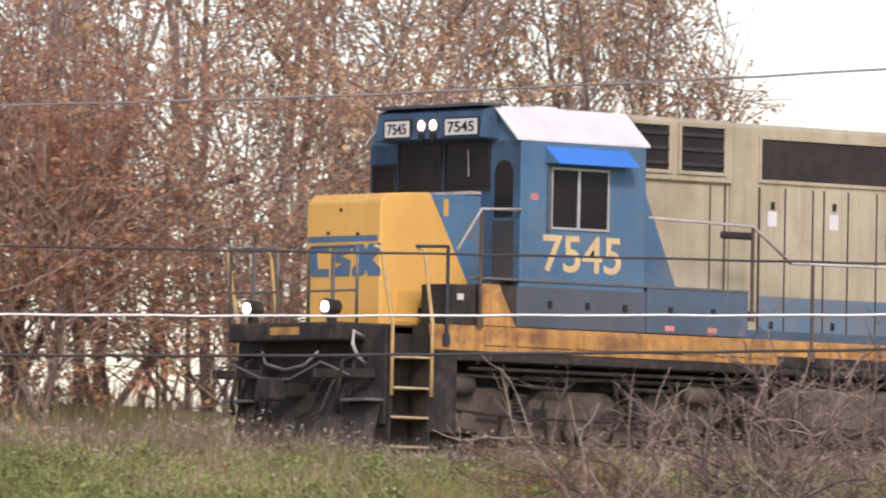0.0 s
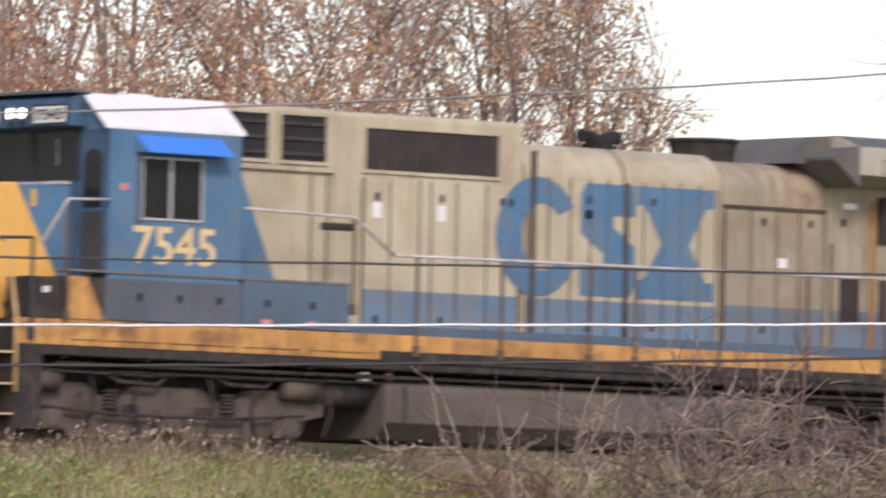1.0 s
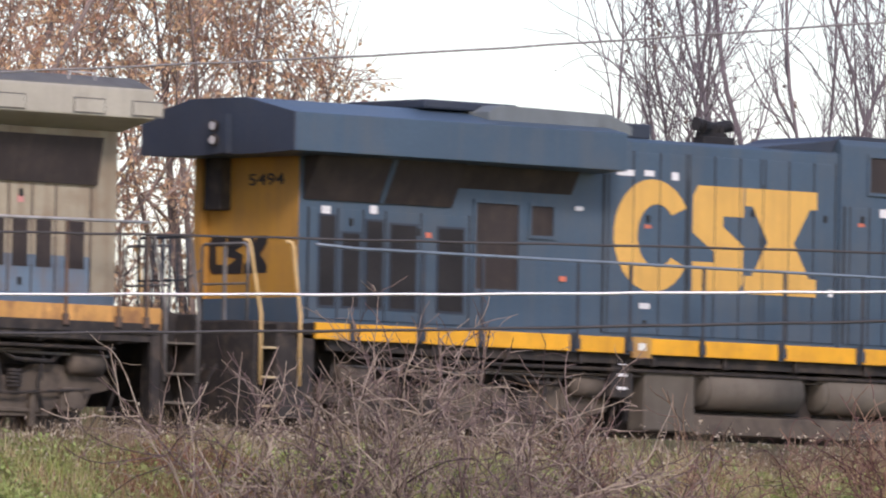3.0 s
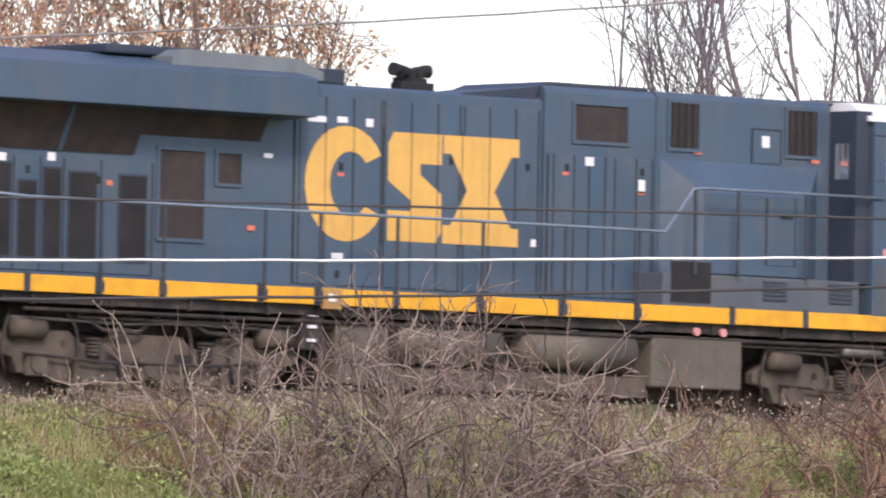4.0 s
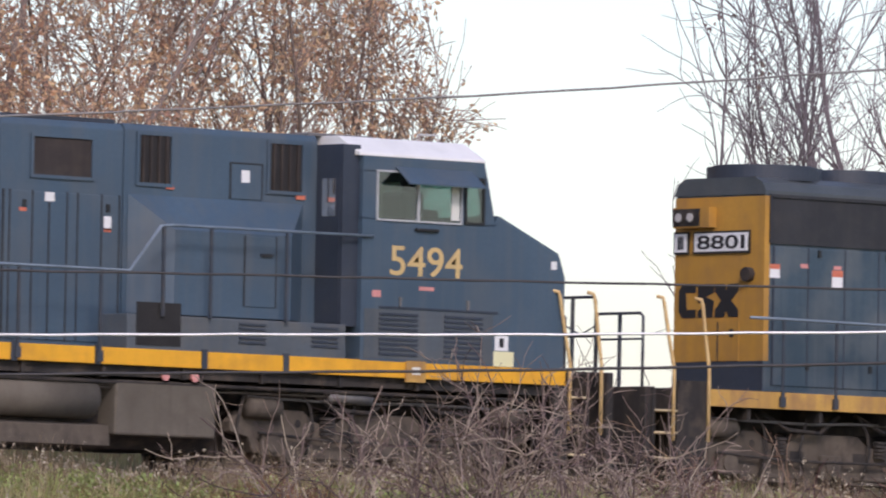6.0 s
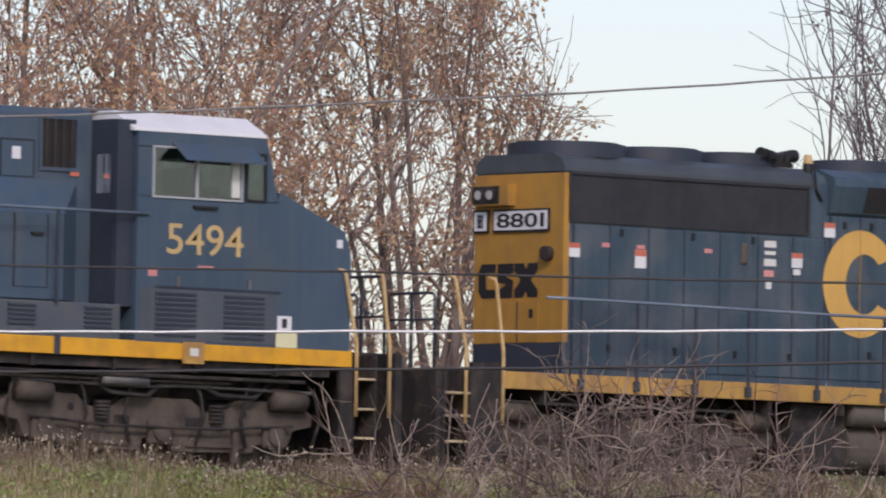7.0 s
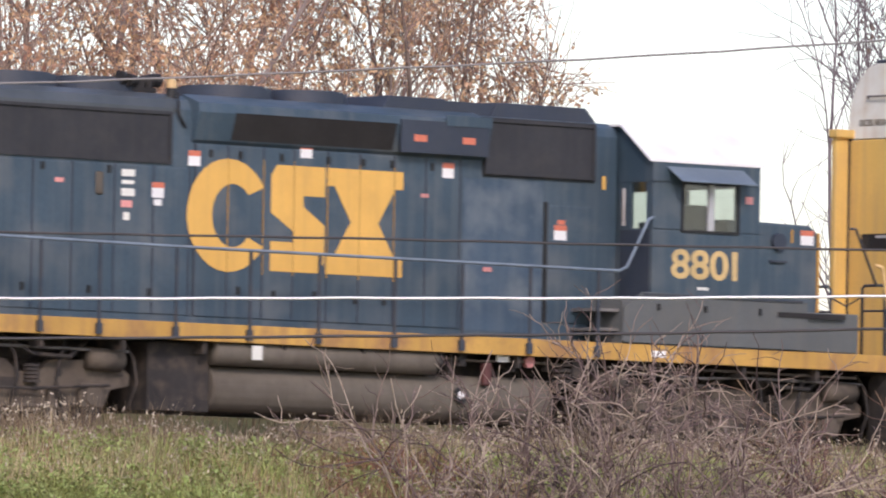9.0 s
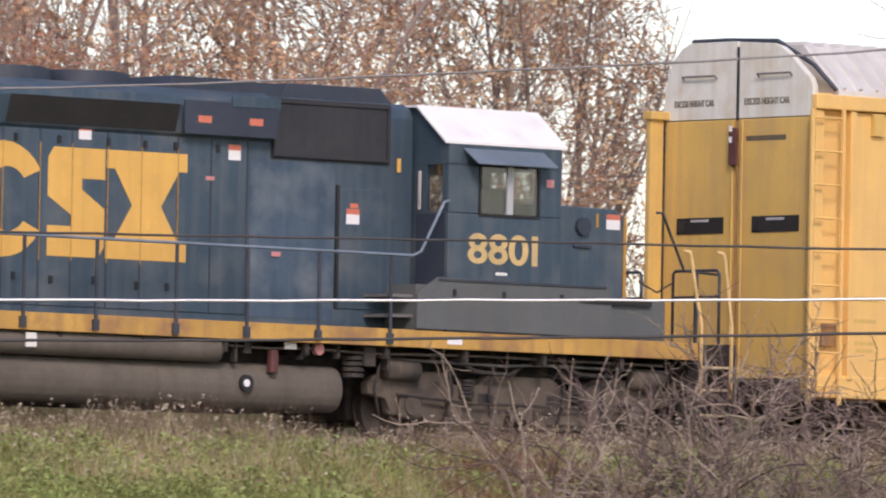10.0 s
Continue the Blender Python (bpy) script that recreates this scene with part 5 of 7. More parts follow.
# -- third locomotive: dark blue with a low nose and stickers along the hood --
def loco_c():
    global OX
    OX = 47.6
    e = thing("diesel_locomotive", (OX, 0, 0), "stained dark blue diesel locomotive with yellow emblem and rear end", "locomotive", "locomotives")
    underframe(e, 38.58, 56.88, 1.27, 1.50, M["sill_c"], "dull rust-stained yellow side sill", beam=False)
    shoulder = [(HY, 1.5), (HY, 4.28), (HY + 0.06, 4.40), (HY + 0.2, 4.47), (-HY - 0.2, 4.47), (-HY - 0.06, 4.40), (-HY, 4.28), (-HY, 1.5)]
    part("long_hood", extruded(shoulder, 40.19, 52.4, "x", 0.01), M["blue_c"], e, "long stained dark blue hood")
    part("hood_cap", extruded([(HY - 0.012, 4.24), (HY - 0.012, 4.29), (HY + 0.055, 4.41), (HY + 0.2, 4.485), (-HY - 0.2, 4.485), (-HY - 0.055, 4.41), (-HY + 0.012, 4.29), (-HY + 0.012, 4.24)], 40.17, 44.75, "x"), M["cap_c"], e)
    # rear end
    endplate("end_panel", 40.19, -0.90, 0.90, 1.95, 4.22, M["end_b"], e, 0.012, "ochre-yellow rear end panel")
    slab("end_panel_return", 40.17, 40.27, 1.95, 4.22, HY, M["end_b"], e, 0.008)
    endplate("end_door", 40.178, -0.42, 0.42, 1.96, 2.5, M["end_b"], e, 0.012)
    endplate("door_gap", 40.167, -0.012, 0.012, 1.96, 2.5, M["seam"], e, 0.004)
    lb = endplate("light_housing", 40.178, 0.08, 0.80, 3.80, 4.08, M["end_b"], e, 0.14)
    endplate("light_plate", 40.04, 0.26, 0.80, 3.82, 4.06, M["under"], e, 0.01)
    for y in (0.43, 0.66):
        hl = part("headlight", tubed([(40.04, y, 3.94), (40.01, y, 3.94)], 0.09, 16), M["under"], e)
        part("lens", tubed([(40.012, y, 3.94), (40.000, y, 3.94)], 0.062, 16), M["unlit"], hl, "unlit round lens")
    for ya, yb in ((-0.63, 0.50), (0.60, 0.90)):
        nb = endplate("number_board", 40.178, ya, yb, 3.44, 3.75, M["latch"], e, 0.03)
        endplate("board_face", 40.148, ya + 0.028, yb - 0.028, 3.468, 3.722, M["sticker"], nb, 0.008)
        lettering("8801", nb, M["ink"], yb - 0.09, ya + 0.09, 3.50, 3.69, end_x=40.138)
    end_emblem(e, M["ink"], 40.176, -0.34, 0.80, 2.56, 3.02)
    part("end_fitting", tubed([(40.18, -0.62, 3.14), (40.08, -0.62, 3.14)], 0.10, 14), M["grille"], e)
    endplate("end_bolt", 40.178, -0.32, -0.24, 2.28, 2.4, M["latch"], e)
    endplate("rear_kick_panel", 40.19, -0.90, 0.90, 1.5, 1.95, M["blue_b2"], e, 0.014)
    # screens, flared dynamic brake housing, filter box
    louvre(e, 40.30, 44.60, 3.61, 4.20, HY, M["screen_c"], m=M["screen_c"])
    flare = [(HY, 3.86), (HY - 0.05, 3.90), (HY - 0.16, 4.26), (HY - 0.14, 4.38), (HY + 0.2, 4.50), (HY + 0.2, 4.40), (HY, 4.2)]
    part("brake_housing", extruded(flare, 44.98, 50.02, "x", 0.006), M["blue_c"], e)
    part("brake_intake_screen", extruded([(HY - 0.052, 3.92), (HY - 0.062, 3.92), (HY - 0.163, 4.27), (HY - 0.153, 4.27)], 45.6, 48.36, "x"), M["black"], e)
    sheet("brake_panel", [(48.42, 3.9), (48.42, 4.33), (49.95, 4.33), (49.95, 3.9)], HY - 0.15, M["blue_b2"], e, 0.03)
    for x in (48.75, 49.6):
        slab("sticker", x - 0.11, x + 0.11, 4.05, 4.14, HY - 0.18, M["red"], e, 0.004)
    slab("brake_plate", 49.2, 50.0, 4.28, 4.42, HY - 0.17, M["blue_c"], e, 0.02)
    louvre(e, 50.05, 51.92, 3.73, 4.38, HY - 0.03, M["screen_c"], m=M["screen_c"])
    part("filter_box", boxed(50.0, 51.98, HY - 0.028, HY + 0.3, 3.66, 4.44), M["screen_c"], e)
    for a, b in ((40.2, 41.8), (41.85, 43.25), (43.3, 44.6), (45.6, 46.9), (46.95, 48.2)):
        fan(e, (a + b) / 2, (b - a) / 2, 4.46, 4.65, M["blue_b2"])
    for a, b in ((48.4, 49.7), (50.3, 52.2)):
        part("roof_hatch", extruded([(a, 4.46), (a + 0.12, 4.66), (b - 0.2, 4.66), (b, 4.46)], -0.7, 0.7, "y", 0.01), M["blue_b2"], e)
    part("roof_walkway", boxed(49.4, 50.6, -0.66, 0.5, 4.46, 4.64), M["blue_b2"], e)
    horn(e, 44.35, -0.55, 4.5)
    be = part("beacon", tubed([(44.75, -0.75, 4.42), (44.75, -0.75, 4.56)], 0.07, 12), M["latch"], e)
    part("beacon_lens", tubed([(44.75, -0.75, 4.56), (44.75, -0.75, 4.68)], 0.075, 12, 0.05), M["grab"], be, "amber beacon lens")
    part("air_pipe", tubed([(44.72, HY - 0.02, 4.5), (44.74, HY - 0.04, 4.2), (44.86, HY - 0.03, 4.05)], 0.02, 6), M["latch"], e)
    # hood doors
    edges = [40.35, 41.0, 41.7, 42.35, 43.0, 43.7, 44.35, 44.95]
    doors(e, edges, 1.62, 3.52, M["blue_c"], M["blue_b2"], HY, [(41.2, 3.46), (42.5, 3.46), (43.6, 3.46), (41.0, 1.9), (42.2, 1.9), (43.3, 1.9), (44.3, 1.9)])
    edges = [45.05, 45.6, 46.2, 46.72, 47.3, 47.85, 48.45, 49.0, 49.6]
    doors(e, edges, 1.62, 3.84, M["blue_c"], M["blue_b2"], HY, [(45.3, 3.74), (45.8, 3.74), (46.5, 3.74), (47.3, 3.74), (47.9, 3.74), (48.4, 3.74), (49.1, 3.74), (45.8, 1.98), (46.4, 1.95), (47.1, 1.97), (47.8, 1.93), (48.3, 1.93)])
    emblem(e, M["yellow_b"], 44.91, 48.60, 2.25, 3.64, HY - 0.019, gaps=(45.6, 46.2, 46.72, 47.3, 47.85, 48.45), seam=M["end_b"])
    slab("hood_panel", 49.66, 51.08, 1.6, 3.62, HY, M["blue_c3"], e, 0.006, "dark blue panel with cloudy glare in its colour")
    slab("hood_door", 51.14, 51.98, 1.76, 3.32, HY, M["blue_c"], e, 0.02, bevel=0.006)
    slab("door_hinge", 51.10, 51.15, 1.76, 3.36, HY, M["latch"], e, 0.03)
    stickers(e, [(40.36, 3.19, 0.19, 0.19, "rw"), (41.55, 3.12, 0.2, 0.25, "rw"), (45.02, 3.66, 0.2, 0.2, "rw"), (46.92, 3.84, 0.2, 0.18, "rw"), (49.38, 3.70, 0.2, 0.2, "rw"), (51.38, 2.96, 0.22, 0.2, "rw"),
                 (44.42, 3.22, 0.2, 0.2, "rw"), (44.42, 3.06, 0.13, 0.08, "sticker"), (51.4, 3.1, 0.13, 0.06, "red")], HY - 0.02)
    stickers(e, [(40.92, 3.28, 0.14, 0.06, "pink"), (41.55, 3.28, 0.14, 0.05, "pink"), (42.78, 3.28, 0.14, 0.06, "pink"), (43.92, 3.42, 0.22, 0.09, "board"), (43.92, 3.30, 0.2, 0.05, "board"),
                 (43.92, 3.17, 0.22, 0.1, "board"), (43.9, 3.02, 0.18, 0.09, "pink"), (43.9, 2.86, 0.1, 0.1, "board"), (48.98, 3.35, 0.14, 0.05, "pink"), (50.1, 2.42, 0.15, 0.06, "pink"), (52.15, 3.66, 0.06, 0.18, "yellow_b")], HY - 0.02)
    part("sight_glass", boxed(43.38, 43.5, HY - 0.04, HY, 3.12, 3.42, 0.03), M["tank"], e)
    # cab
    prof = [(SY, 1.5), (SY, 3.97), (HY - 0.05, 4.44), (-HY + 0.05, 4.44), (-SY, 3.97), (-SY, 1.5)]
    part("cab", extruded([(SY, 1.5), (SY, 3.06), (-SY, 3.06), (-SY, 1.5)], 52.47, 54.42), M["blue_c"], e, "dark blue cab")
    part("cab_header", extruded([(SY, 3.68)] + prof[1:5] + [(-SY, 3.68)], 52.47, 54.42), M["blue_c"], e)
    for y0 in (SY, -SY - 0.06):
        part("window_pillar", boxed(52.47, 53.02, y0, y0 + 0.06, 3.05, 3.69), M["blue_c"], e)
        part("window_pillar", boxed(54.0, 54.42, y0, y0 + 0.06, 3.05, 3.69), M["blue_c"], e)
    for y0, y1 in ((SY + 0.062, -1.32), (-0.14, 0.14), (1.32, -SY - 0.062)):
        part("windscreen_pillar", boxed(54.36, 54.415, y0, y1, 3.05, 3.69), M["blue_c"], e)
    for y0, y1 in ((SY + 0.062, -1.42), (-1.10, -SY - 0.062)):
        part("rear_pillar", boxed(52.475, 52.53, y0, y1, 3.05, 3.69), M["blue_c"], e)
    for y0, y1 in ((-1.32, -0.14), (0.14, 1.32)):
        part("windscreen", boxed(54.38, 54.39, y0, y1, 3.06, 3.68), M["clear"], e).visible_shadow = False
    part("cab_seat", boxed(53.3, 53.75, -1.15, -0.7, 3.05, 3.42, 0.05), M["seat"], e)
    part("control_stand", boxed(54.0, 54.3, -0.75, -0.2, 3.05, 3.45, 0.04), M["seat"], e)
    roof = [(SY - 0.012, 3.95), (SY - 0.012, 3.985), (HY - 0.05, 4.465), (-HY + 0.05, 4.465), (-SY + 0.012, 3.985), (-SY + 0.012, 3.95), (-HY + 0.05, 4.435), (HY - 0.05, 4.435)]
    part("cab_roof", extruded(roof, 52.40, 54.5, "x"), M["white"], e, "white-painted cab roof")
    # dark sheet standing in for the shade behind the cab
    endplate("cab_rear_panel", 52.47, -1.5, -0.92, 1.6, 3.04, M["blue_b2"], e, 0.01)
    endplate("rear_window", 52.50, -1.42, -1.1, 3.06, 3.68, M["clear"], e, 0.008).visible_shadow = False
    endplate("door_handle", 52.45, -1.02, -0.98, 3.1, 3.6, M["rail_white"], e, 0.02)
    window(e, 53.02, 54.0, 3.06, 3.68, SY, (53.5,), M["latch"], 0.035, M["clear"])
    part("far_window", boxed(53.02, 54.0, 1.50, 1.51, 3.06, 3.68), M["clear"], e).visible_shadow = False
    slab("window_rail", 53.46, 53.56, 3.06, 3.68, SY, M["frame"], e, 0.03)
    part("window_awning", extruded([(SY, 3.9), (SY - 0.3, 3.70), (SY - 0.3, 3.685), (SY, 3.88)], 52.72, 54.1, "x"), M["awning_c"], e, "grey-blue sheet-metal awning")
    lettering("8801", e, M["number_b"], 52.82, 54.02, 2.40, 2.80, y=SY - 0.002, bold=0.02)
    stickers(e, [(54.22, 3.50, 0.13, 0.1, "pink"), (53.4, 2.28, 0.2, 0.04, "board")], SY)
    # low nose and side cabinets
    part("low_nose", extruded([(54.42, 1.5), (54.42, 3.27), (55.95, 3.25), (56.1, 3.15), (56.12, 1.5)], -0.9, 0.9, "y", 0.025), M["blue_c"], e, "dark blue low nose")
    part("nose_stripe", boxed(56.09, 56.135, -0.91, -0.86, 1.6, 3.15), M["end_b"], e)
    part("nose_fitting", tubed([(55.35, HY, 3.0), (55.35, HY - 0.06, 3.0)], 0.12, 14), M["blue_b2"], e)
    stickers(e, [(55.9, 3.08, 0.24, 0.2, "rw")], HY)
    slab("sticker", 55.6, 55.64, 3.0, 3.18, HY, M["end_b"], e, 0.006)
    slab("nose_grab", 55.2, 55.5, 2.72, 2.75, HY, M["blue_b2"], e, 0.04)
    sheet("side_cabinet", [(51.95, 1.52), (51.95, 1.98), (52.3, 2.2), (55.3, 2.16), (55.3, 1.52)], SY - 0.002, M["slate_c"], e, 0.03, "dusty slate-grey side cabinet")
    slab("cabinet_ledge", 52.3, 55.2, 2.155, 2.185, SY - 0.03, M["rail_dark"], e, 0.02)
    part("cabinet_body", boxed(51.98, 55.3, SY + 0.04, HY, 1.5, 2.1), M["slate_c"], e)
    part("front_cabinet", boxed(55.3, 56.3, SY + 0.02, -0.85, 1.5, 2.04, 0.02), M["slate_c"], e)
    slab("cabinet_slot", 54.75, 56.0, 1.95, 2.02, SY - 0.03, M["black"], e, 0.012)
    for x in (52.55, 53.4, 54.4):
        slab("latch", x, x + 0.05, 1.96, 2.05, SY - 0.032, M["latch"], e, 0.02)
    part("cab_step", boxed(51.6, 52.0, SY + 0.1, HY, 1.66, 1.70), M["rail_grey"], e)
    part("cab_step", boxed(51.6, 52.0, SY + 0.1, HY, 1.92, 1.96), M["rail_grey"], e)
    # handrails
    handrail(e, [39.93, 40.93, 41.98, 42.95, 44.22, 45.46, 46.63, 47.93, 49.10, 50.29, 51.5], [(39.3, 2.5), (39.93, 2.50), (44, 2.47), (51.86, 2.46), (52.0, 2.52), (52.38, 3.18), (52.46, 3.2)], M["rail_dark"], 1.32, mr=M["rail_blue"])
    part("nose_handrail", tubed([(56.1, SY, 3.2), (56.2, SY, 3.2), (56.6, SY, 2.45), (57.2, SY, 2.42)], 0.02, 8), M["rail_dark"], e, smooth=True)
    # end platforms
    part("rear_platform", boxed(37.55, 38.6, SY + 0.43, -SY - 0.43, 1.25, 1.50), M["under"], e)
    part("rear_deck", boxed(38.5, 40.2, SY + 0.05, -SY - 0.05, 1.36, 1.51), M["under"], e)
    corner_steps(e, 37.58, 38.0, (0.2, 0.56, 0.9, 1.2), M["grab"], 1.5, rails=(37.9, 38.55))
    part("step_side_panel", boxed(38.03, 38.58, SY - 0.004, SY + 0.06, 0.3, 1.6), M["under"], e)
    part("rear_pilot", boxed(37.46, 37.58, -1.5, 1.5, 0.3, 1.5, 0.02), M["under"], e)
    end_rail(e, 37.62, M["rail_dark"], 2.5, 1.5, 1.25)
    coupler(e, 37.85, -1)
    part("front_platform", boxed(56.8, 57.55, SY + 0.43, -SY - 0.43, 1.25, 1.5), M["under"], e)
    corner_steps(e, 56.92, 57.42, (0.2, 0.56, 0.9, 1.2), M["grab"], 1.5)
    part("front_pilot", boxed(57.48, 57.6, -1.5, 1.5, 0.3, 1.5, 0.02), M["under"], e)
    end_rail(e, 57.5, M["rail_dark"], 2.5, 1.5, 1.25)
    coupler(e, 57.55, 1)
    # below the deck
    tank = [(-1.38 + 0.24 * (1 - math.cos(a)), 0.76 + 0.24 * math.sin(a)) for a in np.linspace(1.57, -1.57, 9)]
    part("fuel_tank", extruded([(p[0], p[1] * 1.25 - 0.26) for p in tank] + [(-p[0], p[1] * 1.25 - 0.26) for p in tank[::-1]], 45.05, 50.9, "x", 0.03), M["tank"], e, "dusty rounded fuel tank", smooth=False)
    part("air_reservoir", tubed([(45.0, -1.35, 1.135), (45.06, -1.35, 1.135), (48.72, -1.35, 1.135), (48.78, -1.35, 1.135)], 0.165, 20), M["tank"], e, "dusty brown-grey air reservoir", smooth=True)
    slab("sticker", 45.55, 45.72, 1.06, 1.24, -1.525, M["board"], e, 0.01)
    for x, w, z0 in ((49.05, 0.04, 0.98), (49.2, 0.12, 1.10), (50.15, 0.05, 1.05), (50.75, 0.05, 1.08), (51.2, 0.2, 1.0), (51.6, 0.05, 0.95)):
        part("pipe_bracket", boxed(x, x + w, -1.42, -1.30, z0, 1.27, 0.012), M["under"], e)
    # black box added to darken the gap between truck and tank
    part("equipment_case", boxed(44.0, 45.03, -1.3, 1.3, 0.36, 1.26, 0.02), M["under"], e)
    part("drain_valve", boxed(49.62, 49.74, -1.46, -1.36, 0.86, 1.16, 0.02), M["rust_dark"], e)
    part("air_pipe", tubed([(48.8, -1.38, 1.2), (49.6, -1.4, 1.18), (50.3, -1.38, 1.2), (51.3, -1.4, 1.17), (53.0, -1.38, 1.2), (56.4, -1.38, 1.18)], 0.018, 6), M["truck"], e)
    bm = bmesh.new()
    for k in range(4):
        disc(bm, (51.15, -1.25), 0.15, 0.86 + 0.075 * k, 0.91 + 0.075 * k, "z", 14)
    part("air_filter", bm, M["under"], e)
    slab("sticker", 49.85, 50.05, 1.18, 1.36, -1.42, M["board"], e, 0.02)
    part("gauge", tubed([(50.45, -1.35, 1.2), (50.45, -1.42, 1.2)], 0.08, 12), M["pink"], e)
    fi = part("fuel_filler", tubed([(49.25, -1.38, 0.72), (49.25, -1.43, 0.72)], 0.11, 14), M["latch"], e)
    part("filler_cap", tubed([(49.23, -1.43, 0.72), (49.23, -1.45, 0.72)], 0.05, 12), M["sticker"], fi)
    slab("sticker", 52.5, 52.75, 1.33, 1.42, SY, M["sticker"], e, 0.008)
    truck(e, 41.2)
    truck(e, 54.1)
    return e


# -- the autorack behind them --
def auto_rack():
    global OX
    OX = 72.3
    e = thing("autorack_railcar", (OX, 0, 0), "tall yellow enclosed autorack railcar with white upper end", "railcar")
    x0, x1, y = 58.95, 85.8, -1.50
    part("side_sill", boxed(x0, x1, y - 0.04, -y + 0.04, 0.85, 1.15, 0.02), M["rack_side"], e)
    part("core", boxed(x0 + 0.05, x1 - 0.05, y + 0.08, -y - 0.08, 1.1, 4.95), M["rack_side"], e)
    for k, (ya, yb) in enumerate(((y, -0.02), (0.02, -y))):
        d = part("end_door", boxed(x0 - 0.05, x0 + 0.05, ya, yb, 0.9, 4.62, 0.015), M["rack"], e, "ochre-yellow end door leaf with shade in its colour")
        if k == 0:
            up = [(ya, 4.63), (ya, 5.02), (-1.44, 5.14), (-1.02, 5.48), (-0.86, 5.58), (-0.70, 5.63), (yb, 5.67), (yb, 4.63)]
        else:
            up = [(ya, 4.63), (ya, 5.68), (0.96, 5.68), (1.14, 5.62), (1.28, 5.50), (1.40, 5.32), (1.47, 5.10), (yb, 4.95), (yb, 4.63)]
        part("upper_door_panel", extruded(up, x0 - 0.05, x0 + 0.05, "x", 0.01), M["rack_top"], d, "weathered white upper door panel")
        part("door_rod", tubed([(x0 - 0.07, (ya if k else yb) + (0.05 if k else -0.10), 0.95), (x0 - 0.07, (ya if k else yb) + (0.05 if k else -0.10), 4.6)], 0.016, 6), M["rack"], d)
        part("upper_grab", tubed([(x0 - 0.06, (ya + yb) / 2 - 0.33, 5.18), (x0 - 0.1, (ya + yb) / 2 - 0.33, 5.22), (x0 - 0.1, (ya + yb) / 2 + 0.33, 5.22), (x0 - 0.06, (ya + yb) / 2 + 0.33, 5.18)], 0.014, 6), M["rail_grey"], d)
        yc = -0.80 if k == 0 else 0.72
        s = endplate("end_opening", x0 - 0.05, yc - 0.47, yc + 0.47, 3.08, 3.30, M["black"], d, 0.012)
        endplate("opening_frame", x0 - 0.062, yc + 0.3, yc + 0.42, 3.11, 3.26, M["latch"], s, 0.03)
        endplate("opening_glint", x0 - 0.062, yc - 0.18, yc + 0.18, 3.24, 3.275, M["frame"], s, 0.006)
        lettering("EXCESS HEIGHT CAR", d, M["stencil"], (yc + 0.66) if k == 0 else (yc + 0.56), yc - 0.24, 4.81, 4.90, end_x=x0 - 0.053)
    endplate("lettering_bar", x0 - 0.05, -0.98, -0.18, 4.32, 4.39, M["stencil"], e, 0.003)
    part("door_seam", tubed([(x0 - 0.055, 0, 4.6), (x0 - 0.055, 0, 5.6)], 0.018, 6), M["latch"], e)
    # brown bar puts the shadow of the lower door joint into colour
    part("door_seam", tubed([(x0 - 0.055, 0, 0.95), (x0 - 0.055, 0, 4.6)], 0.018, 6), M["rust"], e)
    endplate("door_latch", x0 - 0.09, -0.05, 0.09, 4.0, 4.5, M["rust_dark"], e, 0.04)
    for z in (4.45, 4.3):
        endplate("reflector", x0 - 0.13, 0.02, 0.08, z, z + 0.08, M["sticker"], e, 0.006)
    # roof
    top = [(y - 0.02, 4.98), (-0.80, 5.62), (0.80, 5.66), (1.06, 5.60), (-y, 5.0), (-y, 4.9), (y - 0.02, 4.9)]
    part("roof", extruded(top, x0 + 0.4, x1), M["galv"], e, "ribbed galvanised roof")
    part("roof_end_edge", tubed([(x0 + 0.02, 1.0, 5.70), (x0 + 0.02, 0.3, 5.70), (x0 + 0.02, -0.72, 5.66), (x0 + 0.25, -1.2, 5.33), (x0 + 0.38, y, 4.99)], 0.035, 6), M["blue_b2"], e)
    bm = bmesh.new()
    for k in range(90):
        x = x0 + 0.5 + 0.3 * k
        if x < x1 - 0.1:
            tube(bm, [(x, y - 0.01, 5.0), (x, -0.80, 5.64), (x, 0.8, 5.67)], 0.045, 5)
    part("roof_ribs", bm, M["galv"], e)
    # side posts and panels, ladder
    part("top_chord", boxed(x0 - 0.06, x1, y - 0.10, y + 0.02, 4.72, 4.92, 0.02), M["rack_side"], e)
    part("end_post", boxed(x0 - 0.03, x0 + 0.12, y - 0.05, y + 0.02, 0.85, 4.72, 0.01), M["rack_side"], e)
    for k in range(20):
        x = x0 + 0.6 + 1.3 * k
        part("side_post", boxed(x, x + 0.1, y - 0.07, y + 0.1, 1.1, 4.75, 0.01), M["rack_side"], e)
        part("side_panel", boxed(x + 0.11, x + 1.19, y - 0.015, y + 0.08, 1.12, 4.7, 0.01), M["rack_side"], e)
    lad = part("ladder", boxed(x0 - 0.20, x0 - 0.15, y - 0.17, y - 0.12, 0.75, 4.72, 0.008), M["rack_side"], e)
    part("ladder_rail", boxed(x0 + 0.36, x0 + 0.41, y - 0.17, y - 0.12, 0.75, 4.72, 0.008), M["rack_side"], lad)
    for k in range(9):
        z = 1.0 + 0.45 * k
        part("rung", tubed([(x0 - 0.18, y - 0.145, z), (x0 + 0.39, y - 0.145, z)], 0.015, 6), M["rack_side"], lad)
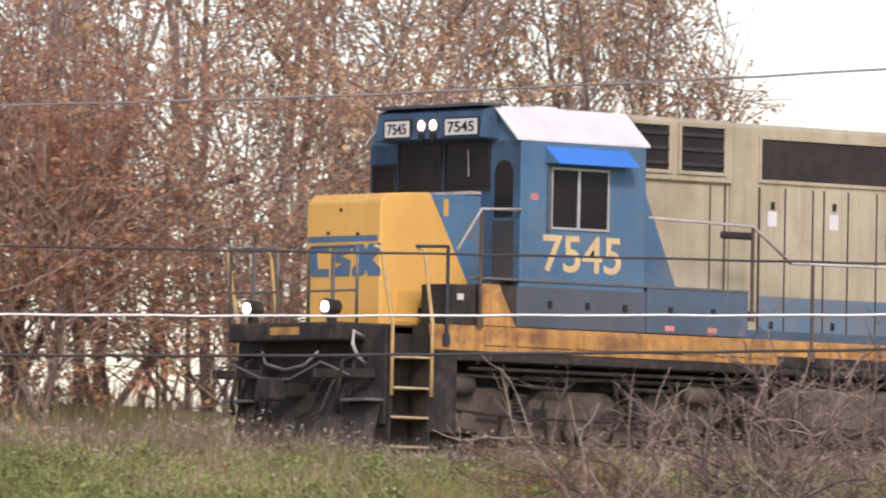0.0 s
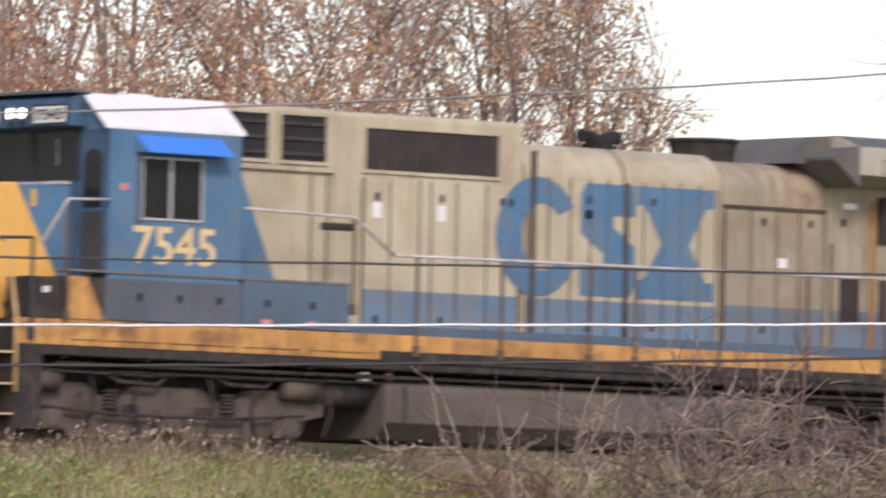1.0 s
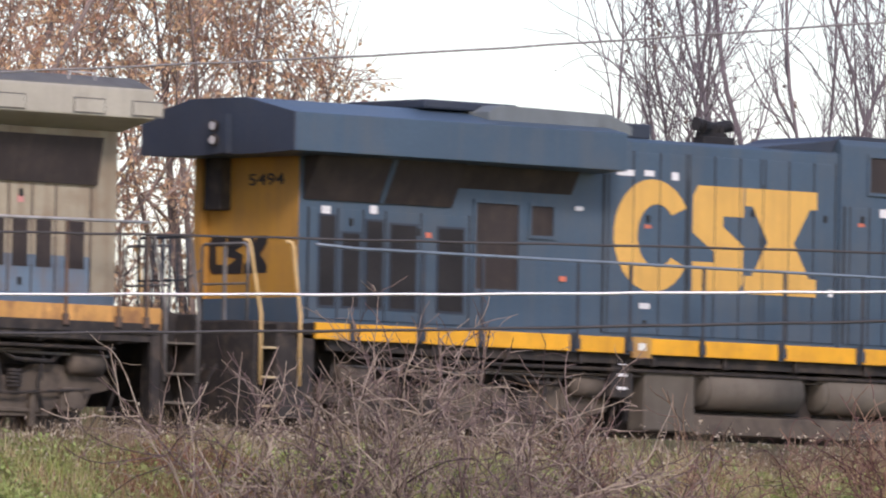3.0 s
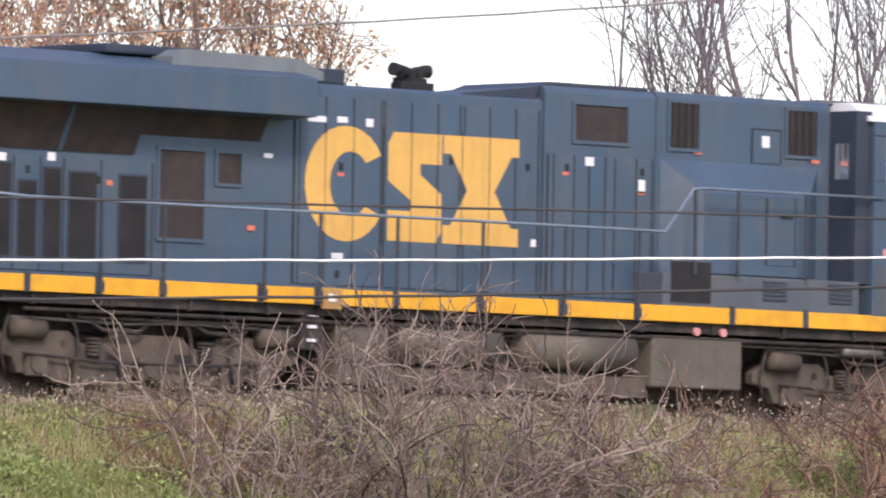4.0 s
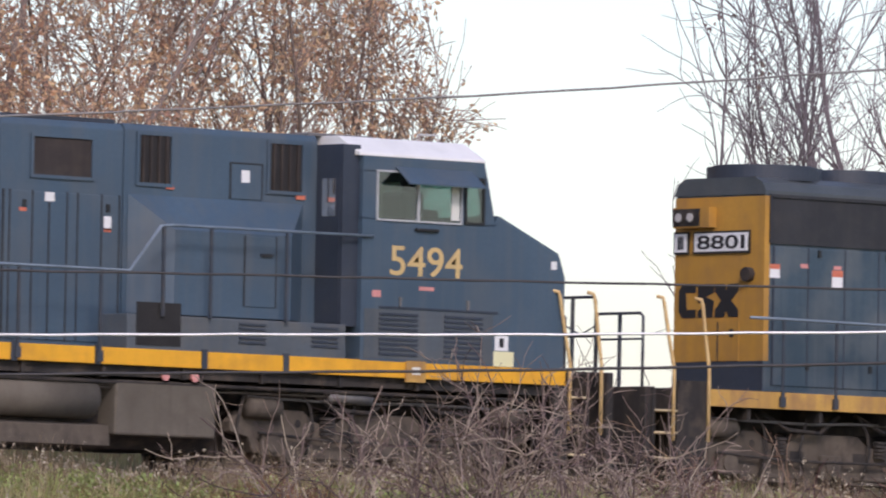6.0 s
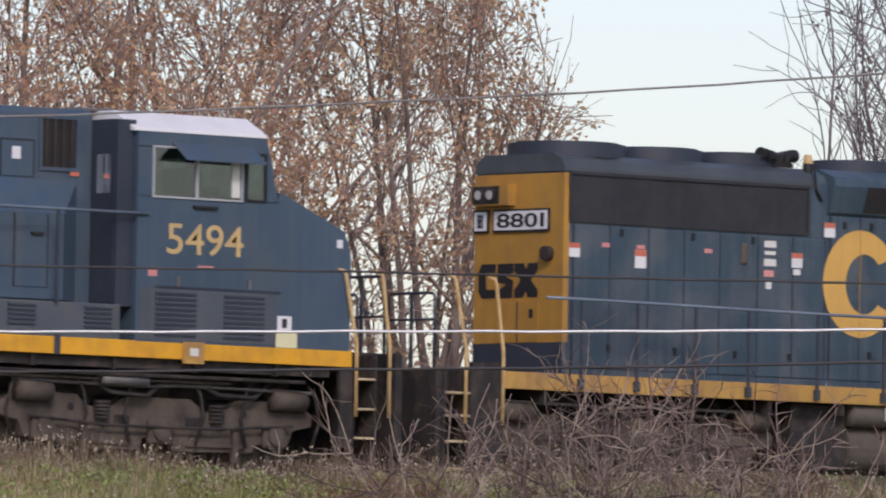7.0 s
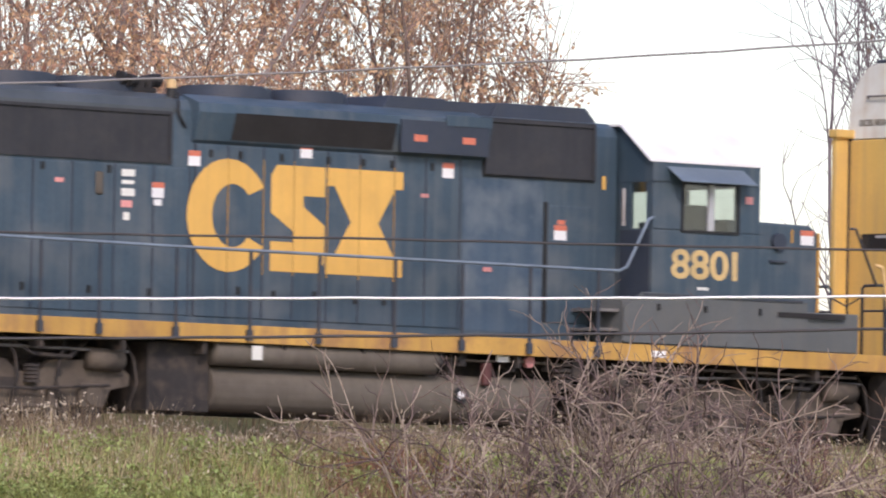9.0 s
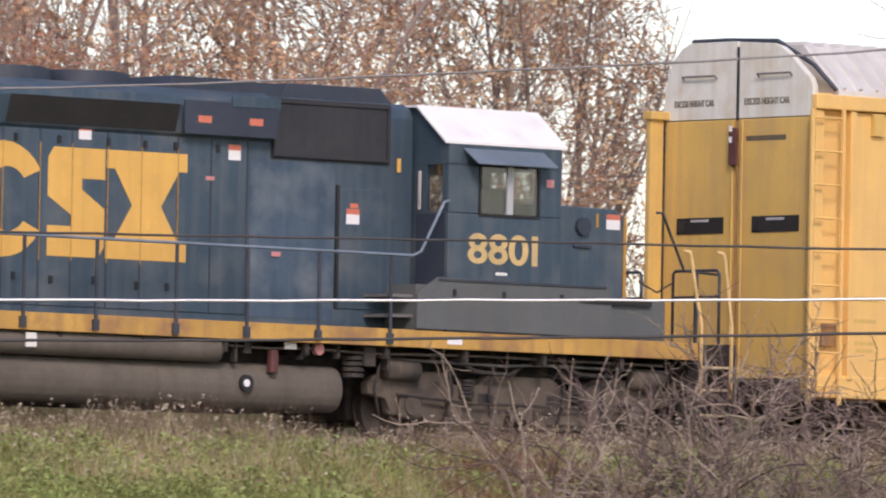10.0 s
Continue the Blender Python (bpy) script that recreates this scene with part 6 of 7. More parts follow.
    stickers(e, [(x0 + 0.95, 1.6, 0.35, 0.05, "rack"), (x0 + 0.95, 1.5, 0.3, 0.05, "rack"), (x0 + 0.95, 1.9, 0.4, 0.05, "rack"), (x0 + 1.0, 2.2, 0.45, 0.07, "rack"), (x0 + 0.28, 1.7, 0.3, 0.3, "rust")], y - 0.016)
    slab("side_bracket", x0 + 1.0, x0 + 1.2, 4.4, 4.7, y - 0.02, M["rack"], e, 0.06)
    # far corner column and cross-over platform
    part("corner_column", boxed(x0 - 0.34, x0 - 0.1, 1.44, 1.54, 1.3, 4.66, 0.02), M["rack"], e)
    # dark strip along the column's inner side
    part("corner_column_web", boxed(x0 - 0.1, x0 - 0.02, 1.46, 1.52, 1.3, 4.66), M["under"], e)
    part("corner_column_cap", boxed(x0 - 0.38, x0 - 0.02, 1.38, 1.56, 4.64, 4.76, 0.02), M["rack"], e)
    part("end_sill", boxed(x0 - 0.35, x0 + 0.1, -1.35, 1.35, 0.8, 1.1, 0.02), M["under"], e)
    coupler(e, x0 - 0.3, -1)
    part("underframe", boxed(x0 + 0.1, x1, -0.5, 0.5, 0.62, 0.9), M["under"], e)
    for xc in (61.6, 83.1):
        tr = part("truck", boxed(xc - 0.3, xc + 0.3, -1.0, 1.0, 0.35, 0.7, 0.03), M["under"], e, "rusty four-wheel freight truck")
        for s in (-1, 1):
            part("side_frame", extruded([(xc - 1.25, 0.36), (xc - 1.2, 0.62), (xc - 0.5, 0.72), (xc + 0.5, 0.72), (xc + 1.2, 0.62), (xc + 1.25, 0.36), (xc + 0.9, 0.36), (xc + 0.45, 0.2), (xc - 0.45, 0.2), (xc - 0.9, 0.36)],
                                        min(s * 0.97, s * 1.1), max(s * 0.97, s * 1.1), "y", 0.012), M["truck"], tr)
        for ax in (-0.86, 0.86):
            bm = tubed([(0, -1.0, 0), (0, 1.0, 0)], 0.08, 10)
            for yy in (-0.755, 0.755):
                disc(bm, (0, 0), 0.36, yy - 0.065, yy + 0.065, "y", 28)
                for k in range(4):
                    disc(bm, (0.2 * math.cos(1.57 * k), 0.2 * math.sin(1.57 * k)), 0.04, yy - 0.075, yy + 0.075, "y", 8)
            ox, OX = OX, 0.0
            w = part("wheelset", bm, M["wheel"], tr)
            OX = ox
            w.location = (xc + ax - OX, 0, 0.36)
            wheels.append((w, xc + ax - OX))
    return e


for build in (loco_a, loco_b, loco_c, auto_rack):
    ob = build()
    moving.append((ob, OX))
OX = 0.0


# ---- plants ----
def wood_mesh(name, lines, material, parent=None, sides=5):
    """Tapered limbs: each line is (points, radii)."""
    vs, fs = [], []
    for pts, rad in lines:
        k = len(pts)
        base = len(vs)
        for i in range(k):
            d = (pts[min(i + 1, k - 1)] - pts[max(i - 1, 0)]).normalized()
            s = d.cross(Vector((0.31, 0.87, 0.38))).normalized()
            u = d.cross(s)
            for j in range(sides):
                a = 6.28319 * j / sides
                vs.append(pts[i] + rad[i] * (math.cos(a) * s + math.sin(a) * u))
        for i in range(k - 1):
            for j in range(sides):
                a, b = base + i * sides + j, base + i * sides + (j + 1) % sides
                fs.append((a, b, b + sides, a + sides))
        fs.append(tuple(base + (k - 1) * sides + j for j in range(sides)))
    me = bpy.data.meshes.new(name)
    me.from_pydata(vs, [], fs)
    me.materials.append(material)
    ob = new(name, me)
    if parent is not None:
        ob.parent = parent
    return ob


def leaf_mesh(name, spots, size, material, parent=None, seed=1, long=1.5):
    """Small folded leaves at the spots, each turned its own way."""
    rng = np.random.default_rng(seed)
    n = len(spots)
    c = np.array(spots).reshape(n, 1, 3)
    a = rng.normal(size=(n, 3))
    a /= np.linalg.norm(a, axis=1, keepdims=True)
    b = np.cross(a, rng.normal(size=(n, 3)))
    b /= np.linalg.norm(b, axis=1, keepdims=True)
    nn = np.cross(a, b)
    s = rng.uniform(size[0], size[1], (n, 1))
    w = rng.uniform(0.7, 1.1, (n, 1))
    out = [-a * s * long * 0.5, b * s * w * 0.5 - a * s * 0.2 + nn * s * 0.16, b * s * w * 0.3 + a * s * 0.34 + nn * s * 0.1,
           a * s * long * 0.5 - nn * s * 0.12, -b * s * w * 0.3 + a * s * 0.34 + nn * s * 0.1, -b * s * w * 0.5 - a * s * 0.2 + nn * s * 0.16]
    verts = np.stack(out, 1) + c
    me = bpy.data.meshes.new(name)
    me.from_pydata(verts.reshape(-1, 3).tolist(), [], [f for i in range(0, 6 * n, 6) for f in ((i, i + 1, i + 2, i + 3), (i, i + 3, i + 4, i + 5))])
    me.materials.append(material)
    ob = new(name, me)
    if parent is not None:
        ob.parent = parent
    return ob


def limb(rng, p, d, length, r0, r1, steps=6, wob=0.12, up=0.05):
    pts, rad = [p.copy()], [r0]
    d = d.normalized()
    for i in range(steps):
        d = (d + Vector((rng.gauss(0, wob), rng.gauss(0, wob), rng.gauss(0, wob) + up))).normalized()
        p = p + d * (length / steps)
        pts.append(p.copy())
        rad.append(r0 + (r1 - r0) * (i + 1) / steps)
    return pts, rad, d


def side_dir(rng, d, lo, hi):
    """A way that leaves d at lo to hi degrees."""
    a = radians(rng.uniform(lo, hi))
    s = d.cross(Vector((rng.gauss(0, 1), rng.gauss(0, 1), rng.gauss(0, 1)))).normalized()
    return d * math.cos(a) + s * math.sin(a)


def taper(rad):
    """Brings a limb down to a fine tip."""
    n = len(rad) - 1
    return [0.006 + (r - 0.006) * (1 - (i / n) ** 2) for i, r in enumerate(rad)]


def crown_edge(z):
    """How far the leafy wood reaches along the line, by height."""
    return float(np.interp(z, (0, 4.6, 5.3, 5.7, 6.1, 6.35, 7.0, 8.2, 10, 14), (9.6, 9.9, 10.9, 12.0, 10.8, 9.7, 9.9, 9.5, 8.8, 6.4)))


def leafy_tree(x, y, stems, height, seed, leaves, leaf_m, label, low=0.25, size=(0.034, 0.085), nl=8, nt=10, per=18, wood="bark", arms=()):
    """A many-stemmed tree: slender stems that fan out, limbs, twigs, and leaves in loose tufts round the twigs."""
    rng = random.Random(seed)
    z0 = ground_z(x, y) - 0.1
    tree = thing("autumn_tree", (x, y, z0), label, "tree", "trees behind the track")
    stems_l, lines, spots = [], [], []
    o = Vector((x, y, z0))

    def inside(p):
        w = p + o
        ragged = 1.3 * noise.noise(w * 0.85) + 0.7 * noise.noise(w * 2.1)
        return w.x < crown_edge(w.z) + 0.88 * (w.y - 10) + ragged + rng.gauss(0, 0.15) and w.y > 3.2

    def airy(p):
        """Gaps in the crown, where the twigs have shed their leaves."""
        w = p + o
        return noise.noise((w.x * 0.8, w.y * 0.35, w.z * 0.8)) + 0.6 * noise.noise(w * 1.9) > 0.17

    for dx, dy, lean, r in stems:
        p = Vector((rng.gauss(0, 0.15), rng.gauss(0, 0.15), 0))
        d = Vector((dx, dy, 1.0 / max(lean, 0.05)))
        pts, rad, _ = limb(rng, p, d, height * rng.uniform(0.85, 1.1), r * 0.85, 0.014, 11, 0.07, 0.02)
        cut = len(pts)
        for i in range(3, len(pts)):
            if not inside(pts[i]):
                cut = max(4, i)
                break
        pts, rad = pts[:cut], taper(rad[:cut])
        stems_l.append((pts, rad))
        for _ in range(nl):
            t = (1 - (1 - low) * rng.random() ** 1.35) * (len(pts) - 1)
            i = min(int(t), len(pts) - 2)
            q = pts[i].lerp(pts[i + 1], t - i)
            dd = side_dir(rng, (pts[i + 1] - pts[i]).normalized(), 22, 60)
            lp, lr, _ = limb(rng, q, dd, rng.uniform(1.6, 4.6), rad[i] * 0.38 + 0.005, 0.008, 6, 0.10, 0.06)
            cut = next((k for k in range(len(lp)) if not inside(lp[k])), len(lp))
            if cut < 4:
                continue
            lp, lr = lp[:cut], taper(lr[:cut])
            lines.append((lp, lr))
            for _ in range(nt):
                k = rng.randrange(1, len(lp) - 1)
                dd = side_dir(rng, (lp[k + 1] - lp[k]).normalized(), 20, 65)
                tp, tr, _ = limb(rng, lp[k].lerp(lp[k + 1], rng.random()), dd, rng.uniform(0.6, 1.7), 0.008, 0.004, 4, 0.14, 0.04)
                if not inside(tp[-1]):
                    continue
                lines.append((tp, tr))
                if airy(tp[2]):
                    continue
                for _ in range(int(per * rng.uniform(0.3, 1.7) * leaves)):
                    a = rng.choice((1, 2, 2, 3, 3))
                    s = tp[a].lerp(tp[a + 1], rng.random()) + Vector((rng.gauss(0, 0.09), rng.gauss(0, 0.09), rng.gauss(0, 0.09) - 0.04))
                    if inside(s):
                        spots.append(s[:])
    for st in stems_l:
        wood_mesh("stem", [st], M[wood], tree, 8)
    for r, pts in arms:
        ps = [Vector(p) - o for p in pts]
        wood_mesh("limb", [(ps, [r * (1 - 0.5 * i / (len(ps) - 1)) for i in range(len(ps))])], M["bark_dark"], tree, 9)
    tagged(wood_mesh("branch", lines, M["branch"], tree, 4), kind="stuff")
    if spots:
        leaf_mesh("crown", spots, size, M[leaf_m], tree, seed)
    return tree


fan6 = [(-0.5, 0.1, 0.5, 0.13), (0.1, 0.2, 0.3, 0.16), (0.55, -0.1, 0.6, 0.13), (0.75, 0.2, 0.8, 0.11), (0.9, 0.1, 1.0, 0.10), (0.3, -0.2, 0.5, 0.12), (0.7, -0.25, 0.6, 0.09), (0.95, -0.1, 1.3, 0.08)]
R = "russet-leaved autumn tree with many slender stems behind the track"
D = "dense red-brown autumn tree beside the track"
leafy_tree(1.4, 10, fan6, 12.5, 11, 0.9, "leaf", R, 0.25, nl=14, wood="bark_silver")
leafy_tree(-1.1, 11, [(0.03, 0, 0.1, 0.11), (0.5, 0.1, 0.5, 0.08), (-0.4, 0.1, 0.5, 0.07)], 11, 12, 0.6, "leaf", R, 0.25, nl=13)
leafy_tree(-2.4, 9, [(0.02, 0, 0.06, 0.11), (0.5, -0.1, 0.6, 0.07), (-0.5, 0, 0.6, 0.07)], 11, 13, 0.7, "leaf", "tall russet-leaved tree with a straight grey trunk", 0.22, nl=13, wood="bark_silver")
leafy_tree(0.75, 10.5, [(-0.02, 0, 0.08, 0.115), (-0.4, 0.1, 0.5, 0.06)], 11.5, 29, 0.6, "leaf", "tall russet-leaved tree with a straight grey trunk", 0.3, nl=13)
leafy_tree(-5.0, 8, [(0.1, 0, 0.2, 0.12), (0.6, 0.1, 0.8, 0.07), (-0.5, 0, 0.6, 0.09)], 10, 14, 0.6, "leaf_red", D, 0.3, nl=11,
           arms=((0.10, ((-5.0, 8, 1.6), (-4.5, 8.4, 2.3), (-3.6, 8.8, 3.0), (-2.7, 9, 3.5), (-1.7, 9.1, 3.85), (-0.8, 9.2, 3.95), (0.2, 9.2, 4.2))),
                 (0.08, ((-4.5, 8.4, 2.3), (-3.4, 8.5, 2.75), (-2.6, 8.6, 2.95), (-1.9, 8.7, 3.35), (-1.3, 8.7, 3.85), (-0.9, 8.8, 4.6)))))
leafy_tree(-9.5, 11, [(0.1, 0, 0.2, 0.15), (0.7, 0, 0.7, 0.1), (-0.6, 0, 0.6, 0.1)], 11, 15, 1.2, "leaf_red", D, 0.1, nl=12)
leafy_tree(5.2, 13, [(0.3, 0, 0.3, 0.12), (-0.3, 0, 0.3, 0.1), (0.7, 0, 0.7, 0.09), (0.9, 0.1, 1.2, 0.08), (-0.7, 0, 0.7, 0.08), (0.5, -0.2, 0.4, 0.08)], 11, 16, 0.95, "leaf", R, 0.1, nl=15)
leafy_tree(10.3, 13, [(0.2, 0, 0.3, 0.10), (-0.4, 0, 0.4, 0.09), (0.5, 0, 0.5, 0.08), (0.7, 0, 0.7, 0.07), (0.05, 0, 0.2, 0.09), (-0.7, 0, 0.6, 0.08)], 10.5, 17, 0.6, "leaf", R, 0.08, nl=12)
leafy_tree(7.7, 10, [(0.3, 0, 0.3, 0.10), (0.6, 0, 0.6, 0.09), (-0.3, 0, 0.4, 0.08), (0.45, 0.2, 0.4, 0.08), (0.05, 0.1, 0.2, 0.09), (0.6, 0.1, 0.7, 0.05), (0.7, 0, 0.85, 0.05), (0.9, 0, 1.0, 0.05), (0.9, 0.1, 1.2, 0.04)], 10.5, 20, 0.7, "leaf", R, 0.25, nl=12)
leafy_tree(3.2, 18, [(0.0, 0, 0.2, 0.14), (-0.5, 0, 0.5, 0.1), (0.5, 0, 0.5, 0.1), (0.8, 0, 0.8, 0.1)], 12, 18, 0.6, "leaf", R, 0.3, nl=14)
leafy_tree(-4.0, 17, [(0.1, 0, 0.2, 0.16), (0.5, 0, 0.5, 0.1), (-0.4, 0, 0.5, 0.1), (0.8, 0, 0.8, 0.09)], 12, 19, 0.4, "leaf", R, 0.4, nl=12)
leafy_tree(-6.8, 15, [(0.1, 0, 0.2, 0.12), (0.5, 0, 0.5, 0.09), (-0.5, 0, 0.5, 0.09)], 11, 23, 0.45, "leaf_red", D, 0.3, nl=12)

# low shrubs under them
low5 = [(0.4, 0, 0.8, 0.035), (-0.4, 0, 0.8, 0.035), (0.8, 0.1, 1.4, 0.03), (0.1, 0, 0.3, 0.045), (-0.8, 0, 1.4, 0.03)]
for k, (x, y, h, leaf_m, full, nl) in enumerate(((-1.8, 7, 3.0, "leaf", 0.5, 7), (-3.5, 6.4, 1.9, "leaf", 0.5, 6), (-2.4, 6.6, 1.8, "leaf", 0.5, 6), (2.6, 7.5, 3.4, "leaf", 0.9, 11), (-6.2, 7.6, 3.8, "leaf_red", 0.9, 13), (-6.0, 5.9, 2.7, "leaf_red", 0.9, 12), (-7.2, 6.4, 3.0, "leaf_red", 0.9, 13))):
    leafy_tree(x, y, low5, h, 21 + k, full, leaf_m, "low russet shrub behind the track", 0.05, nl=nl)


def bare_tree(x, y, spread, count, height, seed, few=0.0):
    """A leafless tree: slender crooked stems from one foot, ascending limbs and fine twigs."""
    rng = random.Random(seed)
    z0 = ground_z(x, y) - 0.1
    tree = thing("bare_tree", (x, y, z0), "leafless grey tree with fine crooked twigs against the sky", "tree", "trees behind the track")
    lines, spots = [], []
    for k in range(count):
        lean = spread[0] + (spread[1] - spread[0]) * (k + rng.uniform(0.2, 0.8)) / count
        r = rng.uniform(0.045, 0.075) * (1.25 if k == count // 2 else 0.9)
        pts, rad, _ = limb(rng, Vector((rng.gauss(0, 0.35) + lean, rng.gauss(0, 0.3), 0)), Vector((lean, rng.gauss(0, 0.1), 1)), height * rng.uniform(0.8, 1.1), r, 0.010, 16, 0.075, 0.04)
        wood_mesh("stem", [(pts, rad)], M["bark_pale"], tree, 8)
        for _ in range(15):
            i = rng.randrange(3, len(pts) - 1)
            lp, lr, _ = limb(rng, pts[i], side_dir(rng, (pts[i + 1] - pts[i]).normalized(), 16, 44), rng.uniform(1.2, 4.0), rad[i] * 0.45 + 0.003, 0.006, 10, 0.12, 0.06)
            lines.append((lp, lr))
            for _ in range(8):
                j = rng.randrange(1, len(lp) - 1)
                tp, tr, _ = limb(rng, lp[j], side_dir(rng, (lp[j + 1] - lp[j]).normalized(), 20, 50), rng.uniform(0.4, 1.5), 0.008, 0.0045, 6, 0.16, 0.05)
                lines.append((tp, tr))
                if rng.random() < few:
                    spots += [(tp[-1] + Vector((rng.gauss(0, 0.1), rng.gauss(0, 0.1), rng.gauss(0, 0.1))))[:] for _ in range(6)]
    tagged(wood_mesh("branch", lines, M["bark_pale"], tree, 4), kind="stuff")
    if spots:
        leaf_mesh("dead_leaves", spots, (0.04, 0.09), M["bark"], tree, seed)


bare_tree(19.4, 14, (-0.10, 0.16), 3, 8.6, 35, 0.02)
bare_tree(21.6, 14, (-0.24, 0.34), 5, 12, 31, 0.04)
bare_tree(24.0, 15, (-0.30, 0.30), 5, 12.5, 32, 0.01)
bare_tree(26.3, 14, (-0.3, 0.35), 5, 12, 33)
bare_tree(28.6, 17, (-0.3, 0.3), 5, 12, 34)


def conifer(x, y, h, seed):
    rng = random.Random(seed)
    z0 = ground_z(x, y) - 0.1
    tree = thing("conifer", (x, y, z0), "dull green conifer far behind the track", "tree", "trees behind the track")
    lines, spots = [([Vector((0, 0, h * k / 6)) for k in range(7)], [0.14 * (1 - k / 6.5) for k in range(7)])], []
    for k in range(150):
        t = rng.random() ** 1.2
        z = h * (0.08 + 0.9 * t)
        r = (1 - t) * h * 0.26 * rng.uniform(0.7, 1.1) + 0.1
        a = rng.uniform(0, 6.283)
        pts, rad, _ = limb(rng, Vector((0, 0, z)), Vector((math.cos(a), math.sin(a), -0.1)), r, 0.02, 0.006, 4, 0.08, 0.03)
        lines.append((pts, rad))
        for _ in range(28):
            i = rng.randrange(1, len(pts))
            spots.append((pts[i] + Vector((rng.gauss(0, 0.14), rng.gauss(0, 0.14), rng.gauss(0, 0.07))))[:])
    wood_mesh("trunk", lines, M["bark"], tree)
    leaf_mesh("crown", spots, (0.05, 0.09), M["leaf_green"], tree, seed, 3.0)


conifer(14.6, 24, 7.2, 41)


def bramble(x, y, w, h, canes, seed, label, m="twig", dense=12):
    """A leafless thicket: crooked stems from a few roots that spread and branch into long arching twigs."""
    rng = random.Random(seed)
    z0 = ground_z(x, y) - 0.05
    bush = thing("bramble_bush", (x, y, z0), label, "bush", "bushes on the embankment")
    canes_l, limbs, twigs = [], [], []
    for k in range(canes):
        bx, by = rng.gauss(0, w * 0.16), rng.gauss(0, w * 0.10)
        p = Vector((bx, by, ground_z(x + bx, y + by) - z0 - 0.05))
        d = Vector((bx / w * 2.0 + rng.gauss(0, 0.55), rng.gauss(0, 0.4), 1.0))
        L = h * rng.uniform(0.6, 1.1)
        pts, rad, dd = limb(rng, p, d, L, rng.uniform(0.014, 0.03), 0.007, 9, 0.17, 0.0)
        canes_l.append((pts, rad))
        for _ in range(dense):
            i = rng.randrange(2, len(pts) - 1)
            lp, lr, _ = limb(rng, pts[i], side_dir(rng, (pts[i + 1] - pts[i]).normalized(), 25, 80), rng.uniform(0.5, 1.5), 0.010, 0.005, 7, 0.24, 0.02)
            limbs.append((lp, lr))
            for _ in range(5):
                j = rng.randrange(1, len(lp) - 1)
                tp, tr, _ = limb(rng, lp[j], side_dir(rng, (lp[j + 1] - lp[j]).normalized(), 30, 80), rng.uniform(0.15, 0.6), 0.0065, 0.0035, 4, 0.25, 0.02)
                twigs.append((tp, tr))
    wood_mesh("cane", canes_l, M[m], bush, 6)
    tagged(wood_mesh("branch", limbs, M[m], bush, 4), kind="stuff")
    tagged(wood_mesh("twig", twigs, M[m], bush, 3), kind="stuff")


BL = "leafless grey-brown bramble thicket on the embankment"
BR = "low reddish-brown bramble thicket on the embankment"
bramble(-6.6, -9.0, 4.2, 3.6, 20, 51, BL, dense=11)
bramble(-4.7, -8.4, 4.0, 3.1, 17, 52, BL, dense=11)
bramble(-2.8, -7.9, 4.0, 2.4, 16, 57, BL, dense=11)
bramble(-8.2, -9.6, 3.4, 2.8, 7, 53, BL, dense=10)
bramble(-0.9, -7.4, 3.2, 1.5, 8, 54, BR, "twig_red", 9)
bramble(0.9, -7.2, 2.6, 1.1, 5, 55, BR, "twig_red", 9)
bramble(3.8, -7.2, 3.0, 1.6, 11, 56, BR, "twig_red", 9)


# ---- grass on the slope: short green blades, tall dry stalks with pale heads, russet weeds ----
def blades(name, n, xr, yr, hr, wr, m, label, seed, keep=None, lean=0.35, heads=None, tuft=0):
    """Blades sown one by one, or in tufts of so many that lean outwards from a common foot."""
    rng = np.random.default_rng(seed)
    vs, fs, hs = [], [], []
    for k in range(n):
        if not tuft:
            x, y = rng.uniform(*xr), rng.uniform(*yr)
        else:
            if k % tuft == 0:
                cx, cy, tall = rng.uniform(*xr), rng.uniform(*yr), rng.uniform(0.7, 1.35)
            x, y = cx + rng.normal(0, 0.07), cy + rng.normal(0, 0.07)
        if keep and rng.random() > keep(x, y):
            continue
        z = ground_z(x, y) - 0.03
        hgt = rng.uniform(*hr) * (0.75 + 0.5 * noise.noise((x * 0.9, y * 0.9, seed))) * (tall if tuft else 1.0)
        a = rng.uniform(0, 6.283)
        dx, dy = math.cos(a), math.sin(a)
        w = rng.uniform(*wr)
        lx, ly = rng.normal(0, lean * hgt), rng.normal(0, lean * hgt)
        if tuft:
            lx, ly = lx * 0.5 + 1.6 * (x - cx), ly * 0.5 + 1.6 * (y - cy)
        b = len(vs)
        vs += [(x - dx * w, y - dy * w, z), (x + dx * w, y + dy * w, z), (x + lx * 0.35 + dx * w * 0.7, y + ly * 0.35 + dy * w * 0.7, z + hgt * 0.6),
               (x + lx * 0.35 - dx * w * 0.7, y + ly * 0.35 - dy * w * 0.7, z + hgt * 0.6), (x + lx, y + ly, z + hgt)]
        fs += [(b, b + 1, b + 2, b + 3), (b + 3, b + 2, b + 4)]
        if heads and rng.random() < heads:
            for _ in range(3):
                hs.append((x + lx + rng.normal(0, 0.015), y + ly + rng.normal(0, 0.015), z + hgt - rng.uniform(0, 0.08)))
    me = bpy.data.meshes.new(name)
    me.from_pydata(vs, [], fs)
    me.materials.append(M[m])
    ob = tagged(new(name, me), label, "grass", kind="stuff")
    if hs:
        leaf_mesh("seed_head", hs, (0.012, 0.03), M["straw_head"], ob, seed, 2.0)
    return ob


def patch(x, y, k=0.0):
    return noise.noise((x * 0.28 + k, y * 0.5, 3.0 + k))


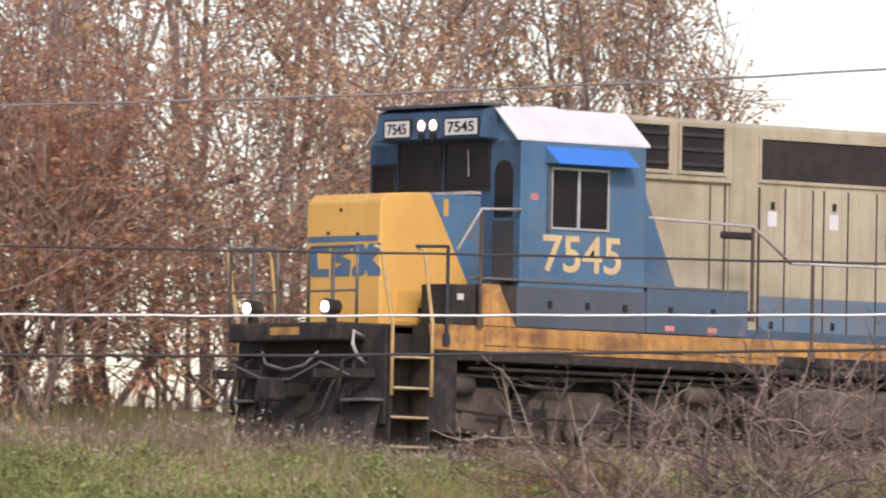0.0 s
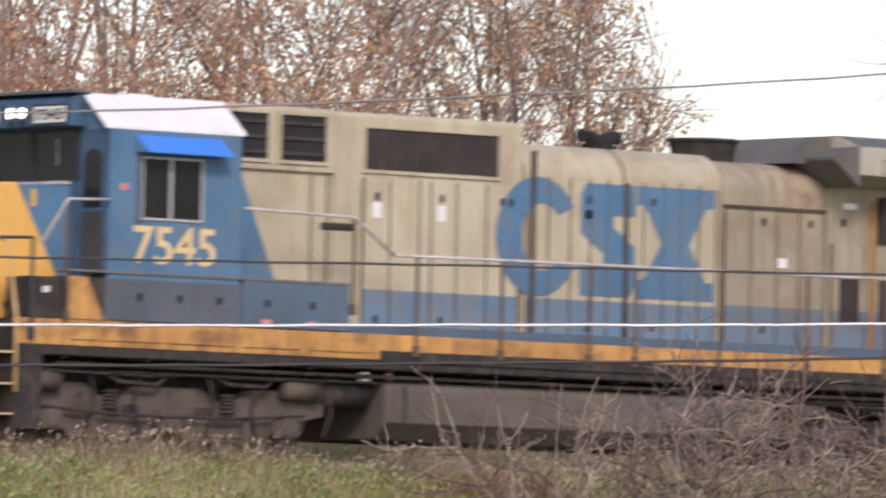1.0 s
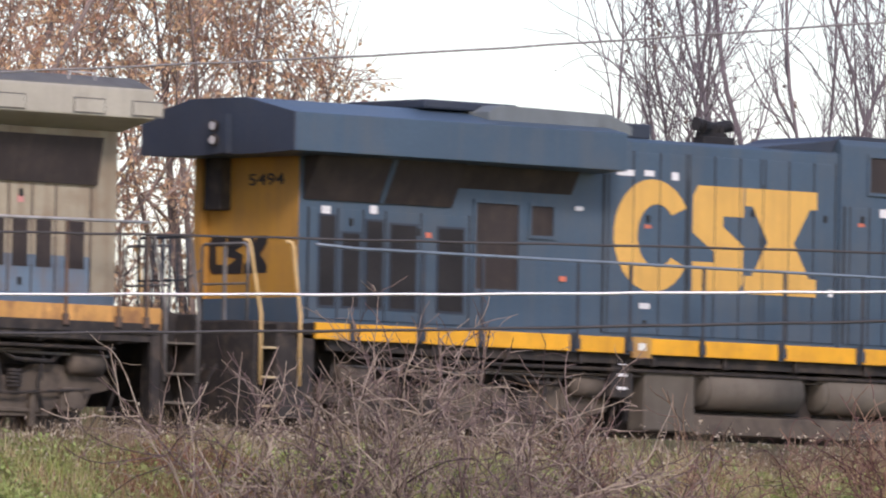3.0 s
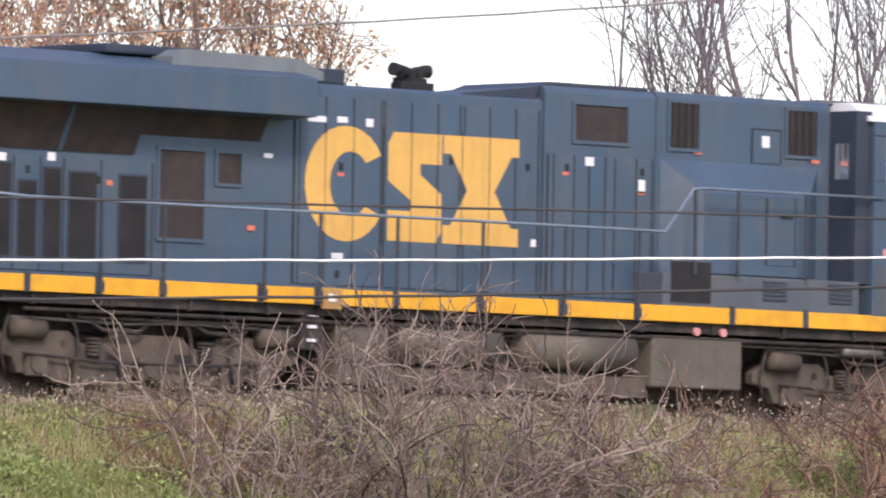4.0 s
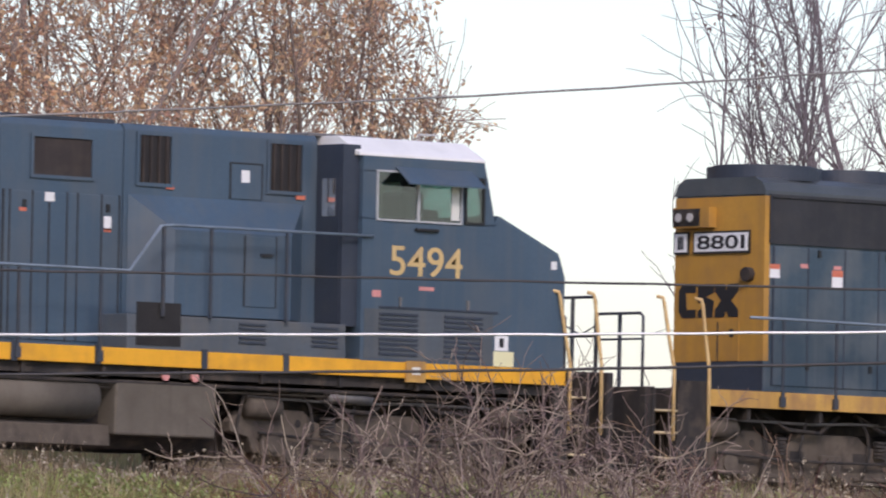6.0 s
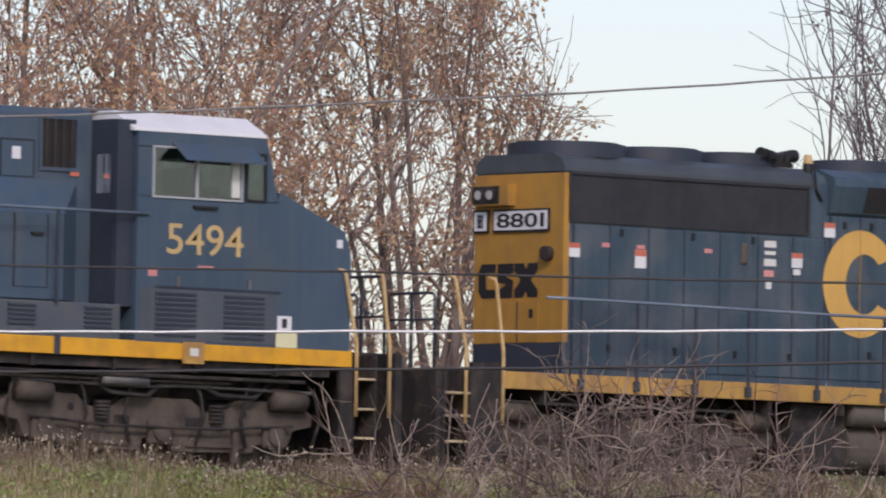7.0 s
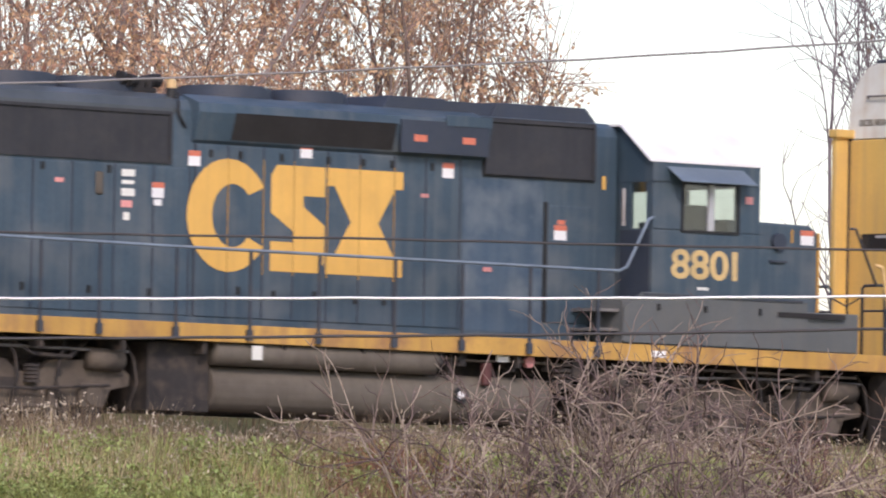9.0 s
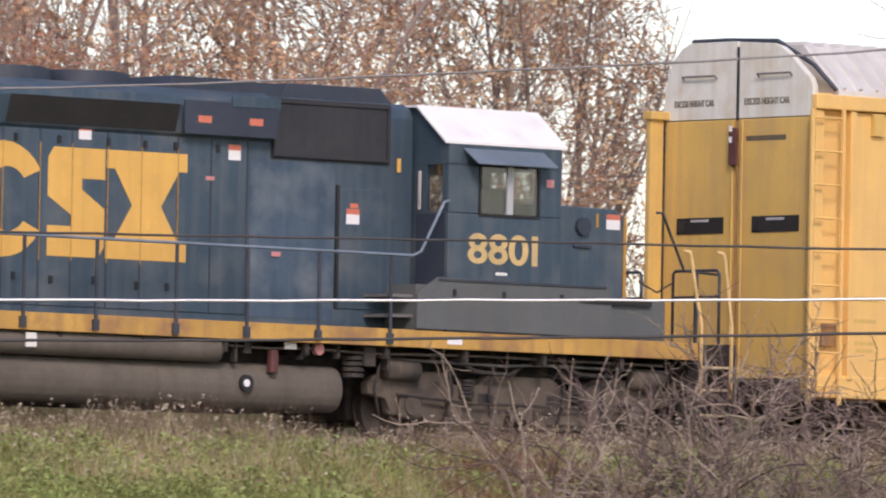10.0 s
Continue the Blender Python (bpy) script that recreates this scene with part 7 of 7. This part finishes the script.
green = lambda x, y: min(1, max(0.15, 0.75 + 1.6 * patch(x, y)))
dry = lambda x, y: min(1, max(0.1, 0.5 - 1.4 * patch(x, y) + (0.45 if y > -4.9 else 0)))
red = lambda x, y: min(1, max(0.0, 1.2 * patch(x, y, 7.0) + (0.4 if x > -4.0 else 0) + 0.9 * math.exp(-((x + 6.2) ** 2 + (y + 6.2) ** 2) / 1.6)))
blades("green_grass", 44000, (-19, 8), (-8.4, -3.4), (0.12, 0.32), (0.005, 0.011), "grass", "short green grass on the embankment slope", 61, green, 0.75)
blades("green_grass_tufts", 42000, (-19, 8), (-8.4, -3.8), (0.20, 0.42), (0.005, 0.011), "grass", "thick tufts of green grass on the embankment slope", 67, green, 0.6, tuft=34)


def forbs(n, seed):
    """Low broad-leaved weeds among the grass, in patches."""
    rng = np.random.default_rng(seed)
    spots = []
    while len(spots) < n:
        cx, cy = rng.uniform(-19, 8), rng.uniform(-8.4, -3.5)
        if rng.random() > green(cx, cy):
            continue
        tall = rng.uniform(0.14, 0.42)
        for _ in range(rng.integers(12, 34)):
            x, y = cx + rng.normal(0, 0.11), cy + rng.normal(0, 0.11)
            spots.append((x, y, ground_z(x, y) + tall * rng.uniform(0.1, 1.0) ** 0.7))
    ob = leaf_mesh("leafy_weeds", spots, (0.022, 0.055), M["forb"], None, seed, 1.8)
    tagged(ob, "low leafy green weeds among the grass", "weeds", kind="stuff")


forbs(54000, 69)
blades("dry_grass", 12000, (-19, 8), (-8.4, -3.0), (0.22, 0.62), (0.0025, 0.006), "straw", "tall dry straw-coloured grass with pale seed heads", 62, dry, 0.25, heads=0.14)
blades("dry_grass_tufts", 21000, (-19, 8), (-8.4, -3.2), (0.26, 0.60), (0.003, 0.007), "straw", "tufts of bleached straw-coloured grass", 68, dry, 0.25, heads=0.08, tuft=40)
blades("russet_weeds", 14000, (-19, 8), (-8.0, -3.0), (0.2, 0.6), (0.003, 0.007), "russet", "russet dead weeds along the embankment", 63, red, 0.3)
blades("russet_weeds", 5200, (-7.9, -4.6), (-7.3, -4.8), (0.28, 0.68), (0.004, 0.008), "russet", "rust-brown dead weeds round the thicket's foot", 70, None, 0.4)
blades("crest_grass", 22000, (-19, 10), (-4.4, -2.6), (0.3, 0.88), (0.0025, 0.0055), "weed", "tall dry brown weeds along the track's edge", 64, None, 0.2, heads=0.10)
blades("far_grass", 14000, (-60, 45), (-13, -3.2), (0.2, 0.5), (0.006, 0.012), "straw", "rough dry grass along the railway bank", 65, lambda x, y: 0.0 if -19 < x < 8 and y > -8.4 else 1.0)
blades("verge_weeds", 22000, (-20, 45), (3.4, 8.0), (0.25, 0.7), (0.004, 0.008), "weed", "brown dead weeds on the far side of the track", 66, None, 0.2)


# ---- what moves: the train rolls by at a steady pace, its wheels turn ----
SPEED = -5.6591


def motions():
    for ob, x in moving:
        walk(ob, [(t / 2, pose(x + SPEED * t / 2, 0, 0)) for t in range(21)])
    for w, x in wheels:
        r = w.location.z
        per = math.degrees(SPEED * 0.1 / r)
        walk(w, [(k / 10, pose(x, 0, r, 0, per * k, 0)) for k in range(101)])


motions()
